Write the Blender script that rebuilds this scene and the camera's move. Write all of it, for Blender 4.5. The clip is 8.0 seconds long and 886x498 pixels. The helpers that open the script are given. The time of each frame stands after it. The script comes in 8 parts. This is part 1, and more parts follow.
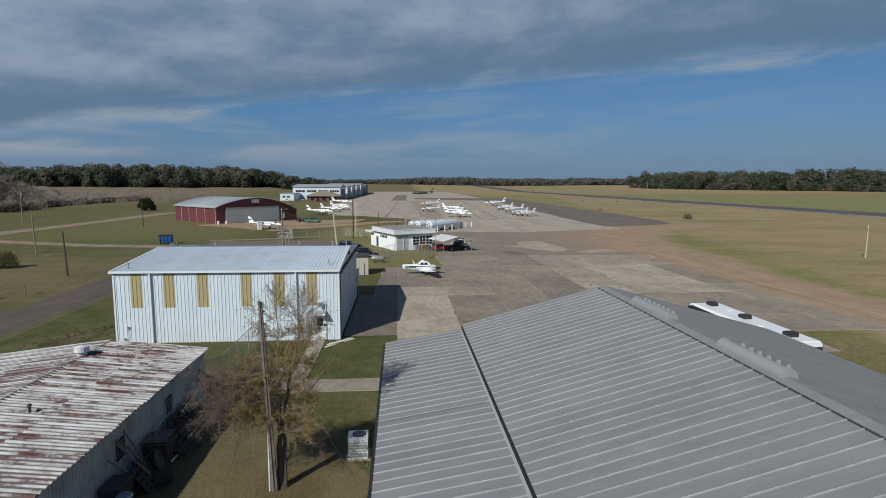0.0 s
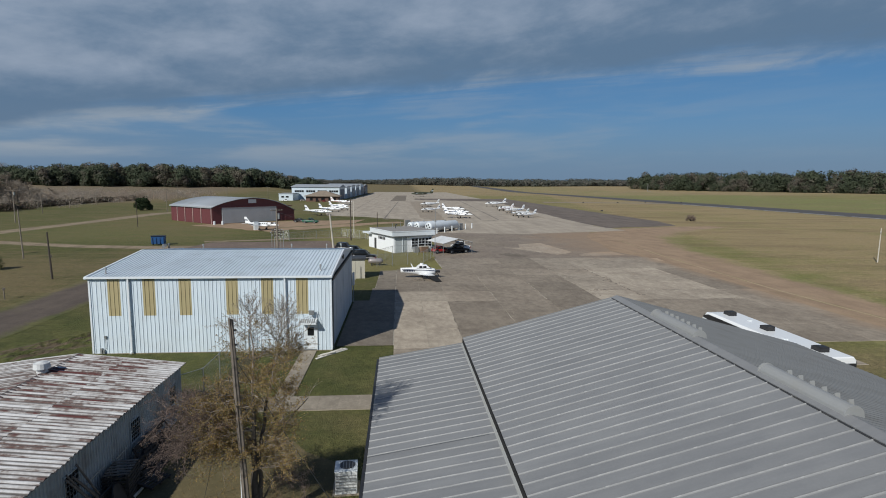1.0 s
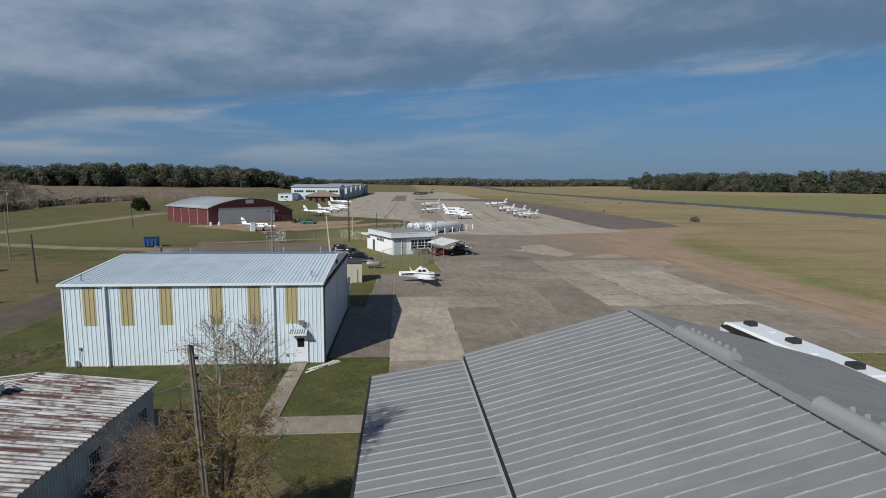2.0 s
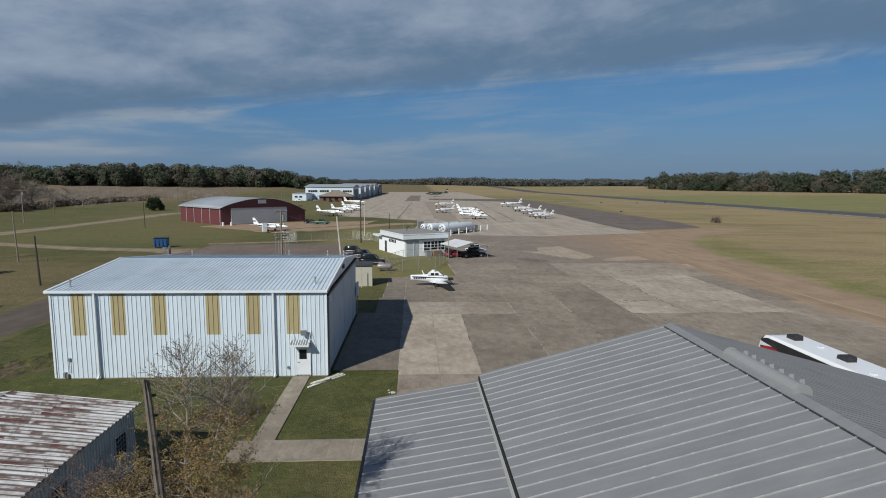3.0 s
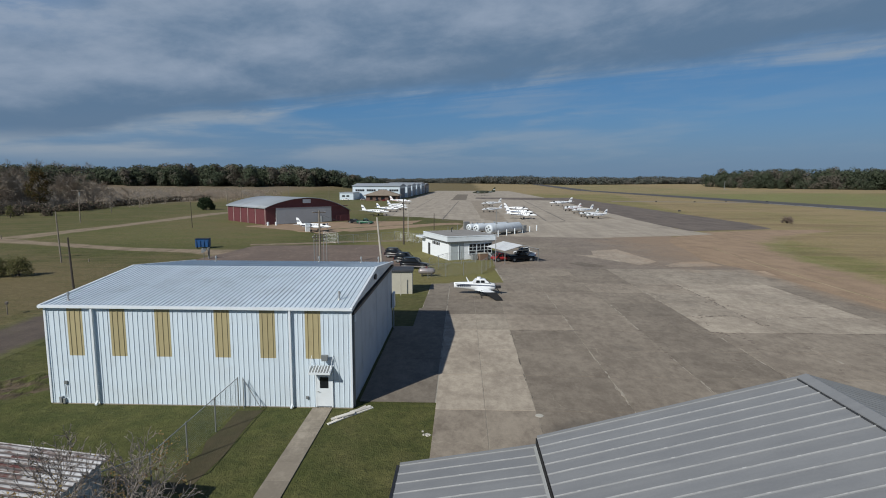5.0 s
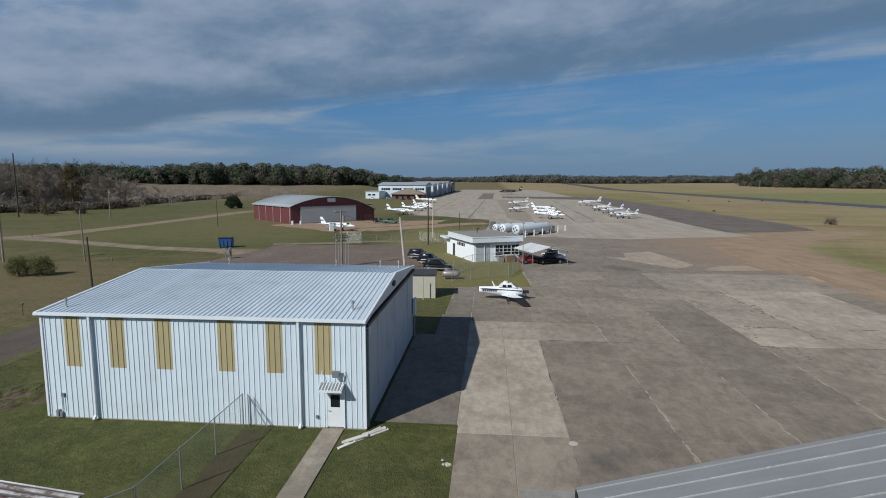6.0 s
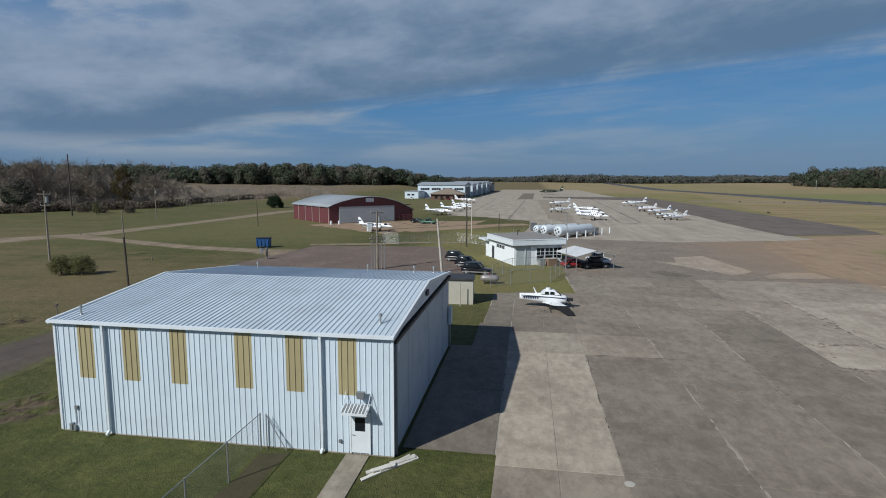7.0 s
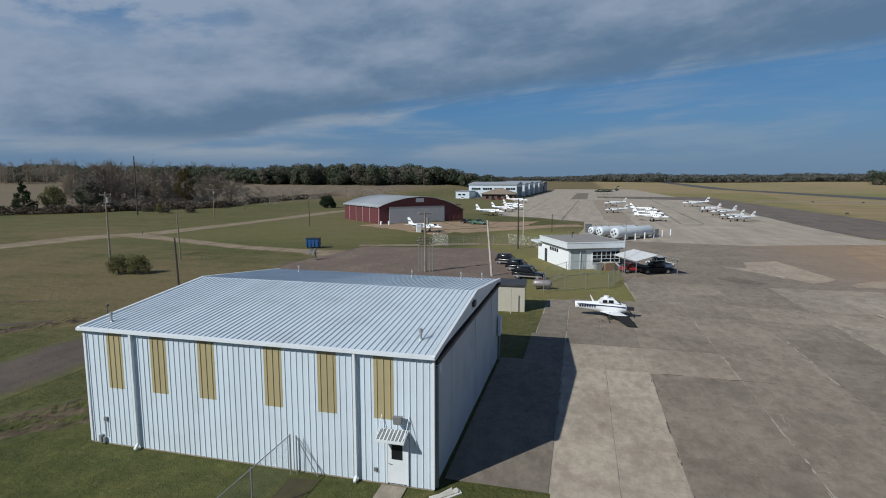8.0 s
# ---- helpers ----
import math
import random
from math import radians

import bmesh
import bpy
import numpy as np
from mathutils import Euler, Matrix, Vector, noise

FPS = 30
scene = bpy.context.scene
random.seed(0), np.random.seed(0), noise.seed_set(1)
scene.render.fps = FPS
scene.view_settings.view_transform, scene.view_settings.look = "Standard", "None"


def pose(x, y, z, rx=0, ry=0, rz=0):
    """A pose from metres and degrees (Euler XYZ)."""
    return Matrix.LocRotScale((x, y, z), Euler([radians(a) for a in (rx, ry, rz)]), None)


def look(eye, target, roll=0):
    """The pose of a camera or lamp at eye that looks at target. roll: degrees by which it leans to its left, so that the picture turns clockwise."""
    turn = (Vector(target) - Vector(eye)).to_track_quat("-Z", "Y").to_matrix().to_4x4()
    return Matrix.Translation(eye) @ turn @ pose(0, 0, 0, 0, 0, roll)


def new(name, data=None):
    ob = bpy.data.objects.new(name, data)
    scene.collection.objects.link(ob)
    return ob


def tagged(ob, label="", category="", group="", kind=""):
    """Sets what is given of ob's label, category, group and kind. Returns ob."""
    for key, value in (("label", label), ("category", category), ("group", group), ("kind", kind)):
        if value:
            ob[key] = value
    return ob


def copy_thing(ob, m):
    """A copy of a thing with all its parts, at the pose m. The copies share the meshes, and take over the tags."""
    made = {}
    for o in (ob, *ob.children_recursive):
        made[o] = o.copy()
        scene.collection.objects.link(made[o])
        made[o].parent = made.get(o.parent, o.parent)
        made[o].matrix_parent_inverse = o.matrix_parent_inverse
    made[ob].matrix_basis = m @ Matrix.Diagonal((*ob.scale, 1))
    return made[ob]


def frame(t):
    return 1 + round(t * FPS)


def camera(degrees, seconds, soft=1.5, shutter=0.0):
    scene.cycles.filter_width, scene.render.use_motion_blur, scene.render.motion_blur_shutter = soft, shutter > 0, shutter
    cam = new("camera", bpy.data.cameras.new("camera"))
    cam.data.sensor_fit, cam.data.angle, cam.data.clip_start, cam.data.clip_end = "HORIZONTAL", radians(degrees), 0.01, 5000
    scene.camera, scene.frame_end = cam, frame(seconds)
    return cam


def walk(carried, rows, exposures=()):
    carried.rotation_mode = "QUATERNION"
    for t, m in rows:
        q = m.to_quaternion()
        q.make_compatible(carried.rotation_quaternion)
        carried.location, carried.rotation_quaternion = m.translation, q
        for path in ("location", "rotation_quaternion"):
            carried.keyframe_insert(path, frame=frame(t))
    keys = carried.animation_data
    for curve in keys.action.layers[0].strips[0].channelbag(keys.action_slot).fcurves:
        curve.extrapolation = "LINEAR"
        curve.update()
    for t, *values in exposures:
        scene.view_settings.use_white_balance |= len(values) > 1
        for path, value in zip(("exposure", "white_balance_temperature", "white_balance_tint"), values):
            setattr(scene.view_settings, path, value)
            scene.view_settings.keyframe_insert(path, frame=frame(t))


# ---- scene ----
cam = camera(78.7, 8.0, 1.0)
PATH = [
    (0, (5.446, -46.99, 13.646), (5.602, -45.011, 13.407), 0.2),
    (0.5, (5.557, -45.436, 13.628), (5.712, -43.457, 13.391), 0.3),
    (1, (5.698, -43.959, 13.624), (5.855, -41.98, 13.387), 0.4),
    (1.5, (5.861, -42.517, 13.68), (6.019, -40.537, 13.443), 0.4),
    (3, (6.319, -37.812, 13.671), (6.422, -35.829, 13.433), 0.4),
    (3.5, (6.496, -36.278, 13.657), (6.541, -34.293, 13.419), 0.3),
    (4, (6.589, -34.666, 13.671), (6.587, -32.681, 13.43), 0.3),
    (4.5, (6.646, -33.008, 13.646), (6.611, -31.023, 13.404), 0.2),
    (6, (6.658, -28.148, 13.683), (6.493, -26.171, 13.435), 0.2),
    (6.5, (6.556, -26.5, 13.678), (6.326, -24.529, 13.429), 0.2),
    (7, (6.43, -24.884, 13.7), (6.122, -22.924, 13.451), 0.2),
    (7.5, (6.259, -23.378, 13.693), (5.855, -21.436, 13.443), 0.1),
    (8, (6.058, -21.83, 13.712), (5.566, -19.908, 13.462), 0.0),
]
walk(cam, [(t, look(eye, target, roll)) for t, eye, target, roll in PATH], [(0, 0.1, 6330, 7), (4.5, 0.1, 6300, 7), (6.0, 0.1, 6130, 6.5), (7.2, 0.08, 6060, 6), (8, 0.08, 6150, 6.5)])


# ---- world, sun, exposure ----
class Graph:
    """Short-hand for building node trees."""

    def __init__(self, tree):
        self.tree = tree
        tree.nodes.clear()

    def add(self, kind, **settings):
        n = self.tree.nodes.new(kind)
        for key, value in settings.items():
            if key == "operation":
                n.operation = value
            elif key == "use_clamp":
                n.use_clamp = value
            elif key == "interpolation_type":
                n.interpolation_type = value
            elif key == "data_type":
                n.data_type = value
            elif key == "blend_type":
                n.blend_type = value
            elif key == "feature":
                n.feature = value
            elif key == "attribute_name":
                n.attribute_name = value
        return n

    def put(self, socket, value):
        if isinstance(value, bpy.types.NodeSocket):
            self.tree.links.new(value, socket)
        elif isinstance(value, (tuple, list)) and len(value) == 3 and socket.type == "RGBA":
            socket.default_value = (*value, 1)
        elif value is not None:
            socket.default_value = value

    def math(self, op, a, b=None, c=None, clamp=False):
        n = self.add("ShaderNodeMath", operation=op, use_clamp=clamp)
        for i, v in enumerate((a, b, c)):
            self.put(n.inputs[i], v)
        return n.outputs[0]

    def ramp(self, v, lo, hi, a=0.0, b=1.0):
        n = self.add("ShaderNodeMapRange", interpolation_type="SMOOTHSTEP")
        for i, x in enumerate((v, lo, hi, a, b)):
            self.put(n.inputs[i], x)
        return n.outputs[0]

    def mix(self, f, a, b, blend="MIX"):
        n = self.add("ShaderNodeMix", data_type="RGBA", blend_type=blend)
        self.put(n.inputs[0], f), self.put(n.inputs[6], a), self.put(n.inputs[7], b)
        return n.outputs[2]

    def noise(self, vec, scale, detail=3.0, rough=0.55, warp=0.0):
        n = self.add("ShaderNodeTexNoise")
        self.put(n.inputs["Vector"], vec), self.put(n.inputs["Scale"], scale)
        self.put(n.inputs["Detail"], detail), self.put(n.inputs["Roughness"], rough), self.put(n.inputs["Distortion"], warp)
        return n.outputs["Fac"]

    def stretch(self, vec, sx, sy, sz, turn=0.0):
        n = self.add("ShaderNodeMapping")
        self.put(n.inputs["Vector"], vec)
        n.inputs["Scale"].default_value = (sx, sy, sz)
        n.inputs["Rotation"].default_value = (0, 0, radians(turn))
        return n.outputs[0]

    def split(self, vec):
        n = self.add("ShaderNodeSeparateXYZ")
        self.put(n.inputs[0], vec)
        return n.outputs

    def join(self, x, y, z):
        n = self.add("ShaderNodeCombineXYZ")
        for i, v in enumerate((x, y, z)):
            self.put(n.inputs[i], v)
        return n.outputs[0]


SUN_ELEVATION, SUN_AZIMUTH = 37.2, 218.5          # degrees; azimuth clockwise from +y


def make_sky():
    world = bpy.data.worlds.new("sky")
    scene.world = world
    world.use_nodes = True
    g = Graph(world.node_tree)
    sky = g.add("ShaderNodeTexSky")
    sky.sky_type, sky.sun_disc = "NISHITA", False
    sky.sun_elevation, sky.sun_rotation = radians(SUN_ELEVATION), radians(SUN_AZIMUTH)
    sky.altitude, sky.air_density, sky.dust_density, sky.ozone_density = 50, 1.0, 0.6, 2.5
    way = g.add("ShaderNodeTexCoord").outputs["Generated"]
    x, y, z = g.split(way)
    up = g.math("ADD", g.math("MAXIMUM", z, 0.0), 0.012)
    u, v = g.math("DIVIDE", x, up), g.math("DIVIDE", y, up)
    # distance across the cloud bank, and along it
    across = g.math("ADD", g.math("MULTIPLY", u, 0.514), g.math("MULTIPLY", v, 0.857))
    along = g.math("SUBTRACT", g.math("MULTIPLY", u, 0.857), g.math("MULTIPLY", v, 0.514))
    big = g.noise(g.join(g.math("MULTIPLY", along, 0.30), across, 0.0), 0.6, 4, 0.5)
    # bearing and height over the horizon, for puffs and wisps
    bearing = g.math("ARCTAN2", x, y)
    puff = g.noise(g.join(g.math("MULTIPLY", bearing, 5.5), g.math("MULTIPLY", g.math("SUBTRACT", z, g.math("MULTIPLY", bearing, 0.10)), 14.0), 2.0), 1.15, 7, 0.60, 0.15)
    lump = g.noise(g.join(g.math("MULTIPLY", bearing, 2.2), g.math("MULTIPLY", z, 6.0), 7.0), 1.0, 4, 0.55, 0.5)
    mottle = g.noise(g.join(g.math("MULTIPLY", bearing, 13.0), g.math("MULTIPLY", z, 30.0), 5.0), 1.1, 5, 0.6, 0.2)
    edge = g.math("ADD", across, g.math("MULTIPLY", g.math("SUBTRACT", big, 0.5), 1.7))
    edge = g.math("ADD", edge, g.math("MULTIPLY", g.math("SUBTRACT", puff, 0.5), 1.5))
    deck = g.math("MULTIPLY", g.ramp(edge, 4.05, 5.15, 1.0, 0.0), g.ramp(z, 0.045, 0.085))
    deck = g.math("MULTIPLY", deck, g.math("MULTIPLY", g.ramp(z, 0.62, 0.40), g.ramp(across, -1.8, -0.4)))
    holes = g.math("MULTIPLY", g.ramp(bearing, -0.50, -0.78), g.math("MULTIPLY", g.ramp(puff, 0.56, 0.40), g.ramp(z, 0.18, 0.27)))
    deck = g.math("MULTIPLY", deck, g.math("MULTIPLY_ADD", holes, -0.80, 1.0))
    # bright ragged fringe under the edge of the bank, drawn out along it
    shred = g.noise(g.join(g.math("MULTIPLY", along, 0.30), g.math("MULTIPLY", across, 1.05), 3.0), 0.85, 6, 0.60, 0.35)
    fringe = g.math("MULTIPLY", g.ramp(edge, 6.6, 4.9), g.ramp(z, 0.075, 0.12))
    fringe = g.math("MULTIPLY", fringe, g.math("MULTIPLY", g.ramp(shred, 0.40, 0.68), g.ramp(puff, 0.36, 0.60)))
    # thin wisps lower down, rising gently to the right
    tilt = g.math("SUBTRACT", z, g.math("MULTIPLY", bearing, 0.045))
    streak = g.noise(g.join(g.math("MULTIPLY", bearing, 3.4), g.math("MULTIPLY", tilt, 24.0), 4.0), 1.0, 6, 0.56, 0.2)
    low = g.math("MULTIPLY", g.ramp(tilt, 0.150, 0.105), g.ramp(z, 0.020, 0.055))
    low = g.math("MULTIPLY", low, g.ramp(bearing, 0.75, -0.30, 0.12, 1.0))
    wisps = g.math("ADD", g.math("MULTIPLY", g.ramp(streak, 0.42, 0.66), g.math("MULTIPLY_ADD", low, 0.62, 0.03)), g.math("MULTIPLY", fringe, 0.80))
    veil = g.math("MULTIPLY", g.math("MULTIPLY", g.ramp(bearing, -0.25, -0.65), g.ramp(z, 0.03, 0.06)), g.math("MULTIPLY", g.ramp(z, 0.150, 0.10), g.ramp(streak, 0.28, 0.55)))
    wisps = g.math("MINIMUM", g.math("ADD", wisps, g.math("MULTIPLY", veil, 0.42)), 0.85)
    # colours of the bank: pale and mottled overhead, darker where it is thick near its edge
    shade = g.math("ADD", across, g.math("MULTIPLY", g.math("SUBTRACT", lump, 0.5), 2.6))
    shade = g.math("SUBTRACT", shade, g.math("MULTIPLY", g.math("SUBTRACT", puff, 0.5), 4.6))
    shade = g.math("SUBTRACT", shade, g.math("MULTIPLY", g.math("SUBTRACT", mottle, 0.5), 1.2))
    shade = g.math("ADD", shade, g.math("MULTIPLY", g.math("SUBTRACT", big, 0.5), 1.2))
    shade = g.math("ADD", shade, g.ramp(bearing, -0.10, -0.65, 0.0, 0.75))
    body = g.mix(g.ramp(shade, 1.1, 4.35), (2.72, 3.22, 4.10), (1.10, 1.72, 2.62))
    blue = g.mix(0.78, sky.outputs[0], (0.22, 1.22, 2.95))
    blue = g.mix(g.ramp(z, 0.30, 0.62), blue, (0.16, 0.50, 1.45))
    haze = g.ramp(z, 0.13, 0.0)
    clear = g.mix(g.math("MULTIPLY", haze, 0.85), blue, (1.42, 2.12, 3.08))
    with_wisps = g.mix(wisps, clear, (2.75, 3.15, 3.70))
    full = g.mix(g.math("MULTIPLY", deck, 0.96), with_wisps, body)
    back = g.add("ShaderNodeBackground")
    g.put(back.inputs[0], full)
    back.inputs[1].default_value = 0.10
    out = g.add("ShaderNodeOutputWorld")
    g.tree.links.new(back.outputs[0], out.inputs[0])


make_sky()
sun_data = bpy.data.lights.new("sun", "SUN")
sun_data.energy, sun_data.angle, sun_data.color = 4.1, radians(0.6), (1.0, 0.955, 0.88)
sun = new("sun", sun_data)
a, e = radians(SUN_AZIMUTH), radians(SUN_ELEVATION)
to_sun = Vector((math.sin(a) * math.cos(e), math.cos(a) * math.cos(e), math.sin(e)))
sun.matrix_world = look(to_sun * 200, (0, 0, 0))


# ---- materials ----
MATS = {}


def surface(name, build, rough=0.6, metal=0.0, spec=0.5):
    """A principled material; build(g, place) gives colour and, if wanted, (colour, roughness, height, bump distance)."""
    if name in MATS:
        return MATS[name]
    m = bpy.data.materials.new(name)
    m.use_nodes = True
    g = Graph(m.node_tree)
    out, p = g.add("ShaderNodeOutputMaterial"), g.add("ShaderNodeBsdfPrincipled")
    g.tree.links.new(p.outputs[0], out.inputs[0])
    p.inputs["Metallic"].default_value, p.inputs["Roughness"].default_value = metal, rough
    p.inputs["Specular IOR Level"].default_value = spec
    place = g.add("ShaderNodeNewGeometry").outputs["Position"]
    made = build(g, place)
    if not isinstance(made, (list, dict)):
        made = [made]
    g.put(p.inputs["Base Color"], made[0])
    if len(made) > 1 and made[1] is not None:
        g.put(p.inputs["Roughness"], made[1])
    if len(made) > 2:
        b = g.add("ShaderNodeBump")
        g.put(b.inputs["Height"], made[2])
        b.inputs["Distance"].default_value, b.inputs["Strength"].default_value = made[3], 1.0
        g.tree.links.new(b.outputs[0], p.inputs["Normal"])
    MATS[name] = m
    return m


def own_random(g):
    return g.add("ShaderNodeObjectInfo").outputs["Random"]


def scaled(g, colour, factor):
    return g.mix(1.0, colour, g.join(factor, factor, factor), "MULTIPLY")


def paint(name, colour, dirt=(0.25, 0.22, 0.18), amount=0.25, rough=0.45, metal=0.0, spread=0.06, size=1.2):
    """Painted or coated surface with blotches of dirt, fine grain and a shade that differs a little from piece to piece."""
    def build(g, place):
        blot = g.ramp(g.noise(place, size, 5, 0.6), 0.45, 0.75)
        grain = g.noise(place, size * 22, 2, 0.5)
        col = g.mix(g.math("MULTIPLY", blot, amount), colour, dirt)
        tone = g.math("ADD", g.math("MULTIPLY", own_random(g), spread), g.math("MULTIPLY_ADD", grain, 0.10, 0.95 - spread / 2))
        return [scaled(g, col, tone), g.math("MULTIPLY_ADD", blot, 0.2, rough)]
    return surface(name, build, rough, metal)


def grass_colour(g, place):
    """Mown winter turf: green near the buildings, straw-coloured out on the field."""
    x, y, z = g.split(place)
    wide = g.noise(place, 0.018, 4, 0.55)
    mid = g.noise(place, 0.16, 4, 0.6)
    near = g.noise(place, 2.6, 4, 0.7)
    blades = g.noise(g.stretch(place, 1, 0.5, 1), 16, 3, 0.7)
    rows = g.noise(g.stretch(place, 0.05, 0.42, 1, 8), 1.0, 5, 0.7)
    dry = g.math("ADD", g.math("MULTIPLY", wide, 0.9), g.math("MULTIPLY", mid, 0.55))
    dry = g.math("ADD", dry, g.math("MULTIPLY", g.math("SUBTRACT", rows, 0.5), g.math("ADD", g.math("MULTIPLY_ADD", g.ramp(x, 20, 60), 0.75, 0.15), g.math("MULTIPLY", g.ramp(x, -20, -40), 0.55))))
    out = g.math("MULTIPLY", g.ramp(g.math("SUBTRACT", x, g.math("MULTIPLY", y, 0.20)), 60, 70), g.ramp(x, 262, 240))
    lush = g.math("MULTIPLY", g.ramp(y, 30, 8), g.ramp(x, 30, 12))
    strip = g.math("MULTIPLY", g.ramp(g.math("ABSOLUTE", g.math("SUBTRACT", x, 330)), 150, 90), g.ramp(y, 60, 160))
    dry = g.math("ADD", dry, g.math("MULTIPLY", out, 0.29))
    dry = g.math("ADD", dry, g.math("MULTIPLY", g.math("MULTIPLY", g.ramp(x, -150, -190), g.ramp(y, 300, 360)), 0.45))
    dry = g.math("ADD", dry, g.math("MULTIPLY", g.math("MULTIPLY", g.ramp(x, -225, -262), g.ramp(y, 60, 120)), 0.6))
    dry = g.math("ADD", dry, g.math("MULTIPLY", g.ramp(y, 560, 760), 0.35))
    dry = g.math("SUBTRACT", dry, g.math("MULTIPLY", lush, 0.22))
    dry = g.math("SUBTRACT", dry, g.math("MULTIPLY", strip, 0.20))
    dry = g.math("ADD", dry, g.math("MULTIPLY", g.math("MULTIPLY", g.ramp(x, -34, -46), g.math("MULTIPLY", g.ramp(y, 8, 30), g.ramp(y, 78, 60))), 0.15))
    f = g.ramp(g.math("ADD", dry, g.math("MULTIPLY", g.math("SUBTRACT", g.noise(place, 0.05, 5, 0.65, 0.8), 0.5), 0.6)), 0.50, 1.10)
    green = g.mix(g.math("ADD", g.math("MULTIPLY", near, 0.5), g.math("MULTIPLY", g.ramp(g.noise(place, 0.35, 6, 0.68), 0.35, 0.68), 0.6)), (0.046, 0.060, 0.015), (0.112, 0.110, 0.036))
    afield = g.ramp(x, 30, 55)
    green = g.mix(afield, green, g.mix(near, (0.150, 0.158, 0.048), (0.215, 0.205, 0.072)))
    lawn = g.math("MULTIPLY", g.ramp(y, 30, 44), g.math("MULTIPLY", g.math("MULTIPLY", g.ramp(x, -22, -10), g.ramp(x, 44, 34)), g.ramp(y, 150, 120)))
    green = g.mix(lawn, green, g.mix(near, (0.155, 0.156, 0.048), (0.245, 0.222, 0.080)))
    meadow = g.math("MULTIPLY", g.math("MULTIPLY", g.ramp(y, 60, 105), g.ramp(x, -22, -45)), g.ramp(x, -130, -75, 0.16, 0.55))
    green = g.mix(meadow, green, g.mix(near, (0.132, 0.134, 0.048), (0.195, 0.180, 0.072)))
    straw = g.mix(afield, g.mix(near, (0.135, 0.106, 0.052), (0.195, 0.154, 0.078)), g.mix(near, (0.262, 0.202, 0.104), (0.345, 0.265, 0.143)))
    green = g.mix(strip, green, g.mix(near, (0.165, 0.178, 0.062), (0.225, 0.222, 0.088)))
    col = g.mix(f, green, straw)
    far = g.math("MAXIMUM", g.math("MULTIPLY", g.ramp(x, -170, -215), g.ramp(y, 230, 300)), g.math("MULTIPLY", g.ramp(x, -222, -236), g.ramp(y, 90, 130)))
    fallow = g.mix(g.noise(place, 0.06, 6, 0.7), (0.115, 0.092, 0.064), (0.24, 0.19, 0.132))
    col = g.mix(g.math("MULTIPLY", far, 0.85), col, fallow)
    swath = g.noise(g.stretch(place, 0.016, 0.075, 1, 5), 1.0, 7, 0.70, 0.4)
    col = g.mix(g.math("MULTIPLY", g.math("MULTIPLY", g.ramp(swath, 0.46, 0.62), afield), 0.55), col, (0.185, 0.135, 0.078))
    bare = g.ramp(g.noise(place, 0.45, 5, 0.65), 0.66, 0.78)
    col = g.mix(g.math("MULTIPLY", bare, 0.45), col, (0.16, 0.105, 0.06))
    tuft = g.noise(place, 1.1, 5, 0.72)
    tone = g.math("ADD", g.math("MULTIPLY", blades, 0.8), g.math("MULTIPLY_ADD", near, 0.7, 0.25))
    tone = g.math("MULTIPLY", tone, g.math("MULTIPLY_ADD", tuft, 0.9, 0.52))
    return scaled(g, col, tone), g.math("ADD", g.math("MULTIPLY", blades, 0.7), g.math("ADD", near, tuft))


def build_grass(g, place):
    col, h = grass_colour(g, place)
    return [col, 0.9, h, 0.09]


def verge(name, inner):
    """A worn surface that frays out into the grass along its edge (mesh attribute 'edge': 0 at the rim, 1 inside)."""
    def build(g, place):
        made = inner(g, place)
        turf, h = grass_colour(g, place)
        rim = g.add("ShaderNodeAttribute", attribute_name="edge").outputs["Fac"]
        frayed = g.math("ADD", rim, g.math("MULTIPLY", g.math("SUBTRACT", g.noise(place, 0.8, 5, 0.7), 0.5), 1.3))
        frayed = g.math("ADD", frayed, g.math("MULTIPLY", g.math("SUBTRACT", g.noise(place, 0.14, 3, 0.6), 0.5), 1.1))
        f = g.ramp(frayed, 0.1, 0.95)
        return [g.mix(f, turf, made[0]), 0.92, g.math("ADD", h, 0.0), 0.03]
    return surface(name, build, 0.92, 0, 0.3)


def dirt_inner(light, dark):
    def build(g, place):
        a1, a2 = g.noise(place, 0.25, 5, 0.65), g.noise(place, 3.5, 4, 0.7)
        long = g.noise(g.stretch(place, 0.5, 0.05, 1), 1.0, 4, 0.6)
        col = g.mix(g.ramp(g.math("ADD", a1, g.math("MULTIPLY", long, 0.7)), 0.55, 1.1), dark, light)
        return [scaled(g, col, g.math("MULTIPLY_ADD", a2, 0.6, 0.70))]
    return build


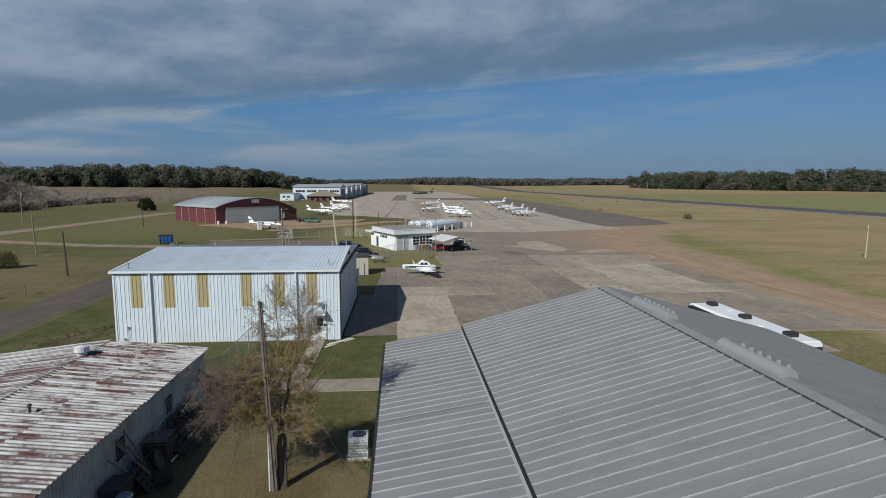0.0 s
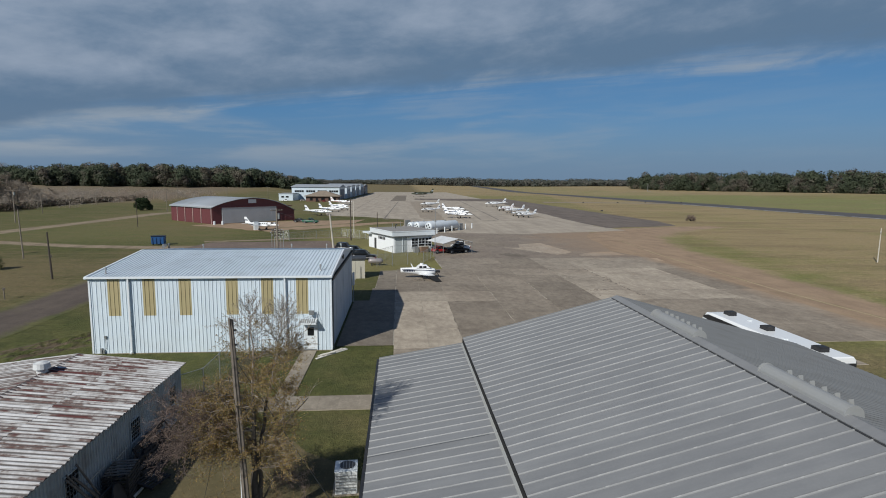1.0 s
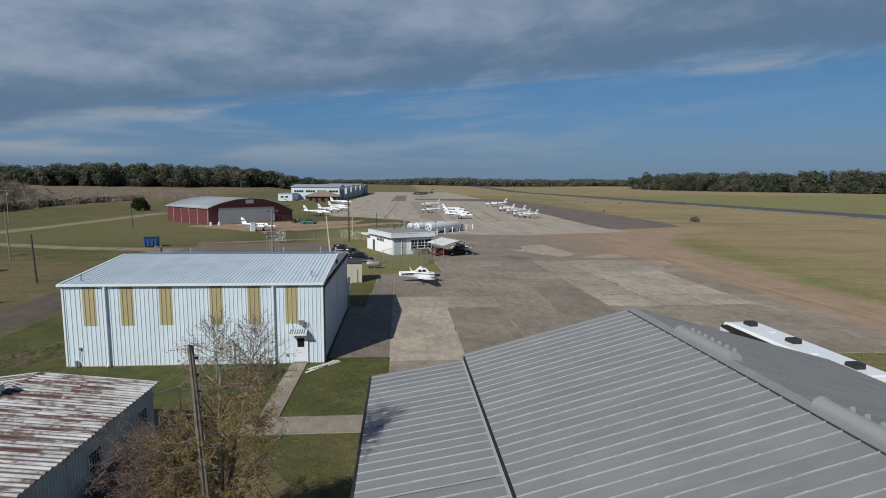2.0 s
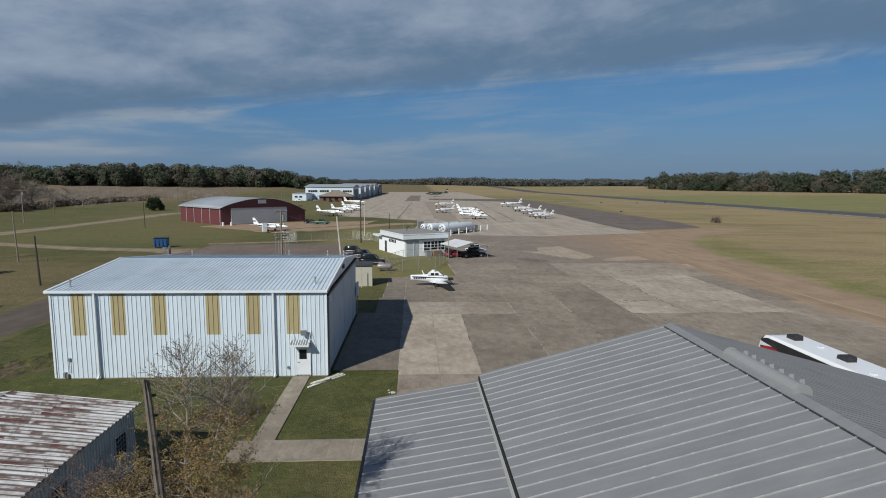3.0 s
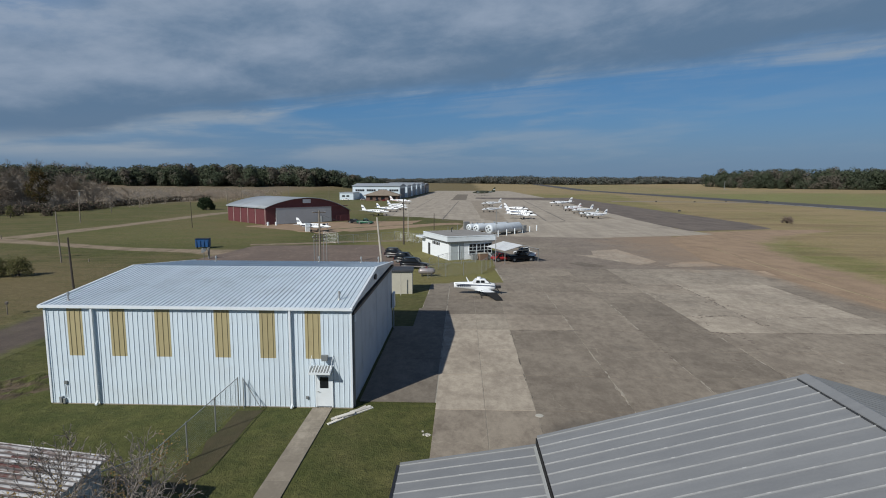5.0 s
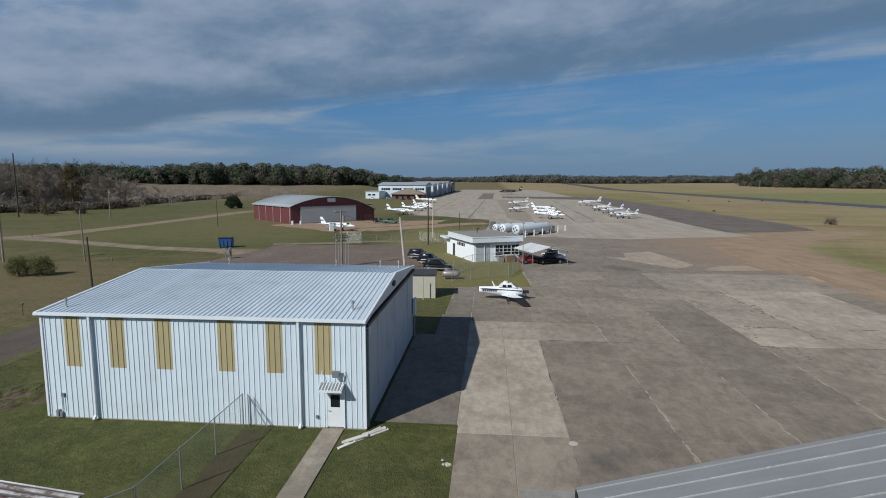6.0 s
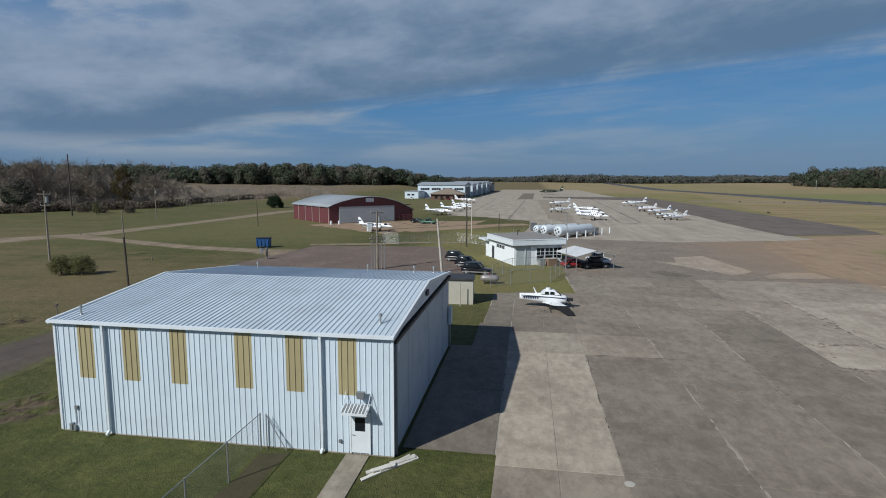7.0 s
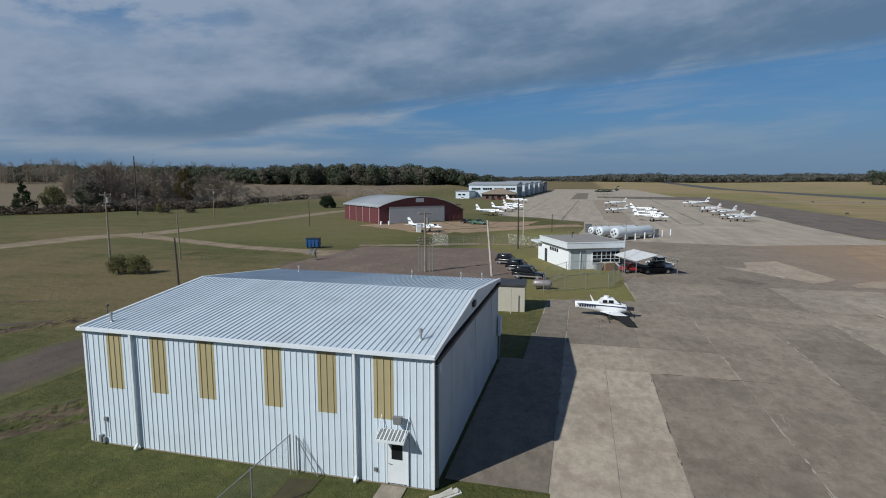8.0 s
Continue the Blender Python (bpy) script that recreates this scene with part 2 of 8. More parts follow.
def concrete(name, light, dark, streak=1.0):
    """Weathered concrete: each slab has its own tone (object colour), with stains, wipes and cracks."""
    def build(g, place):
        info = g.add("ShaderNodeObjectInfo")
        spots = g.noise(place, 0.15, 10, 0.74)
        blots = g.noise(g.stretch(place, 1.2, 0.7, 1, 4), 1.15, 9, 0.76, 0.15)
        wipes = g.noise(g.stretch(place, 0.95, 0.30, 1, 3), 0.9, 8, 0.76, 0.6)
        fine = g.noise(place, 7, 5, 0.75)
        f = g.math("ADD", g.math("MULTIPLY", spots, 0.75), g.math("ADD", g.math("MULTIPLY", blots, 0.75), g.math("MULTIPLY", wipes, 0.28 * streak)))
        col = g.mix(g.ramp(f, 0.70, 1.08), dark, light)
        damp = g.ramp(g.noise(g.stretch(place, 1.25, 0.75, 1, 8), 0.42, 9, 0.76), 0.52, 0.68)
        col = g.mix(g.math("MULTIPLY", damp, 0.62 * streak), col, (0.135, 0.108, 0.086))
        scuff = g.ramp(g.noise(g.stretch(place, 1.7, 0.9, 1, 12), 1.4, 7, 0.80), 0.64, 0.74)
        col = g.mix(g.math("MULTIPLY", scuff, 0.42), col, (0.44, 0.41, 0.35))
        cell = g.add("ShaderNodeTexVoronoi", feature="DISTANCE_TO_EDGE")
        warped = g.add("ShaderNodeVectorMath", operation="ADD")
        g.put(warped.inputs[0], place)
        n = g.add("ShaderNodeTexNoise")
        n.inputs["Scale"].default_value = 0.8
        g.put(n.inputs["Vector"], place)
        g.put(warped.inputs[1], n.outputs["Color"])
        g.put(cell.inputs["Vector"], warped.outputs[0])
        cell.inputs["Scale"].default_value = 0.19
        crack = g.math("MULTIPLY", g.ramp(cell.outputs["Distance"], 0.0065, 0.001), g.ramp(g.noise(place, 0.12, 3), 0.5, 0.62))
        col = g.mix(g.math("MULTIPLY", crack, 0.7), col, (0.36, 0.32, 0.26))
        # brown soil washed over the pavement from the bare strip beside it
        x, y, z = g.split(place)
        drift = g.math("SUBTRACT", g.noise(place, 0.13, 6, 0.66, 0.4), 0.5)
        washed = g.math("MULTIPLY", g.ramp(g.math("MULTIPLY_ADD", drift, 34.0, x), 31, 56), g.ramp(g.math("MULTIPLY_ADD", drift, 18.0, y), 50, 66))
        rim = g.math("MULTIPLY", g.ramp(g.math("MULTIPLY_ADD", drift, 5.0, x), 50.0, 53.5), g.ramp(y, -4, 6))
        soil = g.math("MULTIPLY", g.math("MAXIMUM", washed, g.math("MULTIPLY", rim, 0.75)), g.ramp(y, 150, 112))
        col = g.mix(g.math("MULTIPLY", soil, 0.88), col, g.mix(g.noise(place, 0.6, 6, 0.7), (0.228, 0.162, 0.109), (0.345, 0.248, 0.167)))
        oil = g.ramp(g.noise(place, 0.11, 4, 0.6), 0.62, 0.75)
        col = g.mix(g.math("MULTIPLY", oil, 0.45), col, (0.07, 0.065, 0.06))
        tone = g.math("ADD", g.math("MULTIPLY", fine, 0.35), g.math("MULTIPLY_ADD", info.outputs["Random"], 0.11, 0.775))
        col = scaled(g, col, tone)
        return [g.mix(1.0, col, info.outputs["Color"], "MULTIPLY"), 0.85, fine, 0.004]
    return surface(name, build, 0.85, 0, 0.3)


def asphalt(name, light, dark):
    def build(g, place):
        spots, long = g.noise(place, 0.12, 5, 0.6), g.noise(g.stretch(place, 0.4, 0.03, 1), 1.0, 4, 0.6)
        grit = g.noise(place, 9, 3, 0.7)
        col = g.mix(g.ramp(g.math("ADD", g.math("MULTIPLY", spots, 0.8), g.math("MULTIPLY_ADD", long, 0.8, g.math("MULTIPLY", g.noise(place, 0.7, 6, 0.7), 0.4))), 0.65, 1.35), dark, light)
        return [scaled(g, col, g.math("MULTIPLY_ADD", grit, 0.5, 0.75)), 0.88, grit, 0.004]
    return surface(name, build, 0.88, 0, 0.3)


grass_mat = surface("mown_grass", build_grass, 0.9, 0, 0.2)
dirt_mat = verge("brown_dirt", dirt_inner((0.335, 0.238, 0.156), (0.245, 0.171, 0.113)))
pale_dirt = verge("pale_worn_dirt", dirt_inner((0.42, 0.315, 0.21), (0.35, 0.26, 0.175)))
track_mat = verge("gravel_track", dirt_inner((0.29, 0.225, 0.155), (0.17, 0.13, 0.085)))
road_mat = verge("worn_road", dirt_inner((0.118, 0.092, 0.074), (0.072, 0.057, 0.047)))
mud_mat = verge("dark_mud", dirt_inner((0.138, 0.100, 0.067), (0.042, 0.033, 0.024)))
worn_mat = verge("leaf_strewn_turf", dirt_inner((0.150, 0.118, 0.060), (0.080, 0.072, 0.033)))
strip_mat = verge("bare_fence_strip", dirt_inner((0.092, 0.072, 0.040), (0.050, 0.047, 0.022)))
lot_mat = concrete("parking_asphalt", (0.225, 0.166, 0.128), (0.135, 0.102, 0.082), 0.4)
stained_mat = concrete("stained_pavement", (0.275, 0.228, 0.182), (0.185, 0.150, 0.120), 1.0)
ramp_mat = asphalt("ramp_concrete", (0.42, 0.362, 0.290), (0.265, 0.226, 0.182))
dark_mat = asphalt("dark_asphalt", (0.190, 0.154, 0.126), (0.098, 0.081, 0.070))
slab_mat = concrete("apron_slab", (0.313, 0.268, 0.216), (0.195, 0.163, 0.131), 0.9)
walk_mat = concrete("footpath_concrete", (0.43, 0.375, 0.300), (0.24, 0.205, 0.160), 0.4)
spall_mat = paint("crumbled_concrete", (0.335, 0.295, 0.24), (0.21, 0.18, 0.145), 0.8, 0.9, 0.0, 0.0, 1.6)
crack_mat = paint("tarred_crack", (0.105, 0.088, 0.074), (0.17, 0.145, 0.118), 0.8, 0.9, 0.0, 0.0, 1.2)
crumb_mat = paint("crumbled_joint_dirt", (0.150, 0.118, 0.092), (0.225, 0.19, 0.155), 0.9, 0.9, 0.0, 0.0, 2.5)
joint_mat = paint("joint_filler", (0.34, 0.305, 0.25), (0.055, 0.048, 0.04), 0.95, 0.9, 0.0, 0.0, 0.5)
white_steel = paint("white_steel", (0.575, 0.650, 0.715), (0.40, 0.42, 0.42), 0.28, 0.42, 0.0, 0.07, 0.7)
# one even colour for the door leaves, darker than the wall steel
door_steel = paint("grey_door_steel", (0.42, 0.475, 0.53), (0.28, 0.30, 0.31), 0.35, 0.5, 0.0, 0.06, 0.5)
white_roof = paint("white_roof_steel", (0.54, 0.61, 0.665), (0.34, 0.37, 0.39), 0.35, 0.45, 0.0, 0.08, 0.5)
white_trim = paint("white_trim", (0.66, 0.70, 0.73), (0.4, 0.38, 0.34), 0.2, 0.45)
skylight_mat = paint("yellowed_fibreglass", (0.36, 0.305, 0.170), (0.27, 0.215, 0.115), 0.4, 0.5, 0, 0.1, 1.5)
dark_trim = paint("dark_metal", (0.035, 0.037, 0.042), (0.10, 0.09, 0.08), 0.4, 0.55)
grey_trim = paint("grey_metal", (0.20, 0.21, 0.215), (0.12, 0.11, 0.10), 0.4, 0.5, 0.3)
vent_pale = paint("bleached_vent_metal", (0.60, 0.61, 0.62), (0.34, 0.32, 0.30), 0.4, 0.6, 0.0, 0.1, 2.0)
galv_mat = paint("galvanised_steel", (0.36, 0.37, 0.37), (0.22, 0.2, 0.18), 0.4, 0.45, 0.6)
wood_pole = paint("weathered_pole_wood", (0.22, 0.19, 0.155), (0.11, 0.09, 0.075), 0.7, 0.9, 0, 0.3, 3.0)
split_pole = paint("old_split_pole_wood", (0.145, 0.122, 0.101), (0.036, 0.030, 0.026), 0.95, 0.9, 0, 0.3, 3.0)
dark_pole = paint("creosoted_pole_wood", (0.055, 0.045, 0.038), (0.11, 0.09, 0.07), 0.5, 0.9, 0, 0.3, 3.0)
bleached = paint("bleached_board", (0.62, 0.59, 0.53), (0.36, 0.32, 0.26), 0.4, 0.85, 0, 0.3, 2.0)
board_mat = paint("weathered_board", (0.48, 0.45, 0.39), (0.22, 0.19, 0.15), 0.5, 0.85, 0, 0.3, 2.0)
old_wood = paint("grey_pallet_wood", (0.17, 0.145, 0.12), (0.07, 0.06, 0.05), 0.6, 0.9, 0, 0.5, 3.0)
black_mat = paint("black_plastic", (0.018, 0.018, 0.02), (0.06, 0.055, 0.05), 0.4, 0.5)
rubber_mat = paint("tyre_rubber", (0.022, 0.022, 0.022), (0.07, 0.06, 0.05), 0.4, 0.85)
beige_mat = paint("beige_siding", (0.44, 0.415, 0.345), (0.28, 0.26, 0.21), 0.25, 0.7, 0, 0.08, 1.0)
red_steel = paint("barn_red_steel", (0.118, 0.032, 0.037), (0.10, 0.030, 0.028), 0.5, 0.6, 0, 0.12, 0.4)
arch_roof = paint("grey_arch_roofing", (0.30, 0.325, 0.355), (0.24, 0.225, 0.20), 0.5, 0.6, 0, 0.08, 0.25)
grey_door = paint("pale_grey_door", (0.43, 0.445, 0.46), (0.3, 0.29, 0.28), 0.3, 0.5, 0, 0.1, 0.3)
brick_mat = paint("red_brick", (0.145, 0.085, 0.065), (0.10, 0.06, 0.05), 0.5, 0.85, 0, 0.1, 0.5)
shingle_mat = paint("tan_shingle", (0.22, 0.175, 0.135), (0.12, 0.10, 0.08), 0.5, 0.9, 0, 0.1, 0.5)
tar_roof = paint("flat_roof_felt", (0.25, 0.235, 0.22), (0.15, 0.14, 0.13), 0.6, 0.9, 0, 0.05, 0.5)
tank_mat = paint("white_tank_paint", (0.60, 0.645, 0.685), (0.36, 0.36, 0.36), 0.3, 0.45, 0, 0.1, 0.6)
plane_white = paint("white_aircraft_paint", (0.76, 0.77, 0.78), (0.5, 0.5, 0.5), 0.15, 0.28, 0, 0.05, 0.6)
blue_paint = paint("blue_paint", (0.014, 0.078, 0.23), (0.03, 0.05, 0.09), 0.5, 0.5, 0, 0.1, 1.5)
red_paint = paint("red_paint", (0.30, 0.018, 0.02), (0.12, 0.02, 0.02), 0.2, 0.3)
green_paint = paint("green_car_paint", (0.014, 0.095, 0.055), (0.02, 0.05, 0.04), 0.2, 0.35)
black_paint = paint("black_car_paint", (0.010, 0.011, 0.014), (0.02, 0.02, 0.02), 0.2, 0.16)
dark_car = paint("charcoal_car_paint", (0.026, 0.022, 0.023), (0.03, 0.028, 0.026), 0.2, 0.18)
silver_paint = paint("silver_paint", (0.33, 0.30, 0.30), (0.20, 0.13, 0.12), 0.5, 0.35, 0.4)
for coat in (black_paint, dark_car):
    coat.node_tree.nodes["Principled BSDF"].inputs["Specular IOR Level"].default_value = 0.22
navy_paint = paint("navy_stripe", (0.02, 0.035, 0.09), rough=0.3)
olive_paint = paint("olive_drab", (0.05, 0.058, 0.036), (0.08, 0.07, 0.05), 0.5, 0.7)
glass_mat = surface("dark_window_glass", lambda g, p: scaled(g, (0.012, 0.014, 0.017), g.math("MULTIPLY_ADD", g.noise(p, 1.5), 0.8, 0.6)), 0.10, 0, 0.35)


def build_grey_roof(g, place):
    """Bare aluminium-zinc sheet, dulled, with run marks down the slope (across the ridge) and paler lap lines."""
    run = g.noise(g.stretch(place, 0.25, 3.2, 1), 1.0, 5, 0.65)
    blot = g.noise(place, 0.5, 5, 0.6)
    fine = g.noise(place, 14, 3, 0.6)
    f = g.ramp(g.math("ADD", run, blot), 0.6, 1.4)
    # fine paler lines running down the slope
    pale_lines = g.ramp(g.noise(g.stretch(place, 0.9, 26.0, 1), 1.0, 4, 0.7), 0.62, 0.78)
    col = g.mix(f, (0.205, 0.208, 0.214), (0.245, 0.247, 0.250))
    col = g.mix(g.math("MULTIPLY", pale_lines, 0.22), col, (0.36, 0.36, 0.355))
    # seam crown at each sheet's edge: dashed highlight put into the colour, with screw spots
    own = g.split(g.add("ShaderNodeTexCoord").outputs["Object"])
    crown = g.ramp(g.math("ABSOLUTE", g.math("SUBTRACT", own[0], 0.045)), 0.024, 0.010)
    glints = g.ramp(g.noise(g.join(g.math("MULTIPLY", own[1], 1.1), g.math("MULTIPLY", own_random(g), 50.0), 0.0), 1.0, 5, 0.7), 0.32, 0.68, 0.10, 0.9)
    screws = g.ramp(g.math("ABSOLUTE", g.math("SUBTRACT", g.math("FRACT", g.math("MULTIPLY", own[1], 0.66)), 0.5)), 0.06, 0.02)
    glints = g.math("MAXIMUM", glints, screws)
    col = g.mix(g.math("MULTIPLY", crown, glints), col, (0.41, 0.41, 0.405))
    tone = g.math("ADD", g.math("MULTIPLY", own_random(g), 0.10), g.math("MULTIPLY_ADD", fine, 0.14, 0.88))
    return [scaled(g, col, tone), g.math("MULTIPLY_ADD", f, 0.10, 0.58), fine, 0.0015]


def build_rust_roof(g, place):
    """Old corrugated sheet: chalky white crests, troughs with dirt and shade put into the colour, and rust that runs
    down single ribs in dashes.
    """
    own = g.split(g.add("ShaderNodeTexCoord").outputs["Object"])
    turns = g.math("MULTIPLY", own[0], 3 / 0.85)
    rib = g.math("ADD", g.math("MULTIPLY", g.math("FLOOR", g.math("ADD", turns, 0.25)), 3.7), g.math("MULTIPLY", own_random(g), 61.0))
    x = g.split(place)[0]
    row = g.noise(g.join(g.math("MULTIPLY", x, 0.15), rib, 0.0), 1.0, 5, 0.7)
    dash = g.noise(g.join(g.math("MULTIPLY", x, 0.34), rib, 5.0), 1.0, 5, 0.72)
    patch = g.noise(place, 0.22, 4, 0.6)
    fine = g.noise(place, 9, 4, 0.7)
    trough = g.ramp(g.math("SINE", g.math("MULTIPLY", turns, math.tau)), 0.25, -0.35)
    f = g.math("ADD", g.math("MULTIPLY", row, 0.85), g.math("ADD", g.math("MULTIPLY", patch, 0.40), g.math("MULTIPLY", dash, 0.62)))
    f = g.math("ADD", f, g.math("MULTIPLY", trough, 0.13))
    f = g.math("ADD", f, g.math("MULTIPLY", g.math("SUBTRACT", g.noise(g.stretch(place, 0.5, 2.2, 1), 2.6, 6, 0.75), 0.5), 0.34))
    col = g.mix(g.ramp(f, 0.82, 1.02), (0.53, 0.525, 0.53), (0.29, 0.27, 0.26))
    col = g.mix(g.ramp(f, 0.965, 1.02), col, (0.115, 0.076, 0.066))
    col = g.mix(g.ramp(f, 1.025, 1.065), col, (0.082, 0.019, 0.017))
    # shading of the waves painted in: every trough darkened, more so in dirty stretches
    grime_shade = g.math("MULTIPLY", trough, g.ramp(g.noise(g.join(g.math("MULTIPLY", x, 0.7), rib, 9.0), 1.0, 4, 0.7), 0.22, 0.50))
    col = g.mix(g.math("MULTIPLY", trough, 0.45), col, (0.17, 0.16, 0.15))
    col = g.mix(g.math("MULTIPLY", grime_shade, 0.85), col, (0.095, 0.087, 0.082))
    return [scaled(g, col, g.math("MULTIPLY_ADD", fine, 0.5, 0.75)), 0.75]


grey_roof = surface("galvalume_roof", build_grey_roof, 0.6, 0.1, 0.3)
rib_roof = paint("dull_ribbed_sheet", (0.150, 0.156, 0.163), (0.09, 0.09, 0.09), 0.4, 0.7, 0.0, 0.08, 0.6)
rust_roof = surface("rusted_corrugated_roof", build_rust_roof, 0.75)
old_siding = paint("grey_old_siding", (0.40, 0.435, 0.45), (0.18, 0.15, 0.12), 0.5, 0.7, 0, 0.12, 0.8)


# ---- mesh helpers ----
def box(bm, x0, x1, y0, y1, z0, z1):
    v = [bm.verts.new(c) for c in ((x0, y0, z0), (x1, y0, z0), (x1, y1, z0), (x0, y1, z0), (x0, y0, z1), (x1, y0, z1), (x1, y1, z1), (x0, y1, z1))]
    for f in ((3, 2, 1, 0), (4, 5, 6, 7), (0, 1, 5, 4), (1, 2, 6, 5), (2, 3, 7, 6), (3, 0, 4, 7)):
        bm.faces.new([v[i] for i in f])
    return bm


def tube(bm, p0, p1, r0, r1=None, n=8):
    """A tapered round bar from p0 to p1."""
    p0, p1, r1 = Vector(p0), Vector(p1), r0 if r1 is None else r1
    way = (p1 - p0).normalized()
    side = way.cross(Vector((0, 0, 1)) if abs(way.z) < 0.9 else Vector((1, 0, 0))).normalized()
    over = way.cross(side)
    rings = []
    for p, r in ((p0, r0), (p1, r1)):
        rings.append([bm.verts.new(p + (side * math.cos(k * math.tau / n) + over * math.sin(k * math.tau / n)) * r) for k in range(n)])
    for k in range(n):
        bm.faces.new((rings[0][k], rings[0][(k + 1) % n], rings[1][(k + 1) % n], rings[1][k]))
    bm.faces.new(rings[0][::-1]), bm.faces.new(rings[1])
    return bm


def prism(bm, outline, axis, a, b):
    """A closed outline of (p, q) pairs drawn out along x, y or z from a to b."""
    def at(p, q, r):
        return {"x": (r, p, q), "y": (p, r, q), "z": (p, q, r)}[axis]
    lo, hi = [bm.verts.new(at(p, q, a)) for p, q in outline], [bm.verts.new(at(p, q, b)) for p, q in outline]
    n = len(outline)
    for k in range(n):
        bm.faces.new((lo[k], lo[(k + 1) % n], hi[(k + 1) % n], hi[k]))
    bm.faces.new(lo[::-1]), bm.faces.new(hi)
    return bm


def loft(bm, rings, close=True):
    """A skin through rings of points (equal counts)."""
    rows = [[bm.verts.new(p) for p in ring] for ring in rings]
    n = len(rows[0])
    for r0, r1 in zip(rows, rows[1:]):
        for k in range(n):
            bm.faces.new((r0[k], r0[(k + 1) % n], r1[(k + 1) % n], r1[k]))
    if close:
        bm.faces.new(rows[0][::-1]), bm.faces.new(rows[-1])
    return bm


def mesh_of(name, bm, material, smooth=False):
    bmesh.ops.recalc_face_normals(bm, faces=bm.faces)
    me = bpy.data.meshes.new(name)
    bm.to_mesh(me)
    bm.free()
    me.materials.append(material)
    if smooth:
        me.polygons.foreach_set("use_smooth", [True] * len(me.polygons))
    return me


def part(name, bm, material, parent, label="", smooth=False, m=None):
    ob = new(name, mesh_of(name, bm, material, smooth))
    ob.parent = parent
    if m is not None:
        ob.matrix_basis = m
    return tagged(ob, label)


def piece(name, me, parent, m, colour=None):
    ob = new(name, me)
    ob.parent, ob.matrix_basis = parent, m
    if colour:
        ob.color = (*colour, 1)
    return ob


def thing(name, label, category, m=None, group="", kind=""):
    ob = new(name)
    if m is not None:
        ob.matrix_basis = m
    return tagged(ob, label, category, group, kind)


def single(name, bm, material, label, category, m=None, group="", kind="", smooth=False):
    ob = part(name, bm, material, None, label, smooth, m)
    return tagged(ob, "", category, group, kind)


def frame_of(o, ex, ey):
    ex, ey = Vector(ex).normalized(), Vector(ey).normalized()
    ez = ex.cross(ey)
    return Matrix(((ex.x, ey.x, ez.x, o[0]), (ex.y, ey.y, ez.y, o[1]), (ex.z, ey.z, ez.z, o[2]), (0, 0, 0, 1)))


def sheet_mesh(name, width, length, ribs, rib, material, deep=0.02):
    """Ribbed sheet: width along x, ribs along y; rib = (foot width, crown width, height)."""
    foot, crown, high = rib
    line = [(0, 0)]
    for c in ribs:
        line += [(c - foot / 2, 0), (c - crown / 2, high), (c + crown / 2, high), (c + foot / 2, 0)]
    line += [(width, 0), (width, -deep), (0, -deep)]
    return mesh_of(name, prism(bmesh.new(), line, "y", 0, length), material)


def wavy_mesh(name, width, length, waves, high, material):
    """Corrugated sheet."""
    n = waves * 6
    line = [(width * k / n, high * math.sin(k / 6 * math.tau)) for k in range(n + 1)]
    line += [(width, -high - 0.01), (0, -high - 0.01)]
    return mesh_of(name, prism(bmesh.new(), line, "y", 0, length), material)


def patch(name, points, z, material, label, rim=1.2, ragged=0.5, step=3.0, category="ground"):
    """A level area with an uneven outline; attribute 'edge' rises from the rim inwards."""
    rng = random.Random(name)
    ring = []
    for (x0, y0), (x1, y1) in zip(points, points[1:] + points[:1]):
        n = max(1, int(math.hypot(x1 - x0, y1 - y0) / step))
        for k in range(n):
            f = k / n
            w = ragged if k else ragged * 0.5
            ring.append((x0 + (x1 - x0) * f + rng.uniform(-w, w), y0 + (y1 - y0) * f + rng.uniform(-w, w)))
    bm = bmesh.new()
    layer = bm.verts.layers.float.new("edge")
    face = bm.faces.new([bm.verts.new((x, y, z)) for x, y in ring])
    face.normal_update()
    if face.normal.z < 0:
        face.normal_flip()
    if rim:
        bmesh.ops.inset_region(bm, faces=[face], thickness=rim, use_even_offset=True)
        for v in face.verts:
            v[layer] = 1.0
    else:
        for v in bm.verts:
            v[layer] = 1.0
    bmesh.ops.triangulate(bm, faces=[f for f in bm.faces if len(f.verts) > 4])
    return single(name, bm, material, label, category, kind="structure")


def ribbon(name, line, z, material, label, category="road"):
    """A track along points (x, y, half width) with frayed edges."""
    bm = bmesh.new()
    layer = bm.verts.layers.float.new("edge")
    rng = random.Random(name)
    dense = []
    for a0, a1 in zip(line, line[1:]):
        n = max(1, int(math.hypot(a1[0] - a0[0], a1[1] - a0[1]) / 4))
        dense += [tuple(p + (q - p) * k / n for p, q in zip(a0, a1)) for k in range(n)]
    dense.append(line[-1])
    rows = []
    for i, (x, y, w) in enumerate(dense):
        p, q = dense[max(0, i - 1)], dense[min(len(dense) - 1, i + 1)]
        dx, dy = q[0] - p[0], q[1] - p[1]
        s = math.hypot(dx, dy)
        nx, ny = -dy / s, dx / s
        row = []
        for f, e in ((-1.3, 0.0), (-0.7, 1.0), (0.7, 1.0), (1.3, 0.0)):
            j = w * f + rng.uniform(-0.15, 0.15)
            v = bm.verts.new((x + nx * j, y + ny * j, z))
            v[layer] = e
            row.append(v)
        rows.append(row)
    for r0, r1 in zip(rows, rows[1:]):
        for k in range(3):
            bm.faces.new((r0[k], r0[k + 1], r1[k + 1], r1[k]))
    return single(name, bm, material, label, category, kind="structure")


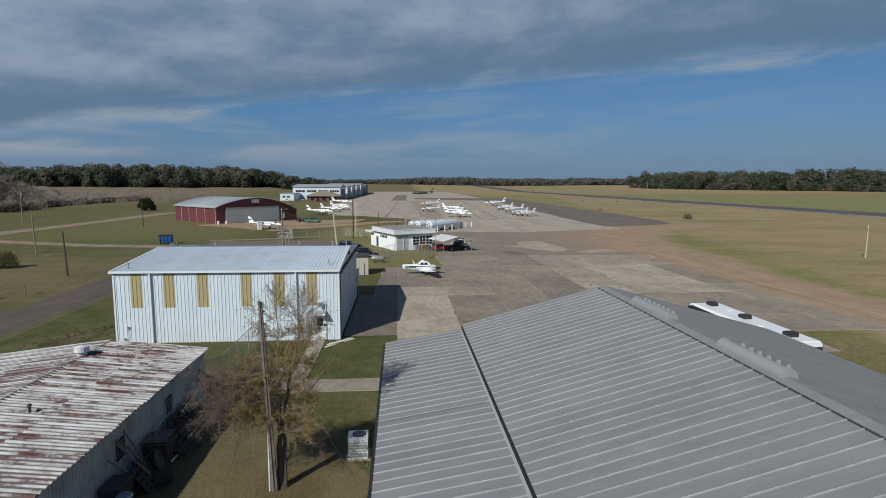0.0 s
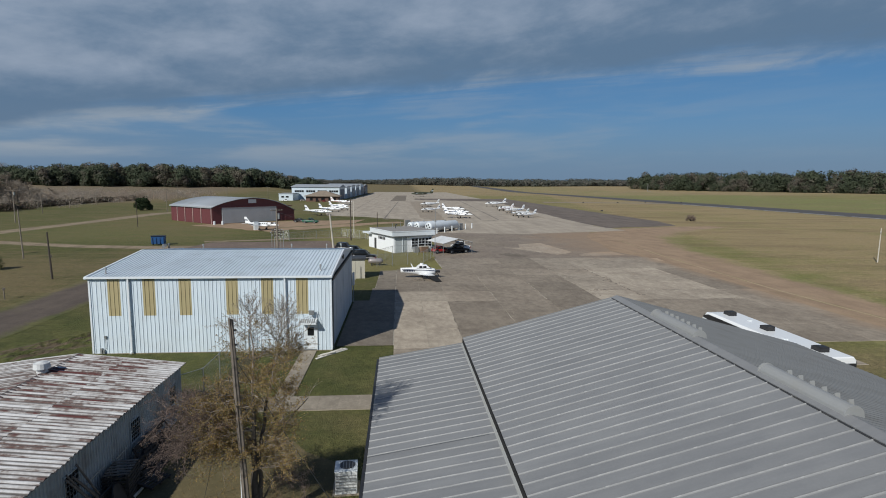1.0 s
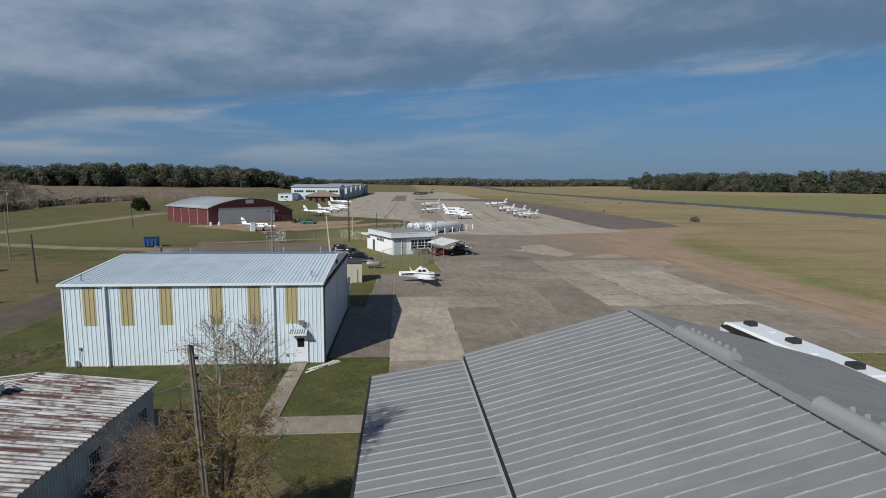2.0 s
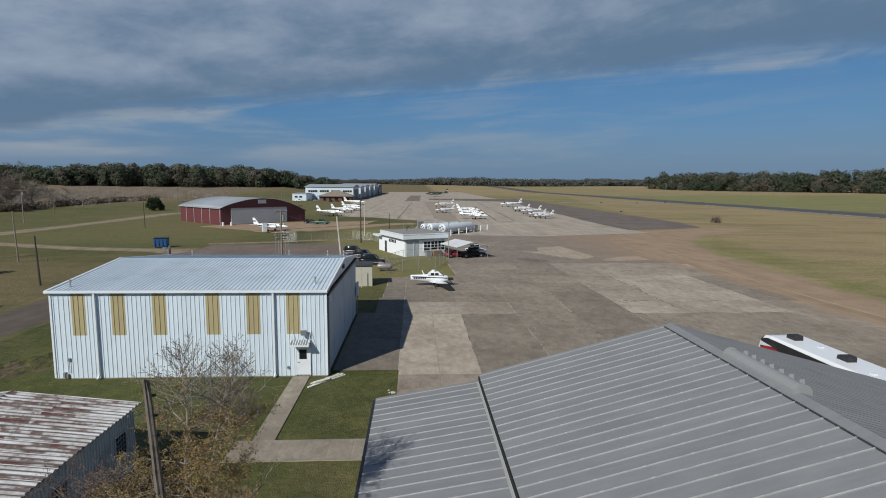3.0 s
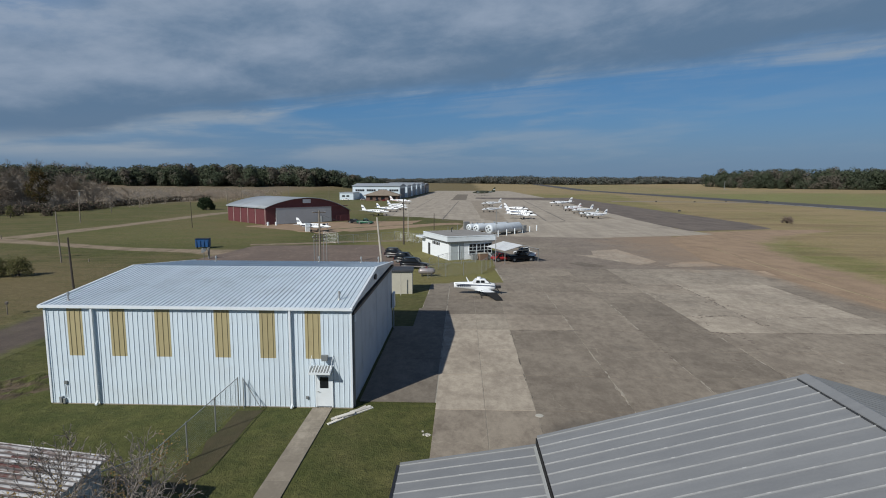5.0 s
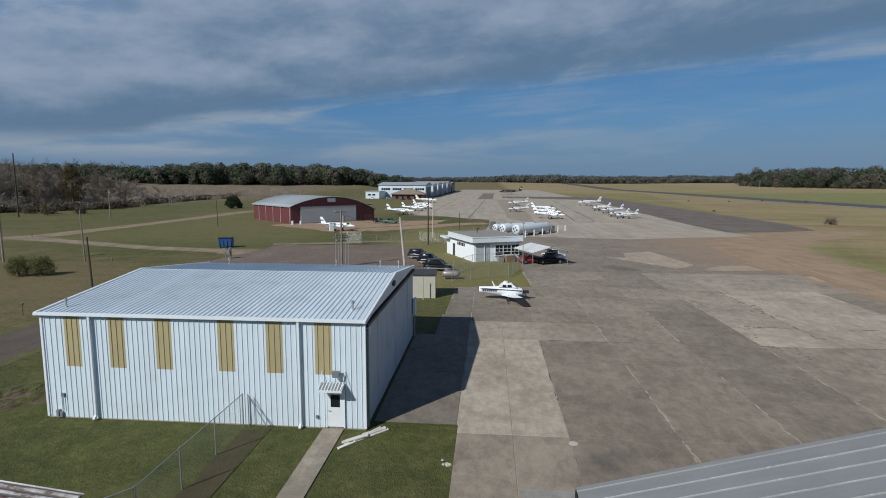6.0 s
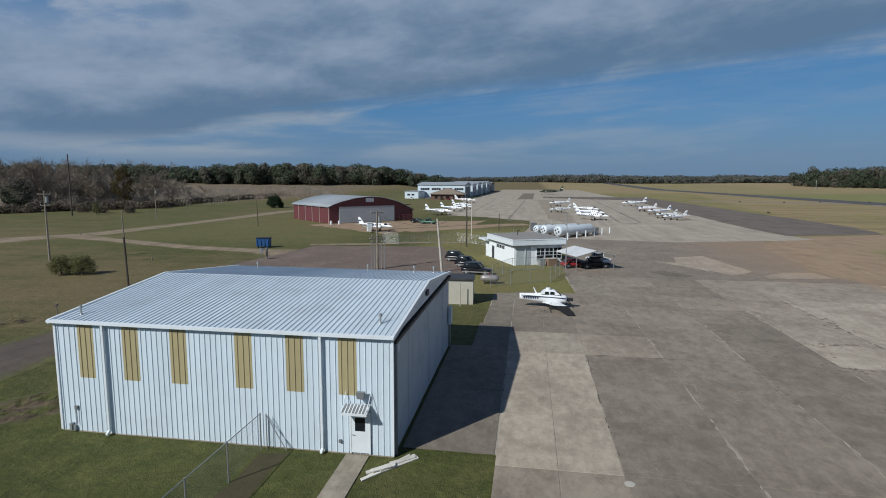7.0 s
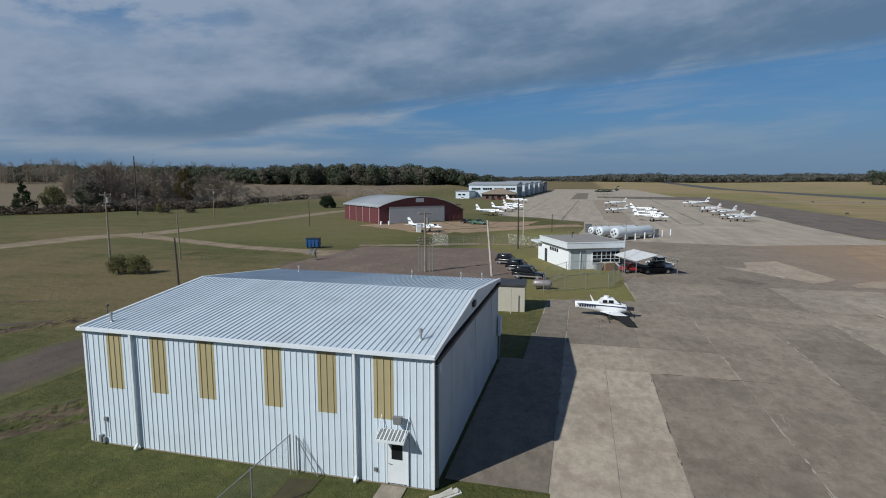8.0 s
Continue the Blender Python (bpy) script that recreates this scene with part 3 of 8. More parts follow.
def churned_ground(at, turn, half_long, half_wide, rough, label):
    """Ruts and broken earth: a fine raised grid, ridged along its length, that sinks into the turf at its rim."""
    bm = bmesh.new()
    layer = bm.verts.layers.float.new("edge")
    nx, ny = int(half_long * 2 / 0.16), int(half_wide * 2 / 0.12)
    ca, sa = math.cos(radians(turn)), math.sin(radians(turn))
    rows = []
    for j in range(ny + 1):
        v = -1 + 2 * j / ny
        row = []
        for i in range(nx + 1):
            u = -1 + 2 * i / nx
            x, y = u * half_long, v * half_wide
            n1 = noise.fractal(Vector((x * 0.28 + at[0], y * 1.5, 3.0)), 1.0, 2.0, 4)
            n2 = noise.fractal(Vector((x * 1.1, y * 2.2, at[1])), 1.0, 2.0, 4)
            rim = min(1.0, (1 - abs(u)) * 2.2) * min(1.0, (1 - abs(v)) * 2.2)
            lift = rim * rough * (0.05 + 0.11 * n1 + 0.06 * n2)
            vert = bm.verts.new((at[0] + x * ca - y * sa, at[1] + x * sa + y * ca, -0.058 + max(0.0, lift) + 0.012 * rim))
            vert[layer] = min(1.0, max(0.0, rim * (0.66 - 1.1 * n1 + 0.5 * n2)))
            row.append(vert)
        rows.append(row)
    for r0, r1 in zip(rows, rows[1:]):
        for i in range(nx):
            bm.faces.new((r0[i], r0[i + 1], r1[i + 1], r1[i]))
    return single("ground_mud", bm, mud_mat, label, "mud", kind="structure")


# ---- ground and paved areas ----
def terrain(x, y):
    """Height of the land: flat, but for a long gentle rise under the far fields."""
    r, bearing = math.hypot(x, y + 22), math.atan2(x, y + 22)
    a0, b0 = min(1, max(0, (r - 440) / 540)), min(1, max(0, (-bearing - 0.10) / 0.14))
    west = 13.0 * a0 * a0 * (3 - 2 * a0) * b0 * b0 * (3 - 2 * b0)
    return max(west, 14.0 * min(1, max(0, (y - 1000) / 1000)) + 4.0 * min(1, max(0, (x - 300) / 300)))


def make_ground():
    bm = bmesh.new()
    xs = [-4000, -2200] + [-1600 + 75 * k for k in range(21)] + [-60, -25, 0, 30, 60, 150, 300, 600, 1500, 4000]
    ys = [-3000, -1000, -300, -100, -40, -10, 20, 60, 120, 190] + [250 + 75 * k for k in range(18)] + [2000, 4500]
    grid = [[bm.verts.new((x, y, terrain(x, y) - 0.05)) for x in xs] for y in ys]
    for r0, r1 in zip(grid, grid[1:]):
        for k in range(len(xs) - 1):
            bm.faces.new((r0[k], r0[k + 1], r1[k + 1], r1[k]))
    single("ground", bm, grass_mat, "mown winter grass, green near the buildings, straw-brown on the airfield", "grass", kind="structure")


make_ground()
ribbon("ground_dirt", [(55.5, -45, 6.5), (56, 14, 6.4), (56.5, 31, 7.0), (57.5, 50, 8.0), (58.5, 68, 9.2), (60.5, 85, 11.0), (67, 101, 11.5), (82, 117, 9.0), (98, 126, 6.0), (113, 131, 3.0)],
       -0.040, dirt_mat, "bare brown dirt strip worn along the edge of the apron", "dirt")
patch("pavement_stained", [(12.0, 55), (53, 55), (50, 66), (53, 82), (56, 98), (62, 113), (24, 118), (10, 112), (12, 98), (13.5, 80), (12.4, 64)],
      -0.032, stained_mat, "old brown-stained pavement between apron and ramp", 0, 0.5, 6.0, "pavement")
patch("pavement_ramp", [(8, 108), (24, 107.5), (40, 105), (66, 113), (75, 117), (72, 135), (76, 240), (84, 470), (86, 900), (-36, 900), (-38, 400), (-36, 270), (-26, 192), (-10, 184), (0, 173), (7, 168), (7, 140), (5, 118)],
      -0.022, ramp_mat, "long pale concrete aircraft ramp running into the distance", 0, 0.4, 12.0, "pavement")
patch("pavement_asphalt", [(72.6, 126.5), (101, 136), (106, 160), (106, 240), (108, 480), (20, 480), (18, 440), (82, 395), (75.5, 240), (71.8, 155)],
      -0.012, dark_mat, "dark asphalt taxiway surface beside the pale ramp", 0, 0.6, 8.0, "pavement")


def make_runway():
    rng = random.Random(90)
    bm = bmesh.new()
    rows = []
    for k in range(97):
        y = -400 + 25 * k
        x = 212 + 12 * k / 104
        rows.append([bm.verts.new((x + dx + rng.uniform(-0.3, 0.3), y, terrain(x, y) - 0.03)) for dx in (0, 32)])
    for r0, r1 in zip(rows, rows[1:]):
        bm.faces.new((r0[0], r0[1], r1[1], r1[0]))
    single("runway", bm, asphalt("runway_asphalt", (0.105, 0.098, 0.096), (0.062, 0.058, 0.06)), "long dark asphalt runway across the field", "runway", kind="structure")


make_runway()
for k, (pts, tone) in enumerate((([(40.8, 59.6), (45.3, 63.9), (49.7, 64.3), (50.2, 59.4), (41.0, 57.8)], 1.24), ([(28.5, 72.6), (31.8, 72.0), (33.0, 78.9), (38.8, 81.7), (41.1, 64.1), (36.7, 60.0)], 1.32),
                                 ([(25.1, 61.2), (27.4, 62.6), (30.9, 58.6), (29.6, 57.2), (26.9, 57.6)], 0.60), ([(48.0, 49.6), (48.6, 54.0), (54.4, 54.6), (53.9, 50.2)], 1.36), ([(14, 72), (15, 96), (27, 98), (30, 76)], 0.92))):
    ob = patch("pavement_patch", pts, -0.016 - 0.002 * k, slab_mat, "concrete repair patch of another tone in the pavement", 0, 0.25, 3.0, "pavement")
    ob.color = (tone, tone * 0.98, tone * 0.95, 1)
ribbon("taxiway", [(120, 385, 7), (170, 378, 6), (216, 372, 8)], -0.028, stained_mat, "narrow straw-coloured taxiway link through the grass", "taxiway")
ribbon("dirt_track", [(57.2, -30, 0.2), (56.4, 5, 0.2), (55.8, 24, 0.2), (56.4, 42, 0.2), (57.4, 60, 0.2), (59.4, 78, 0.15), (60.6, 86, 0.05)], -0.034, pale_dirt, "pale tyre line worn along the dirt strip")
ribbon("road", [(-33.2, -60, 3.2), (-33.2, 4, 3.2), (-33.3, 16, 3.2), (-34.2, 32, 3.3), (-35.5, 50, 4.0), (-36.5, 62, 6.0)], -0.034, road_mat, "worn brown-grey access road beside the hangar")
ribbon("dirt_track", [(-150, 34, 3.6), (-112, 64, 4.2), (-111, 84, 5.0), (-103, 97, 4.0), (-101, 137, 3.0), (-101, 205, 4.0), (-90, 232, 4.0)], -0.036, track_mat, "pale gravel track winding through the grass")
ribbon("dirt_track", [(-106, 92, 4.0), (-91, 87, 2.2), (-64, 77, 2.1), (-47, 74, 2.4), (-38, 72, 4.5)], -0.030, track_mat, "pale gravel track joining the parking lot")
patch("parking_lot", [(-41, 58), (-38, 84), (-24, 85.5), (-11.5, 87), (-9.5, 80), (-4.8, 66), (-1.5, 57), (-2.5, 51.5), (-9, 48), (-20, 40), (-38, 42)], -0.024, lot_mat, "brown-grey asphalt parking lot behind the hangar", 0, 0.3, 3.0, "parking lot")
patch("ground_dirt", [(-62, 136), (-46, 124), (-31, 112), (-22, 128), (-10, 148), (-8, 166), (-20, 160), (-30, 160), (-44, 152)], -0.033, dirt_mat, "bare tan dirt forecourt of the red hangar", 2.5, 0.8, 4.0, "dirt")
ribbon("ground_dirt", [(-28, 122, 5.0), (-17.6, 132, 4.8), (-8.7, 139.5, 4.2), (-1, 148, 3.6), (6.5, 151, 3.6)], -0.031, dirt_mat, "bare tan dirt lane from the red hangar to the ramp", "dirt")
ribbon("dirt_track", [(-40, 85.5, 1.2), (-26.5, 89.5, 1.7), (-20.7, 93.0, 1.5), (-12, 94.8, 1.2), (-6, 96, 0.7)], -0.0285, track_mat, "tan gravel lane behind the parking lot")
churned_ground((-22.2, 3.6), 54.0, 7.5, 2.6, 2.4, "churned muddy ground with wheel ruts in the wet grass")
churned_ground((-44.5, 16.0), 56.0, 7.5, 1.5, 2.6, "dark broken earth along a shallow ditch in the grass")
churned_ground((-57.0, 24.0), 40.0, 6.0, 0.9, 0.8, "thin dark line of broken earth in the grass")
patch("ground_worn", [(-5.2, -27), (-5.4, -19), (-4.2, -15), (-1.5, -14.5), (1.2, -17), (3.6, -19), (3.8, -27), (0, -30)], -0.044, worn_mat, "worn leaf-strewn turf under the tree", 3.2, 0.8, 2.0, "ground")
patch("ground_worn", [(-6.7, -0.6), (-5.3, -0.5), (-5.2, -6), (-5.6, -9.4), (-6.7, -9.4)], -0.043, strip_mat, "worn brown strip along the fence", 0.6, 0.2, 1.2, "ground")
patch("ground_ditch", [(-60, 10), (-50, 14.5), (-43, 19), (-42, 20.5), (-49, 17), (-60, 13)], -0.042, road_mat, "dark wet ditch line in the grass", 0.8, 0.3, 2.0, "ditch")


def apron_tone(x, y):
    """Tone of the concrete laid in each bay of the apron."""
    if x < 11.2 and 0.0 < y < 18.1:
        return 1.50
    if x < 11.2 and y < 0.0:
        return 1.00
    if x < 11.2 and y < 26.5:
        return 1.26
    if x < 11.2:
        return 0.84 if y < 43 else 1.0
    if x < 17.2 and 18.1 < y < 27.0:
        return 1.14
    if x < 23.3 and 18.1 < y < 24.2:
        return 1.05
    if y < 18.1 and x < 29.8:
        return (0.87, 0.90, 0.86)[int((x - 11.2) / 6.1) % 3]
    if x < 29.8 and y < 30.2:
        return 0.84 if x > 23.3 else 0.98
    if x > 48.0:
        return 0.94 if 22 < y < 44 else 1.12
    if x > 29.8 and y > 18.1:
        if x < 35.9:
            return 1.52 if y < 24.2 else (1.12, 1.24, 1.16)[int(y / 6) % 3]
        return (1.52, 1.38, 1.46, 1.34)[(int(x / 6) * 2 + int(y / 6)) % 4] if y < 43 else 1.22
    if y < 18.1:
        return 0.98
    return (0.94, 1.04, 0.90)[(int(x / 6) + int(y / 6) * 2) % 3]


def make_apron():
    bm = bmesh.new()
    prism(bm, [(0.30, 1.06), (0.30, 19.05), (2.02, 19.05), (2.35, 26.5), (2.55, 41.1), (11.0, 42.3), (12.5, 42.4), (11.9, 55.28), (53.02, 55.28), (53.02, 0.0), (41.92, 0.0), (41.92, -6.1), (35.83, -6.1), (35.83, -14), (5.12, -14), (5.12, 1.06)], "z", -0.20, -0.018)
    apron = single("pavement_apron", bm, joint_mat, "wide apron of weathered concrete slabs with dark joints", "apron", kind="structure")
    gap = 0.034
    xs = [5.1, 8.15, 11.2, 17.15, 23.3, 29.8, 35.85, 41.9, 48.0, 53.0]
    ys = [-14.0, -6.1, 0.0] + [6.03 * k for k in range(1, 9)] + [55.1]
    sizes = {}
    for x0, x1 in zip(xs, xs[1:]):
        for y0, y1 in zip(ys, ys[1:]):
            if (x1 < 17.2 and y0 > 42) or (x1 > 42 and y0 < 0) or (x1 > 36 and y0 < -6.2):
                continue
            key = (round(x1 - x0, 2), round(y1 - y0, 2))
            if key not in sizes:
                w, d = key
                g2, c = gap / 2, 0.02
                b = bmesh.new()
                loft(b, [[(g2, g2, 0), (w - g2, g2, 0), (w - g2, d - g2, 0), (g2, d - g2, 0)], [(g2, g2, 0.016), (w - g2, g2, 0.016), (w - g2, d - g2, 0.016), (g2, d - g2, 0.016)],
                         [(g2 + c, g2 + c, 0.02), (w - g2 - c, g2 + c, 0.02), (w - g2 - c, d - g2 - c, 0.02), (g2 + c, d - g2 - c, 0.02)]])
                sizes[key] = mesh_of("concrete_slab", b, slab_mat)
            t = apron_tone((x0 + x1) / 2, (y0 + y1) / 2)
            piece("concrete_slab", sizes[key], apron, pose(x0, y0, -0.019), (t * 0.992, t * 0.992, t * 0.970) if t > 1.15 else (t, t * 0.985, t * 0.955))
    # the forecourt in front of the sliding doors and the dark hardstand of the parked wreck
    for x0, x1, y0, y1, t in ((0.25, 5.05, 1.0, 9.5, 0.80), (0.25, 5.05, 9.5, 19.0, 0.72), (2.0, 5.05, 19.0, 26.6, 0.70), (2.4, 5.05, 26.6, 34.0, 0.76), (2.55, 5.05, 34.0, 41.0, 0.80), (12.5, 17.15, 42.24, 48.2, 1.0), (12.2, 17.15, 48.24, 55.1, 0.94)):
        b = bmesh.new()
        box(b, 0.03, x1 - x0 - 0.03, 0.03, y1 - y0 - 0.03, 0, 0.02)
        piece("concrete_slab", mesh_of("concrete_slab", b, slab_mat), apron, pose(x0, y0, -0.019), (t, t, t * 0.98))

    # broken, patched joints: ragged pale spalls and dark sealed cracks lying along them
    rng = random.Random(61)
    for x0, y0, x1, y1, dark, much in ((17.15, -3.0, 17.15, 13.0, False, 34), (17.15, 18.5, 17.15, 38.0, False, 24), (23.3, 0.0, 23.3, 10.0, False, 14), (23.3, 19.0, 23.5, 31.0, False, 22), (29.8, 17.8, 29.8, 42.0, False, 30), (35.85, 18.5, 35.85, 44.0, True, 26),
                                       (29.8, 0.5, 29.8, 17.0, False, 18), (35.85, 1.0, 35.85, 17.5, False, 16), (36.0, 18.05, 48.0, 18.0, True, 16), (11.3, 18.08, 23.3, 18.05, True, 10), (41.9, 19.0, 41.9, 40.0, False, 20), (30.5, 24.1, 47.5, 24.1, True, 10), (11.2, 0.2, 11.2, 17.8, True, 9)):
        b = bmesh.new()
        way = Vector((x1 - x0, y1 - y0, 0)).normalized()
        off = Vector((-way.y, way.x, 0))
        for k in range(much):
            c = Vector((x0, y0, 0)).lerp(Vector((x1, y1, 0)), rng.random() ** (0.8 if dark else 1.25)) + off * rng.gauss(0, 0.05)
            long, wide = rng.uniform(0.10, 0.75) * (1.4 if dark else 1.0), rng.uniform(0.015, 0.045) if dark else rng.uniform(0.018, 0.075)
            n = 9
            top = 0.005 + 0.0009 * k
            rim, crown = [], []
            for q in range(n):
                a0 = q * math.tau / n
                f = rng.uniform(0.5, 1.2)
                to = way * (math.cos(a0) * long * f) + off * (math.sin(a0) * wide * f)
                rim.append(b.verts.new(c + to * 1.06))
                crown.append(b.verts.new(c + to + Vector((0, 0, top))))
            b.faces.new(crown)
            for q in range(n):
                b.faces.new((rim[q], rim[(q + 1) % n], crown[(q + 1) % n], crown[q]))
        ob = part("sealed_crack" if dark else "spalled_joint", b, crack_mat if dark else spall_mat, apron, "dark sealed crack along a joint" if dark else "pale crumbled concrete along a joint")
        tagged(ob, kind="stuff")
    # dark crumbled spots where the joints have broken up
    for cx, cy, sx, sy, much in ((29.9, 17.5, 1.3, 3.5, 44), (26.5, 21.5, 1.6, 1.0, 22), (33.5, 24.3, 2.2, 0.5, 20), (36.0, 30.0, 0.6, 5.0, 26), (23.4, 15.0, 0.4, 4.0, 16)):
        b = bmesh.new()
        for k in range(much):
            c = Vector((rng.gauss(cx, sx), rng.gauss(cy, sy), 0))
            top = 0.004 + 0.0004 * k
            n, long = 9, rng.uniform(0.04, 0.24)
            shape = [(math.cos(q * math.tau / n) * long * rng.uniform(0.5, 1.2), math.sin(q * math.tau / n) * long * rng.uniform(0.5, 1.3)) for q in range(n)]
            rim = [b.verts.new(c + Vector((px * 1.05, py * 1.05, 0))) for px, py in shape]
            crown = [b.verts.new(c + Vector((px, py, top))) for px, py in shape]
            b.faces.new(crown)
            for q in range(n):
                b.faces.new((rim[q], rim[(q + 1) % n], crown[(q + 1) % n], crown[q]))
        tagged(part("crumbled_spot", b, crumb_mat, apron, "dark crumbled spots in the concrete"), kind="stuff")
    b = bmesh.new()
    box(b, 0.0, 2.6, 0.0, 3.4, 0, 0.02)
    piece("concrete_slab", mesh_of("concrete_slab", b, slab_mat), apron, pose(8.35, -8.6, -0.015), (1.02, 1.12, 1.26))


def make_footpath():
    path = single("pavement_footpath", box(bmesh.new(), -3.2, 4.3, -12.1, -9.88, -0.1, -0.03), joint_mat, "narrow concrete footpath between the buildings", "footpath", kind="structure")
    for x0, x1, y0, y1, t in [(-3.2 + 1.25 * k, -1.95 + 1.25 * k, -12.1, -9.88, 0.90 + 0.05 * (k % 3)) for k in range(6)] + \
                             [(-2.38, -1.18, -9.86 + 1.62 * k, -8.24 + 1.62 * k, 0.9 + 0.1 * (k % 2)) for k in range(6)]:
        b = bmesh.new()
        box(b, 0.004, x1 - x0 - 0.004, 0.004, y1 - y0 - 0.004, -0.06, 0.035)
        piece("concrete_slab", mesh_of("concrete_slab", b, walk_mat), path, pose(x0, y0, -0.03), (t, t, t))


# ---- white hangar ----
def make_hangar():
    W, D, EAVE, RIDGE = 18.74, 19.0, 6.12, 7.10
    h = thing("hangar", "white ribbed steel hangar with yellowed skylight strips and low gable roof", "hangar")
    # structural shell inside the sheeting
    bm = bmesh.new()
    prism(bm, [(0.06, -0.05), (D - 0.06, -0.05), (D - 0.06, EAVE), (D / 2, RIDGE - 0.05), (0.06, EAVE)], "x", -W + 0.06, -0.5)
    wall = part("wall", bm, white_steel, h)
    foot = part("foundation", box(bmesh.new(), -W - 0.02, 0.05, -0.03, D + 0.04, -0.2, -0.005), walk_mat, h, "low concrete footing")
    foot.color = (0.9, 0.9, 0.9, 1)
    pw = W / 21
    ribs = [pw * (k + 0.5) / 3 for k in range(3)]
    rib = (0.075, 0.03, 0.035)
    tall = sheet_mesh("wall_panel", pw, EAVE - 0.12, ribs, rib, white_steel)
    lights = (-17.40, -14.73, -11.95, -8.30, -5.52, -2.75)
    edges = [-W, *(e1 for x in lights for e1 in (x, x + 0.95)), 0.0]
    shapes = {}
    for k, (x0, x1) in enumerate(zip(edges, edges[1:])):
        n = max(1, round((x1 - x0) / 0.92))
        w = (x1 - x0) / n
        key = round(w, 3)
        if key not in shapes:
            m = max(1, round(w / 0.305))
            marks = [w * (j + 0.5) / m for j in range(m)]
            shapes[key] = [sheet_mesh(*a1) for a1 in (("wall_panel", w, EAVE - 0.02, marks, rib, white_steel), ("wall_panel", w, 3.06, marks, rib, white_steel), ("skylight_panel", w, EAVE - 3.08, marks, rib, skylight_mat))]
        for j in range(n):
            x = x0 + w * j
            if k % 2:
                piece("wall_panel", shapes[key][1], wall, frame_of((x, 0.0, 0.0), (1, 0, 0), (0, 0, 1)))
                piece("skylight_panel", shapes[key][2], wall, frame_of((x, -0.004, 3.06), (1, 0, 0), (0, 0, 1)))
            else:
                piece("wall_panel", shapes[key][0], wall, frame_of((x, 0.0, 0.0), (1, 0, 0), (0, 0, 1)))
    for k in range(21):
        piece("wall_panel", tall, wall, frame_of((-W, D - D / 21 * k, 0.10), (0, -1, 0), (0, 0, 1)))
        piece("wall_panel", tall, wall, frame_of((-pw * k, D, 0.10), (-1, 0, 0), (0, 0, 1)))
    # roof
    run, rise = D / 2 + 0.18, RIDGE - EAVE + 0.02
    slope = math.hypot(run, rise)
    cy, cz = run / slope, rise / slope
    bm = bmesh.new()
    prism(bm, [(0.10, EAVE + 0.01), (D - 0.10, EAVE + 0.01), (D / 2, RIDGE)], "x", -W + 0.1, -0.55)
    roof = part("roof", bm, white_roof, h, "low-pitched white ribbed metal roof")
    for ya, yb, z in ((-0.26, -0.06, EAVE + 0.09), (D + 0.26, D + 0.06, EAVE - 0.02)):
        bm = bmesh.new()
        prism(bm, [(ya, z - 0.13), (ya, z), (yb, z + 0.03), (yb, z - 0.13)], "x", -W - 0.28, 0.16)
        part("gutter", bm, white_trim, roof, "white eave gutter")
    for x0, x1 in ((-W - 0.28, -W - 0.10), (0.02, 0.18)):
        for ya in (-0.18, D + 0.18):
            bm = bmesh.new()
            prism(bm, [(ya, EAVE - 0.10), (ya, EAVE + 0.14), (D / 2, RIDGE + 0.14), (D / 2, RIDGE - 0.10)], "x", x0, x1)
            part("rake_trim", bm, white_trim, roof)
    rw = (W + 0.3) / 21
    me = sheet_mesh("roof_panel", rw, slope, [rw * (k + 0.5) / 3 for k in range(3)], (0.08, 0.03, 0.04), white_roof)
    for k in range(21):
        piece("roof_panel", me, roof, frame_of((-W - 0.2 + rw * k, -0.18, EAVE + 0.06), (1, 0, 0), (0, cy, cz)))
        piece("roof_panel", me, roof, frame_of((-W - 0.2 + rw * (k + 1), D + 0.18, EAVE + 0.06), (-1, 0, 0), (0, -cy, cz)))
    bm = bmesh.new()
    prism(bm, [(D / 2 - 0.16, RIDGE + 0.065), (D / 2, RIDGE + 0.095), (D / 2 + 0.16, RIDGE + 0.065), (D / 2, RIDGE + 0.03)], "x", -W - 0.25, 0.12)
    part("ridge_cap", bm, white_roof, roof)
    for x in (-W - 0.30, 0.0):
        part("corner_trim", box(bmesh.new(), -0.16 if x else -0.01, 0.10 if x == 0 else -0.03, -0.06, 0.10, 0.02, EAVE), white_trim, h, m=pose(x + (0.38 if x else 0), 0, 0))
    for x in (-15.75, -3.62):
        bm = bmesh.new()
        box(bm, x - 0.06, x + 0.06, -0.21, -0.09, 0.25, EAVE - 0.02)
        prism(bm, [(-0.21, 0.25), (-0.09, 0.25), (-0.20, 0.05), (-0.37, 0.02), (-0.39, 0.10)], "x", x - 0.06, x + 0.06)
        for z in (1.2, 3.4, 5.6):
            box(bm, x - 0.08, x + 0.08, -0.213, -0.03, z, z + 0.04)
        part("downspout", bm, white_trim, h, "white metal downspout")
    # roof pipes with caps
    for x, y in ((-17.9, 0.9), (-1.0, 1.6), (-16.0, 17.2), (-6.5, 17.6), (-2.6, 17.6), (-1.0, 17.6)):
        z = EAVE + 0.06 + (y if y < D / 2 else D - y) * cz / cy
        bm = bmesh.new()
        tube(bm, (x, y, z - 0.1), (x, y, z + 0.42), 0.05, 0.05, 10), tube(bm, (x, y, z + 0.38), (x, y, z + 0.56), 0.10, 0.07, 10), tube(bm, (x, y, z + 0.0), (x, y, z + 0.10), 0.13, 0.07, 10)
        part("vent_pipe", bm, galv_mat, roof, "galvanised roof vent pipe")
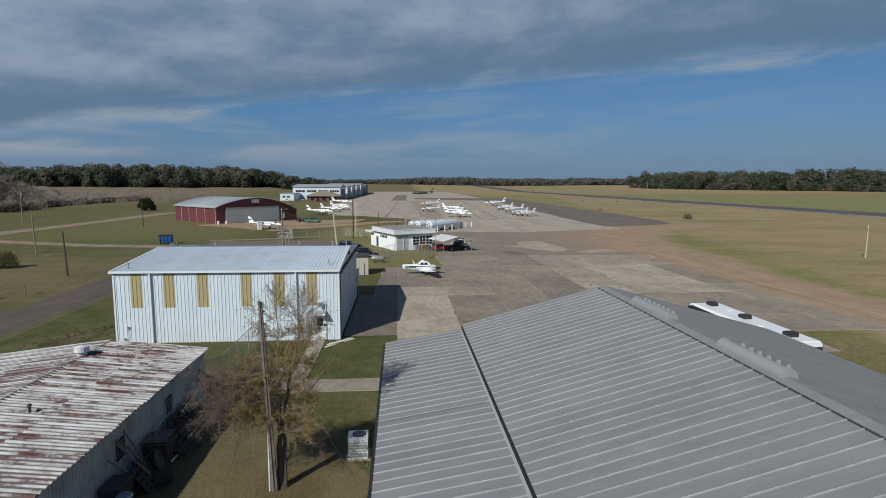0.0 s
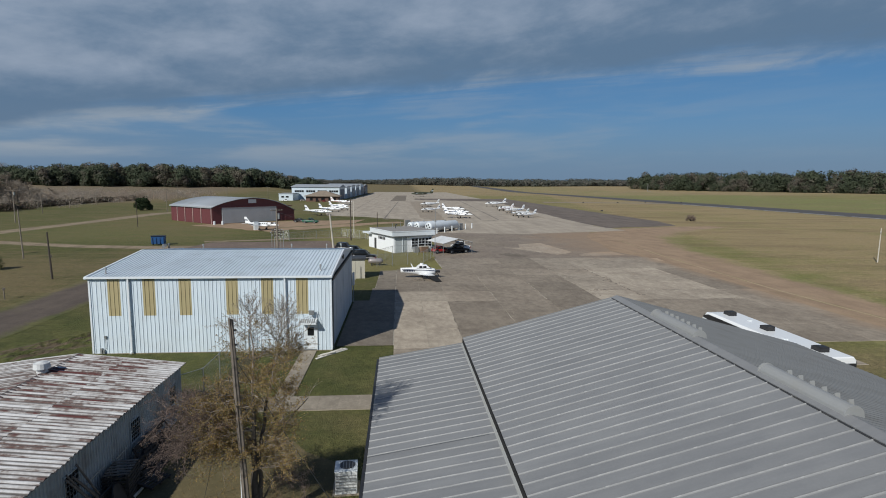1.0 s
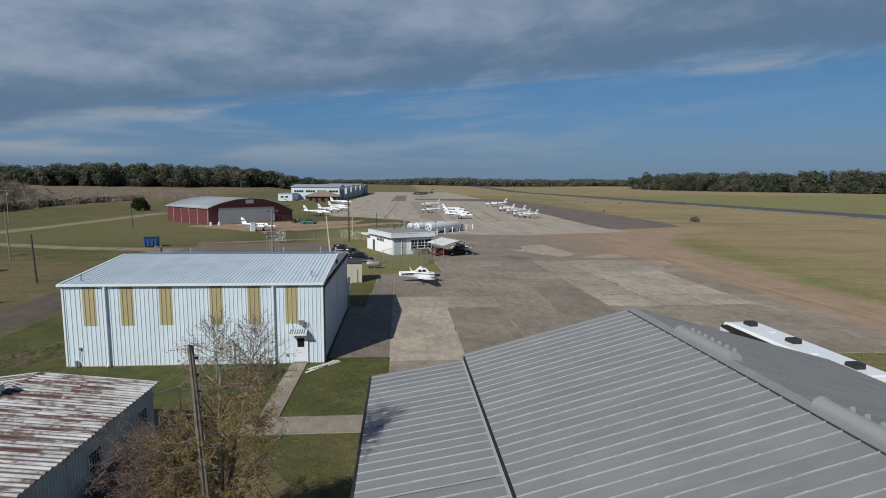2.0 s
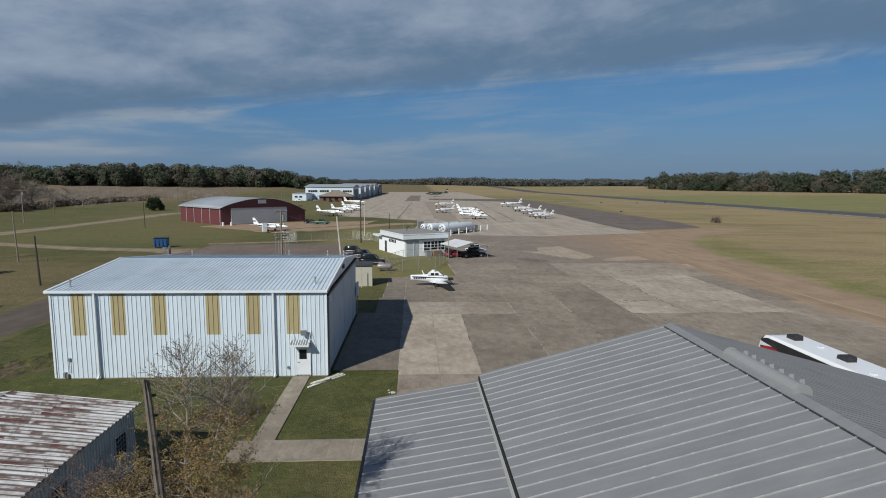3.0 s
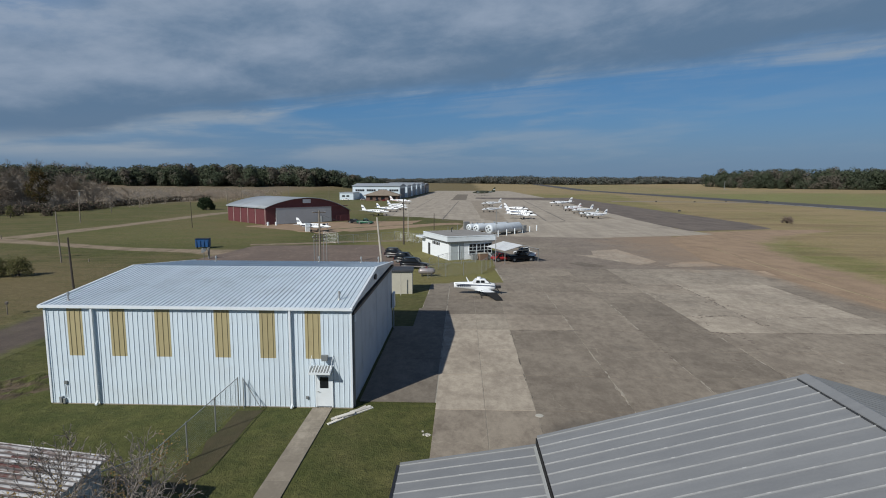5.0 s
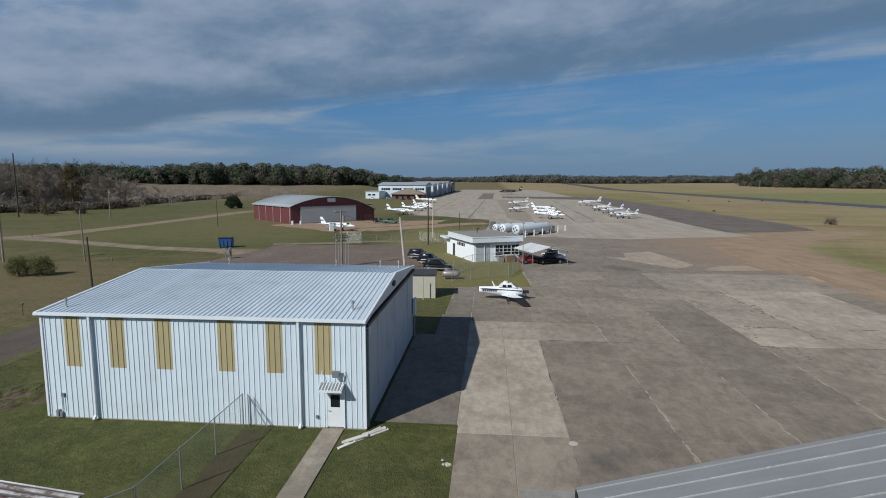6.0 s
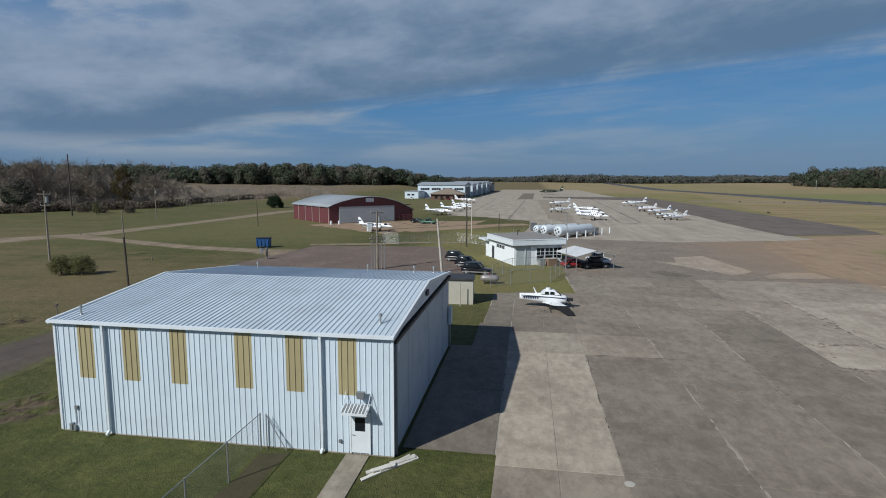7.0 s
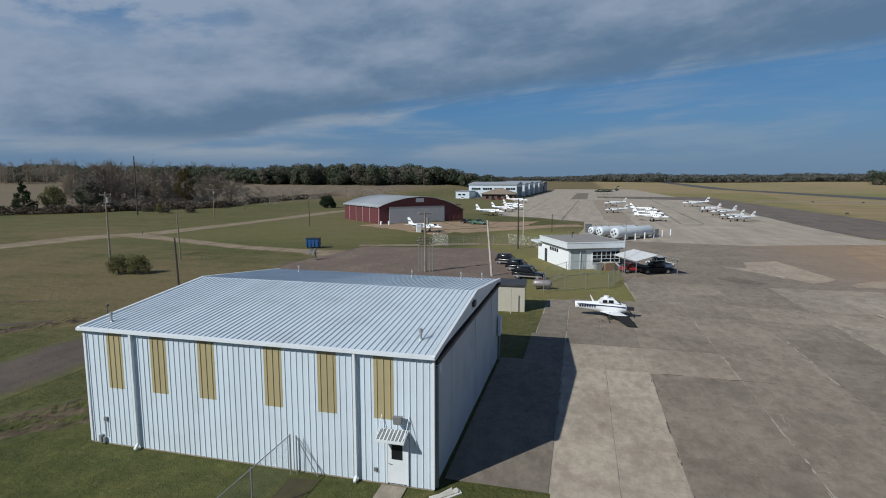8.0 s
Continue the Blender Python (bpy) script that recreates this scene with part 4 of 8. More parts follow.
    # gable end with sliding doors
    bm = bmesh.new()
    prism(bm, [(0.1, EAVE - 0.02), (D - 0.1, EAVE - 0.02), (D / 2, RIDGE + 0.02)], "x", -0.52, 0.10)
    part("gable", bm, white_steel, h)
    part("door_track", box(bmesh.new(), -0.40, 0.22, 0.10, D + 0.02, EAVE - 0.36, EAVE - 0.18), black_mat, h, "dark overhead door track")
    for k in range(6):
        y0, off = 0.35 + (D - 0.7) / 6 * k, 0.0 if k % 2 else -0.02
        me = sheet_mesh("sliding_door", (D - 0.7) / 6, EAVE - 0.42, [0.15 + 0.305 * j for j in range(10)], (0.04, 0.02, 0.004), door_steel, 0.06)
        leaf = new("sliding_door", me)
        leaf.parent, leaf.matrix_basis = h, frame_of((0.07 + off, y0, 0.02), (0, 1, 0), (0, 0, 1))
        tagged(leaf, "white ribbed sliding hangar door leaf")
    bm = bmesh.new()
    loft(bm, [[(x, 8.6 + 0.42 * math.cos(k * math.tau / 8), 6.62 + 0.22 * math.sin(k * math.tau / 8)) for k in range(8)] for x in (0.10, 0.22)])
    part("gable_vent", bm, dark_trim, h, "small dark gable vent under the ridge")
    part("door_edge", box(bmesh.new(), 0.02, 0.20, 0.12, 0.34, 0.02, EAVE - 0.46), grey_trim, h, "dark steel jamb of the sliding doors")
    part("wall_box", box(bmesh.new(), -0.02, 0.26, 0.25, 0.55, 5.3, 5.75), white_trim, h, "white box below the eave corner")
    # entrance door, awning, lamp
    door = part("door", box(bmesh.new(), -2.10, -1.18, -0.10, -0.04, 0.10, 2.16), white_trim, h, "white steel door with dark window")
    bm = bmesh.new()
    box(bm, -2.18, -2.10, -0.115, -0.02, 0.06, 2.24), box(bm, -1.18, -1.10, -0.115, -0.02, 0.06, 2.24), box(bm, -2.10, -1.18, -0.115, -0.02, 2.16, 2.24)
    part("door_frame", bm, white_trim, door)
    part("door_window", box(bmesh.new(), -1.90, -1.38, -0.108, -0.09, 1.25, 1.95), glass_mat, door, "dark glazed door light")
    bm = bmesh.new()
    tube(bm, (-2.02, -0.10, 1.05), (-2.02, -0.17, 1.05), 0.02, 0.02, 8), tube(bm, (-2.02, -0.165, 1.05), (-1.90, -0.165, 1.05), 0.014, 0.014, 8)
    part("door_handle", bm, galv_mat, door, "metal lever handle")
    awning = part("awning_frame", bmesh_awning_frame(), white_trim, h, "white awning frame with side rods")
    part("awning_sheet", prism(bmesh.new(), [(-0.71, 2.405), (-0.71, 2.415), (-0.06, 2.640), (-0.06, 2.63)], "x", -2.39, -1.13), galv_mat, awning)
    for k in range(14):
        x = -2.36 + 0.0865 * k
        bm = bmesh.new()
        prism(bm, [(-0.72, 2.42), (-0.72, 2.445), (-0.08, 2.665), (-0.08, 2.64)], "x", x, x + 0.062)
        part("slat", bm, white_trim if k % 2 else galv_mat, awning)
    bm = bmesh.new()
    loft(bm, [[(-1.52 + sx * 0.5, y, 3.22 + sz) for sx, sz in ((-0.34, -0.18), (0.34, -0.18), (0.42, 0.16), (-0.42, 0.16))] for y in (-0.40, -0.20)])
    tube(bm, (-1.52, -0.22, 3.22), (-1.52, -0.03, 3.25), 0.05, 0.05, 8)
    part("wall_lamp", bm, grey_trim, h, "grey wall-pack lamp above the door")
    for x, z, w, t in ((-2.70, 0.55, 0.07, 0.10), (-17.75, 1.25, 0.09, 0.12)):
        part("outlet_box", box(bmesh.new(), x - w, x + w, -0.12, -0.02, z, z + t * 1.6), grey_trim, h, "small grey wall outlet box")
    bm = bmesh.new()
    box(bm, -18.16, -18.02, -0.2, -0.03, 0.05, 0.46), box(bm, -17.96, -17.86, -0.16, -0.03, 0.02, 0.34), tube(bm, (-17.75, -0.08, 0.40), (-17.75, -0.08, 1.28), 0.02, 0.02, 6)
    part("meter_box", bm, galv_mat, h, "weathered grey electric meter boxes")
    return h


def bmesh_awning_frame():
    bm = bmesh.new()
    for x in (-2.40, -1.12):
        tube(bm, (x, -0.72, 2.42), (x, -0.05, 2.66), 0.022, 0.022, 6)
        tube(bm, (x, -0.62, 2.45), (x + 0.05, -0.05, 3.30), 0.018, 0.018, 6)
    box(bm, -2.42, -1.10, -0.76, -0.71, 2.32, 2.44)
    for x in (-2.42, -1.13):
        prism(bm, [(-0.72, 2.32), (-0.72, 2.44), (-0.05, 2.66), (-0.05, 2.56)], "x", x, x + 0.03)
    return bm


# ---- grey metal-roofed building ----
def make_grey_building():
    Y0, Y1 = -56.0, -12.55
    XL, ZL, XS, ZS, XR, ZR, XE = 4.42, 3.27, 9.50, 4.12, 18.85, 6.90, 30.6
    c = thing("workshop_building", "long workshop under a dull grey ribbed metal roof with ridge vents", "building")
    bm = bmesh.new()
    prism(bm, [(XL + 0.3, -0.05), (XS, -0.05), (XS, ZS - 0.14), (XL + 0.3, ZL - 0.12)], "y", Y0, Y1 - 0.3)
    prism(bm, [(XS + 0.02, -0.05), (XE - 0.3, -0.05), (XE - 0.3, 3.62), (XR, ZR - 0.16), (XS + 0.02, 4.28)], "y", Y0, Y1 - 0.3)
    part("wall", bm, old_siding, c)
    rise = 0.271
    n = int((Y1 - Y0) / 0.61)
    pitch = (Y1 - Y0) / n
    roof = None
    slopes = (((XL, ZL), (XS, ZS), 0), ((XS - 0.06, 4.42), (XR, ZR), 1), ((XE, ZR - (XE - XR) * rise), (XR, ZR), 2))
    bm = bmesh.new()
    prism(bm, [(XR - 0.34, ZR - 0.05), (XR, ZR + 0.07), (XR + 0.34, ZR - 0.05), (XR + 0.34, ZR - 0.02), (XR, ZR + 0.10), (XR - 0.34, ZR - 0.02)], "y", Y0, Y1 + 0.05)
    roof = part("roof", bm, grey_roof, c, "dull grey ridge flashing")
    part("closure_strip", box(bmesh.new(), XR - 0.37, XR - 0.345, Y0, Y1, ZR - 0.12, ZR - 0.055), dark_trim, roof, "dark foam strip under the ridge flashing")
    for (xa, za), (xb, zb), k in slopes:
        run = math.hypot(xb - xa, zb - za)
        ex = (0, -1, 0) if xb > xa else (0, 1, 0)
        ey = ((xb - xa) / run, 0, (zb - za) / run)
        me = sheet_mesh("roof_panel", pitch - (0.022 if k < 2 else 0), run, [0.045] if k < 2 else [pitch * 0.25, pitch * 0.75], (0.066, 0.022, 0.034) if k < 2 else (0.17, 0.06, 0.11), grey_roof if k < 2 else rib_roof, 0.03)
        for j in range(n):
            o = (xa, Y1 - pitch * j, za) if xb > xa else (xa, Y1 - pitch * (j + 1), za)
            piece("roof_panel", me, roof, frame_of(o, ex, ey))
    # rake trims along the gable, dark eave gutters
    for (xa, za), (xb, zb), k in slopes:
        bm = bmesh.new()
        prism(bm, [(xa, za - 0.16), (xa, za + 0.075), (xb, zb + 0.075), (xb, zb - 0.16)], "y", Y1 - 0.06, Y1 + 0.045)
        part("rake_trim", bm, grey_roof, roof)
    part("gutter", box(bmesh.new(), XL - 0.13, XL + 0.02, Y0, Y1 + 0.03, ZL - 0.16, ZL - 0.02), black_mat, roof, "dark eave gutter")
    # not a gutter: a black strip that puts the step's shade into colour
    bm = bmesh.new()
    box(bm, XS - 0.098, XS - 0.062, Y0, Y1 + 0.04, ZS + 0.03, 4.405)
    part("gutter", bm, paint("step_shade_black", (0.004, 0.004, 0.004), (0.01, 0.01, 0.01), 0.3, 0.95), roof, "black strip put in for the shade of the roof step")
    bm = bmesh.new()
    prism(bm, [(XS - 0.19, ZS - 0.02), (XS - 0.18, ZS + 0.015), (XS - 0.12, ZS + 0.035), (XS - 0.10, ZS + 0.05), (XS - 0.098, ZS + 0.05), (XS - 0.098, ZS + 0.01), (XS - 0.18, ZS - 0.035)], "y", Y0, Y1 + 0.02)
    part("apron_flashing", bm, paint("chalky_flashing", (0.30, 0.305, 0.30), (0.26, 0.26, 0.22), 0.5, 0.7, 0.0, 0.05, 1.5), roof, "pale chalky flashing along the roof step")
    part("gutter", box(bmesh.new(), XE - 0.02, XE + 0.10, Y0, Y1 + 0.03, 3.64, 3.77), dark_trim, roof, "dark eave gutter")
    # a lap line across the lower roof
    bm = bmesh.new()
    prism(bm, [(XL, ZL + 0.032), (XS - 0.42, ZS - 0.040), (XS - 0.42, ZS - 0.030), (XL, ZL + 0.042)], "y", -24.335, -24.315)
    part("lap_strip", bm, grey_trim, roof)
    # ridge ventilators
    for ya, yb in ((-21.4, -17.4), (-29.7, -25.9)):
        hood = [(XR + 0.15 + 0.30 * math.cos(math.pi * q / 9), ZR + 0.04 + 0.29 * math.sin(math.pi * q / 9)) for q in range(9, -1, -1)]
        bm = bmesh.new()
        prism(bm, [(XR - 0.15, ZR - 0.04)] + hood + [(XR + 0.50, ZR - 0.16)], "y", ya, yb)
        vent = part("ridge_vent", bm, vent_mat, roof, "pale weathered ridge ventilator")
        for y in (ya - 0.05, yb):
            bm = bmesh.new()
            cap = [(XR + 0.15 + 0.33 * math.cos(math.pi * q / 9), ZR + 0.04 + 0.32 * math.sin(math.pi * q / 9)) for q in range(9, -1, -1)]
            prism(bm, [(XR - 0.20, ZR - 0.05)] + cap + [(XR + 0.56, ZR - 0.18)], "y", y, y + 0.05)
            part("end_cap", bm, vent_mat, vent)
        y = ya + 0.35
        while y < yb - 0.35:
            bm = bmesh.new()
            prism(bm, [(y, ZR + 0.16), (y + 0.22, ZR + 0.16), (y + 0.04, ZR + 0.37)], "x", XR + 0.34, XR + 0.50)
            part("baffle", bm, vent_mat, vent)
            y += 0.52
    return c


vent_mat = paint("chalky_vent_metal", (0.28, 0.285, 0.285), (0.24, 0.23, 0.21), 0.4, 0.6, 0.1, 0.05, 1.0)


# ---- rusty-roofed shed building ----
def make_rusty_building():
    XE, ZE, XR, ZR, XB, ZB, Y0, Y1 = -6.95, 3.08, -12.9, 3.72, -19.8, 2.92, -46.0, -12.0
    r = thing("storage_building", "old grey storage building with a rust-streaked corrugated roof", "building")
    bm = bmesh.new()
    prism(bm, [(XE - 0.25, -0.05), (XB + 0.25, -0.05), (XB + 0.25, ZB - 0.08), (XR, ZR - 0.10), (XE - 0.25, ZE - 0.08)], "y", Y0, Y1 - 0.25)
    wall = part("wall", bm, old_siding, r)
    n = int((Y1 - Y0) / 0.86)
    w = (Y1 - Y0) / n
    bm = bmesh.new()
    prism(bm, [(XR - 0.22, ZR - 0.015), (XR, ZR + 0.045), (XR + 0.22, ZR - 0.015), (XR, ZR + 0.02)], "y", Y0, Y1 + 0.02)
    roof = part("roof", bm, rust_roof, r, "bent rusty ridge cap")
    rng = random.Random(5)
    for xa, za in ((XE, ZE), (XB, ZB)):
        run = math.hypot(XR - xa, ZR - za)
        # two sheets to each slope, the upper one lapping the lower
        for lo, hi, lift in ((0.0, 0.56, 0.0), (0.54, 1.0, 0.008)):
            me = wavy_mesh("roof_sheet", w + 0.02, run * (hi - lo), 3, 0.038, rust_roof)
            ey = ((XR - xa) / run, 0, (ZR - za) / run)
            ex = (0, -1, 0) if XR > xa else (0, 1, 0)
            for j in range(n):
                x, z = xa + (XR - xa) * lo, za + (ZR - za) * lo + lift + rng.uniform(0, 0.012)
                y = Y1 - w * j if XR > xa else Y1 - w * (j + 1)
                piece("roof_sheet", me, roof, frame_of((x + rng.uniform(-0.03, 0.03), y, z), ex, ey))
    # siding sheets on the long wall
    me = sheet_mesh("wall_panel", 0.80, ZE - 0.30, [0.1, 0.3, 0.5, 0.7], (0.09, 0.04, 0.045), old_siding)
    for j in range(int((Y1 - Y0) / 0.80)):
        piece("wall_panel", me, wall, frame_of((XE - 0.23, Y1 - 0.25 - 0.80 * (j + 1), 0.12), (0, 1, 0), (0, 0, 1)))
    for y, z in ((-17.9, 1.25), (-23.0, 1.35), (-13.6, 1.2), (-29.0, 1.3)):
        win = part("window", box(bmesh.new(), XE - 0.22, XE - 0.185, y - 0.45, y + 0.45, z, z + 1.0), glass_mat, r, "dark window with metal bars")
        bm = bmesh.new()
        for a0, a1, b0, b1 in ((-0.50, -0.45, -0.05, 1.05), (0.45, 0.50, -0.05, 1.05), (-0.45, 0.45, -0.05, 0.0), (-0.45, 0.45, 1.0, 1.05)):
            box(bm, XE - 0.215, XE - 0.15, y + a0, y + a1, z + b0, z + b1)
        part("window_frame", bm, old_siding, win)
        for k in range(4):
            part("window_bar", box(bmesh.new(), XE - 0.18, XE - 0.155, y - 0.45, y + 0.45, z + 0.17 + 0.2 * k, z + 0.20 + 0.2 * k), grey_trim, win)
    bm = bmesh.new()
    tube(bm, (XR - 0.10, -15.1, ZR - 0.12), (XR - 0.10, -15.1, ZR + 0.26), 0.26, 0.26, 16), tube(bm, (XR - 0.10, -15.1, ZR + 0.24), (XR - 0.10, -15.1, ZR + 0.52), 0.40, 0.36, 16), tube(bm, (XR - 0.10, -15.1, ZR + 0.52), (XR - 0.10, -15.1, ZR + 0.60), 0.30, 0.10, 16)
    part("roof_ventilator", bm, vent_pale, r, "round galvanised roof ventilator")
    bm = bmesh.new()
    tube(bm, (-11.0, -22.7, 3.4), (-11.0, -22.7, 3.85), 0.06, 0.06, 8), tube(bm, (-11.0, -22.7, 3.82), (-11.0, -22.7, 3.92), 0.11, 0.07, 8)
    part("vent_pipe", bm, dark_trim, r, "dark roof vent pipe")
    return r


make_hangar()
make_grey_building()
make_rusty_building()


# ---- red arched hangar ----
def turned(x, y, degrees, z=0.0):
    return pose(x, y, z, 0, 0, degrees)


def make_red_hangar():
    W, D = 32.0, 30.0
    h = thing("arched_hangar", "barn-red hangar with arched grey roof and pale sliding door", "hangar", turned(-56.4, 140.6, 46.0))

    def top(x):
        return 8.4 - (0.0125 if x < 15 else 0.0160) * (x - 15) ** 2
    xs = [W * k / 24 for k in range(25)]
    bm = bmesh.new()
    prism(bm, [(0, -0.05), (W, -0.05)] + [(x, top(x) - 0.1) for x in reversed(xs)], "y", 0.1, D)
    part("wall", bm, red_steel, h)
    bm = bmesh.new()
    xs2 = [-0.5] + xs[1:-1] + [W + 0.4]
    prism(bm, [(x, top(x)) for x in xs2] + [(x, top(x) + 0.16) for x in reversed(xs2)], "y", -0.35, D + 0.4)
    part("roof", bm, arch_roof, h, "weathered grey arched roof", True)
    door = part("door", box(bmesh.new(), 3.3, 24.2, -0.22, 0.0, 0.05, 5.35), grey_door, h, "pale grey ribbed sliding door")
    for k in range(34):
        x = 3.5 + 0.6 * k
        part("door_rib", box(bmesh.new(), x, x + 0.06, -0.228, -0.2, 0.1, 5.3), grey_door, door)
    part("door_track", box(bmesh.new(), 2.0, 31.0, -0.30, 0.08, 5.36, 5.6), red_steel, h)
    part("sign", box(bmesh.new(), 13.2, 16.2, -0.10, 0.08, 6.7, 8.0), white_trim, h, "blank white sign board on the gable")
    for k in range(5):
        y = 0.4 + (D - 1) / 5 * (k + (0.2 if k else 0))
        part("post", box(bmesh.new(), -0.22, 0.02, y, y + 0.28, 0, 5.4), paint("pinkish_post", (0.42, 0.30, 0.28), rough=0.7), h, "pale painted wall post")
        if k < 4:
            part("wall_panel", box(bmesh.new(), -0.07, 0.02, y + 0.9, y + 5.2, 0.2, 5.3), red_steel, h)
    part("fascia", box(bmesh.new(), -0.55, -0.30, -0.3, D + 0.3, 5.25, 5.65), arch_roof, h)
    bm = bmesh.new()
    for z in (1.0, 2.0):
        tube(bm, (25.8, -0.8, z), (31.5, -0.8, z), 0.05)
    for x in (25.8, 27.6, 29.5, 31.4):
        tube(bm, (x, -0.8, -0.04), (x, -0.8, 2.1), 0.06)
    part("rail", bm, red_steel, h, "red pipe railing")
    for x, y in ((-0.8, -2.6), (1.6, -3.4)):
        bm = bmesh.new()
        tube(bm, (0, 0, -0.04), (0, 0, 1.05), 0.36, 0.36, 14), tube(bm, (0, 0, 1.05), (0, 0, 1.14), 0.34, 0.15, 14)
        single("drum", bm, white_trim, "white upright drum beside the red hangar", "drum", h.matrix_basis @ pose(x, y, 0), "drums")


# ---- far row of hangars and the brick office ----
def make_far_hangars():
    first = thing("hangar_row", "long white steel hangar with grey roof and strip windows", "hangar")
    bm = bmesh.new()
    box(bm, -86, -46, 425, 470, -0.05, 10.6)
    part("wall", bm, white_steel, first)
    bm = bmesh.new()
    prism(bm, [(424.2, 10.6), (471, 10.6), (471, 11.0), (448, 13.0), (424.2, 11.0)], "x", -86.6, -45.4)
    part("roof", bm, arch_roof, first)
    for k in range(4):
        x = -83.5 + 9.6 * k
        w = part("window", box(bmesh.new(), x, x + 7.4, 424.85, 425.05, 6.4, 8.0), glass_mat, first, "dark strip window")
        for j in range(1, 4):
            part("mullion", box(bmesh.new(), x + 7.4 * j / 4 - 0.1, x + 7.4 * j / 4 + 0.1, 424.75, 424.9, 6.4, 8.0), white_trim, w)
    part("door", box(bmesh.new(), -46.1, -45.85, 431, 464, 0.0, 8.8), paint("blue_grey_door", (0.07, 0.095, 0.13), rough=0.5), first, "dark blue-grey hangar door")
    y = 478.0
    for k, (deep, high) in enumerate(((38, 11.5), (44, 12.5), (52, 12.5), (60, 13.5), (70, 12.5))):
        h = thing("hangar", "white gabled hangar facing the ramp with dark open door", "hangar", group="hangars along the ramp")
        bm = bmesh.new()
        prism(bm, [(y, -0.05), (y + deep, -0.05), (y + deep, high * 0.93), (y + deep / 2, high), (y, high * 0.93)], "x", -84, -45 + k * 0.6)
        part("wall", bm, white_steel if k != 4 else paint("grey_brown_hangar", (0.12, 0.10, 0.10), rough=0.7), h)
        bm = bmesh.new()
        prism(bm, [(y - 0.6, high * 0.93 - 0.3), (y + deep / 2, high - 0.1), (y + deep + 0.6, high * 0.93 - 0.3), (y + deep + 0.6, high * 0.93 + 0.2), (y + deep / 2, high + 0.4), (y - 0.6, high * 0.93 + 0.2)], "x", -84.6, -44.6 + k * 0.6)
        part("roof", bm, arch_roof, h)
        part("door", box(bmesh.new(), -45.1 + k * 0.6, -44.8 + k * 0.6, y + deep * 0.14, y + deep * 0.86, 0, high * 0.72), paint("blue_grey_door", (0.07, 0.095, 0.13)), h, "dark hangar door")
        for j in range(4):
            py = y + deep * (0.10 + 0.265 * j)
            part("door_post", box(bmesh.new(), -44.84 + k * 0.6, -44.70 + k * 0.6, py - 0.9, py + 0.9, 0, high * 0.80), white_trim, h)
        y += deep + 6
    annex = thing("annex_building", "low white annex beside the far hangar", "building")
    part("wall", box(bmesh.new(), -91, -80, 398, 424, -0.05, 5.4), white_steel, annex)
    part("roof", box(bmesh.new(), -91.4, -79.6, 397.6, 424, 5.4, 5.8), arch_roof, annex)
    for x in (-89, -85.5):
        part("window", box(bmesh.new(), x, x + 2.2, 397.85, 398.05, 2.4, 3.6), glass_mat, annex, "dark window")
    o = thing("office_building", "brick office with tan hipped shingle roof by the ramp", "building")
    part("wall", box(bmesh.new(), -66, -42, 376, 392, -0.05, 4.0), brick_mat, o)
    bm = bmesh.new()
    loft(bm, [[(-67.5, 374.5, 3.9), (-40.5, 374.5, 3.9), (-40.5, 393.5, 3.9), (-67.5, 393.5, 3.9)], [(-67.5, 374.5, 4.2), (-40.5, 374.5, 4.2), (-40.5, 393.5, 4.2), (-67.5, 393.5, 4.2)],
              [(-56, 383.5, 8.2), (-52, 383.5, 8.2), (-52, 384.5, 8.2), (-56, 384.5, 8.2)]])
    part("roof", bm, shingle_mat, o, "tan hipped shingle roof")
    for x, w in ((-63, 2.0), (-58.5, 1.4), (-54.5, 2.6), (-49, 2.0), (-45.5, 2.0)):
        part("window", box(bmesh.new(), x, x + w, 375.8, 376.05, 0.9, 2.9), glass_mat, o, "dark window")


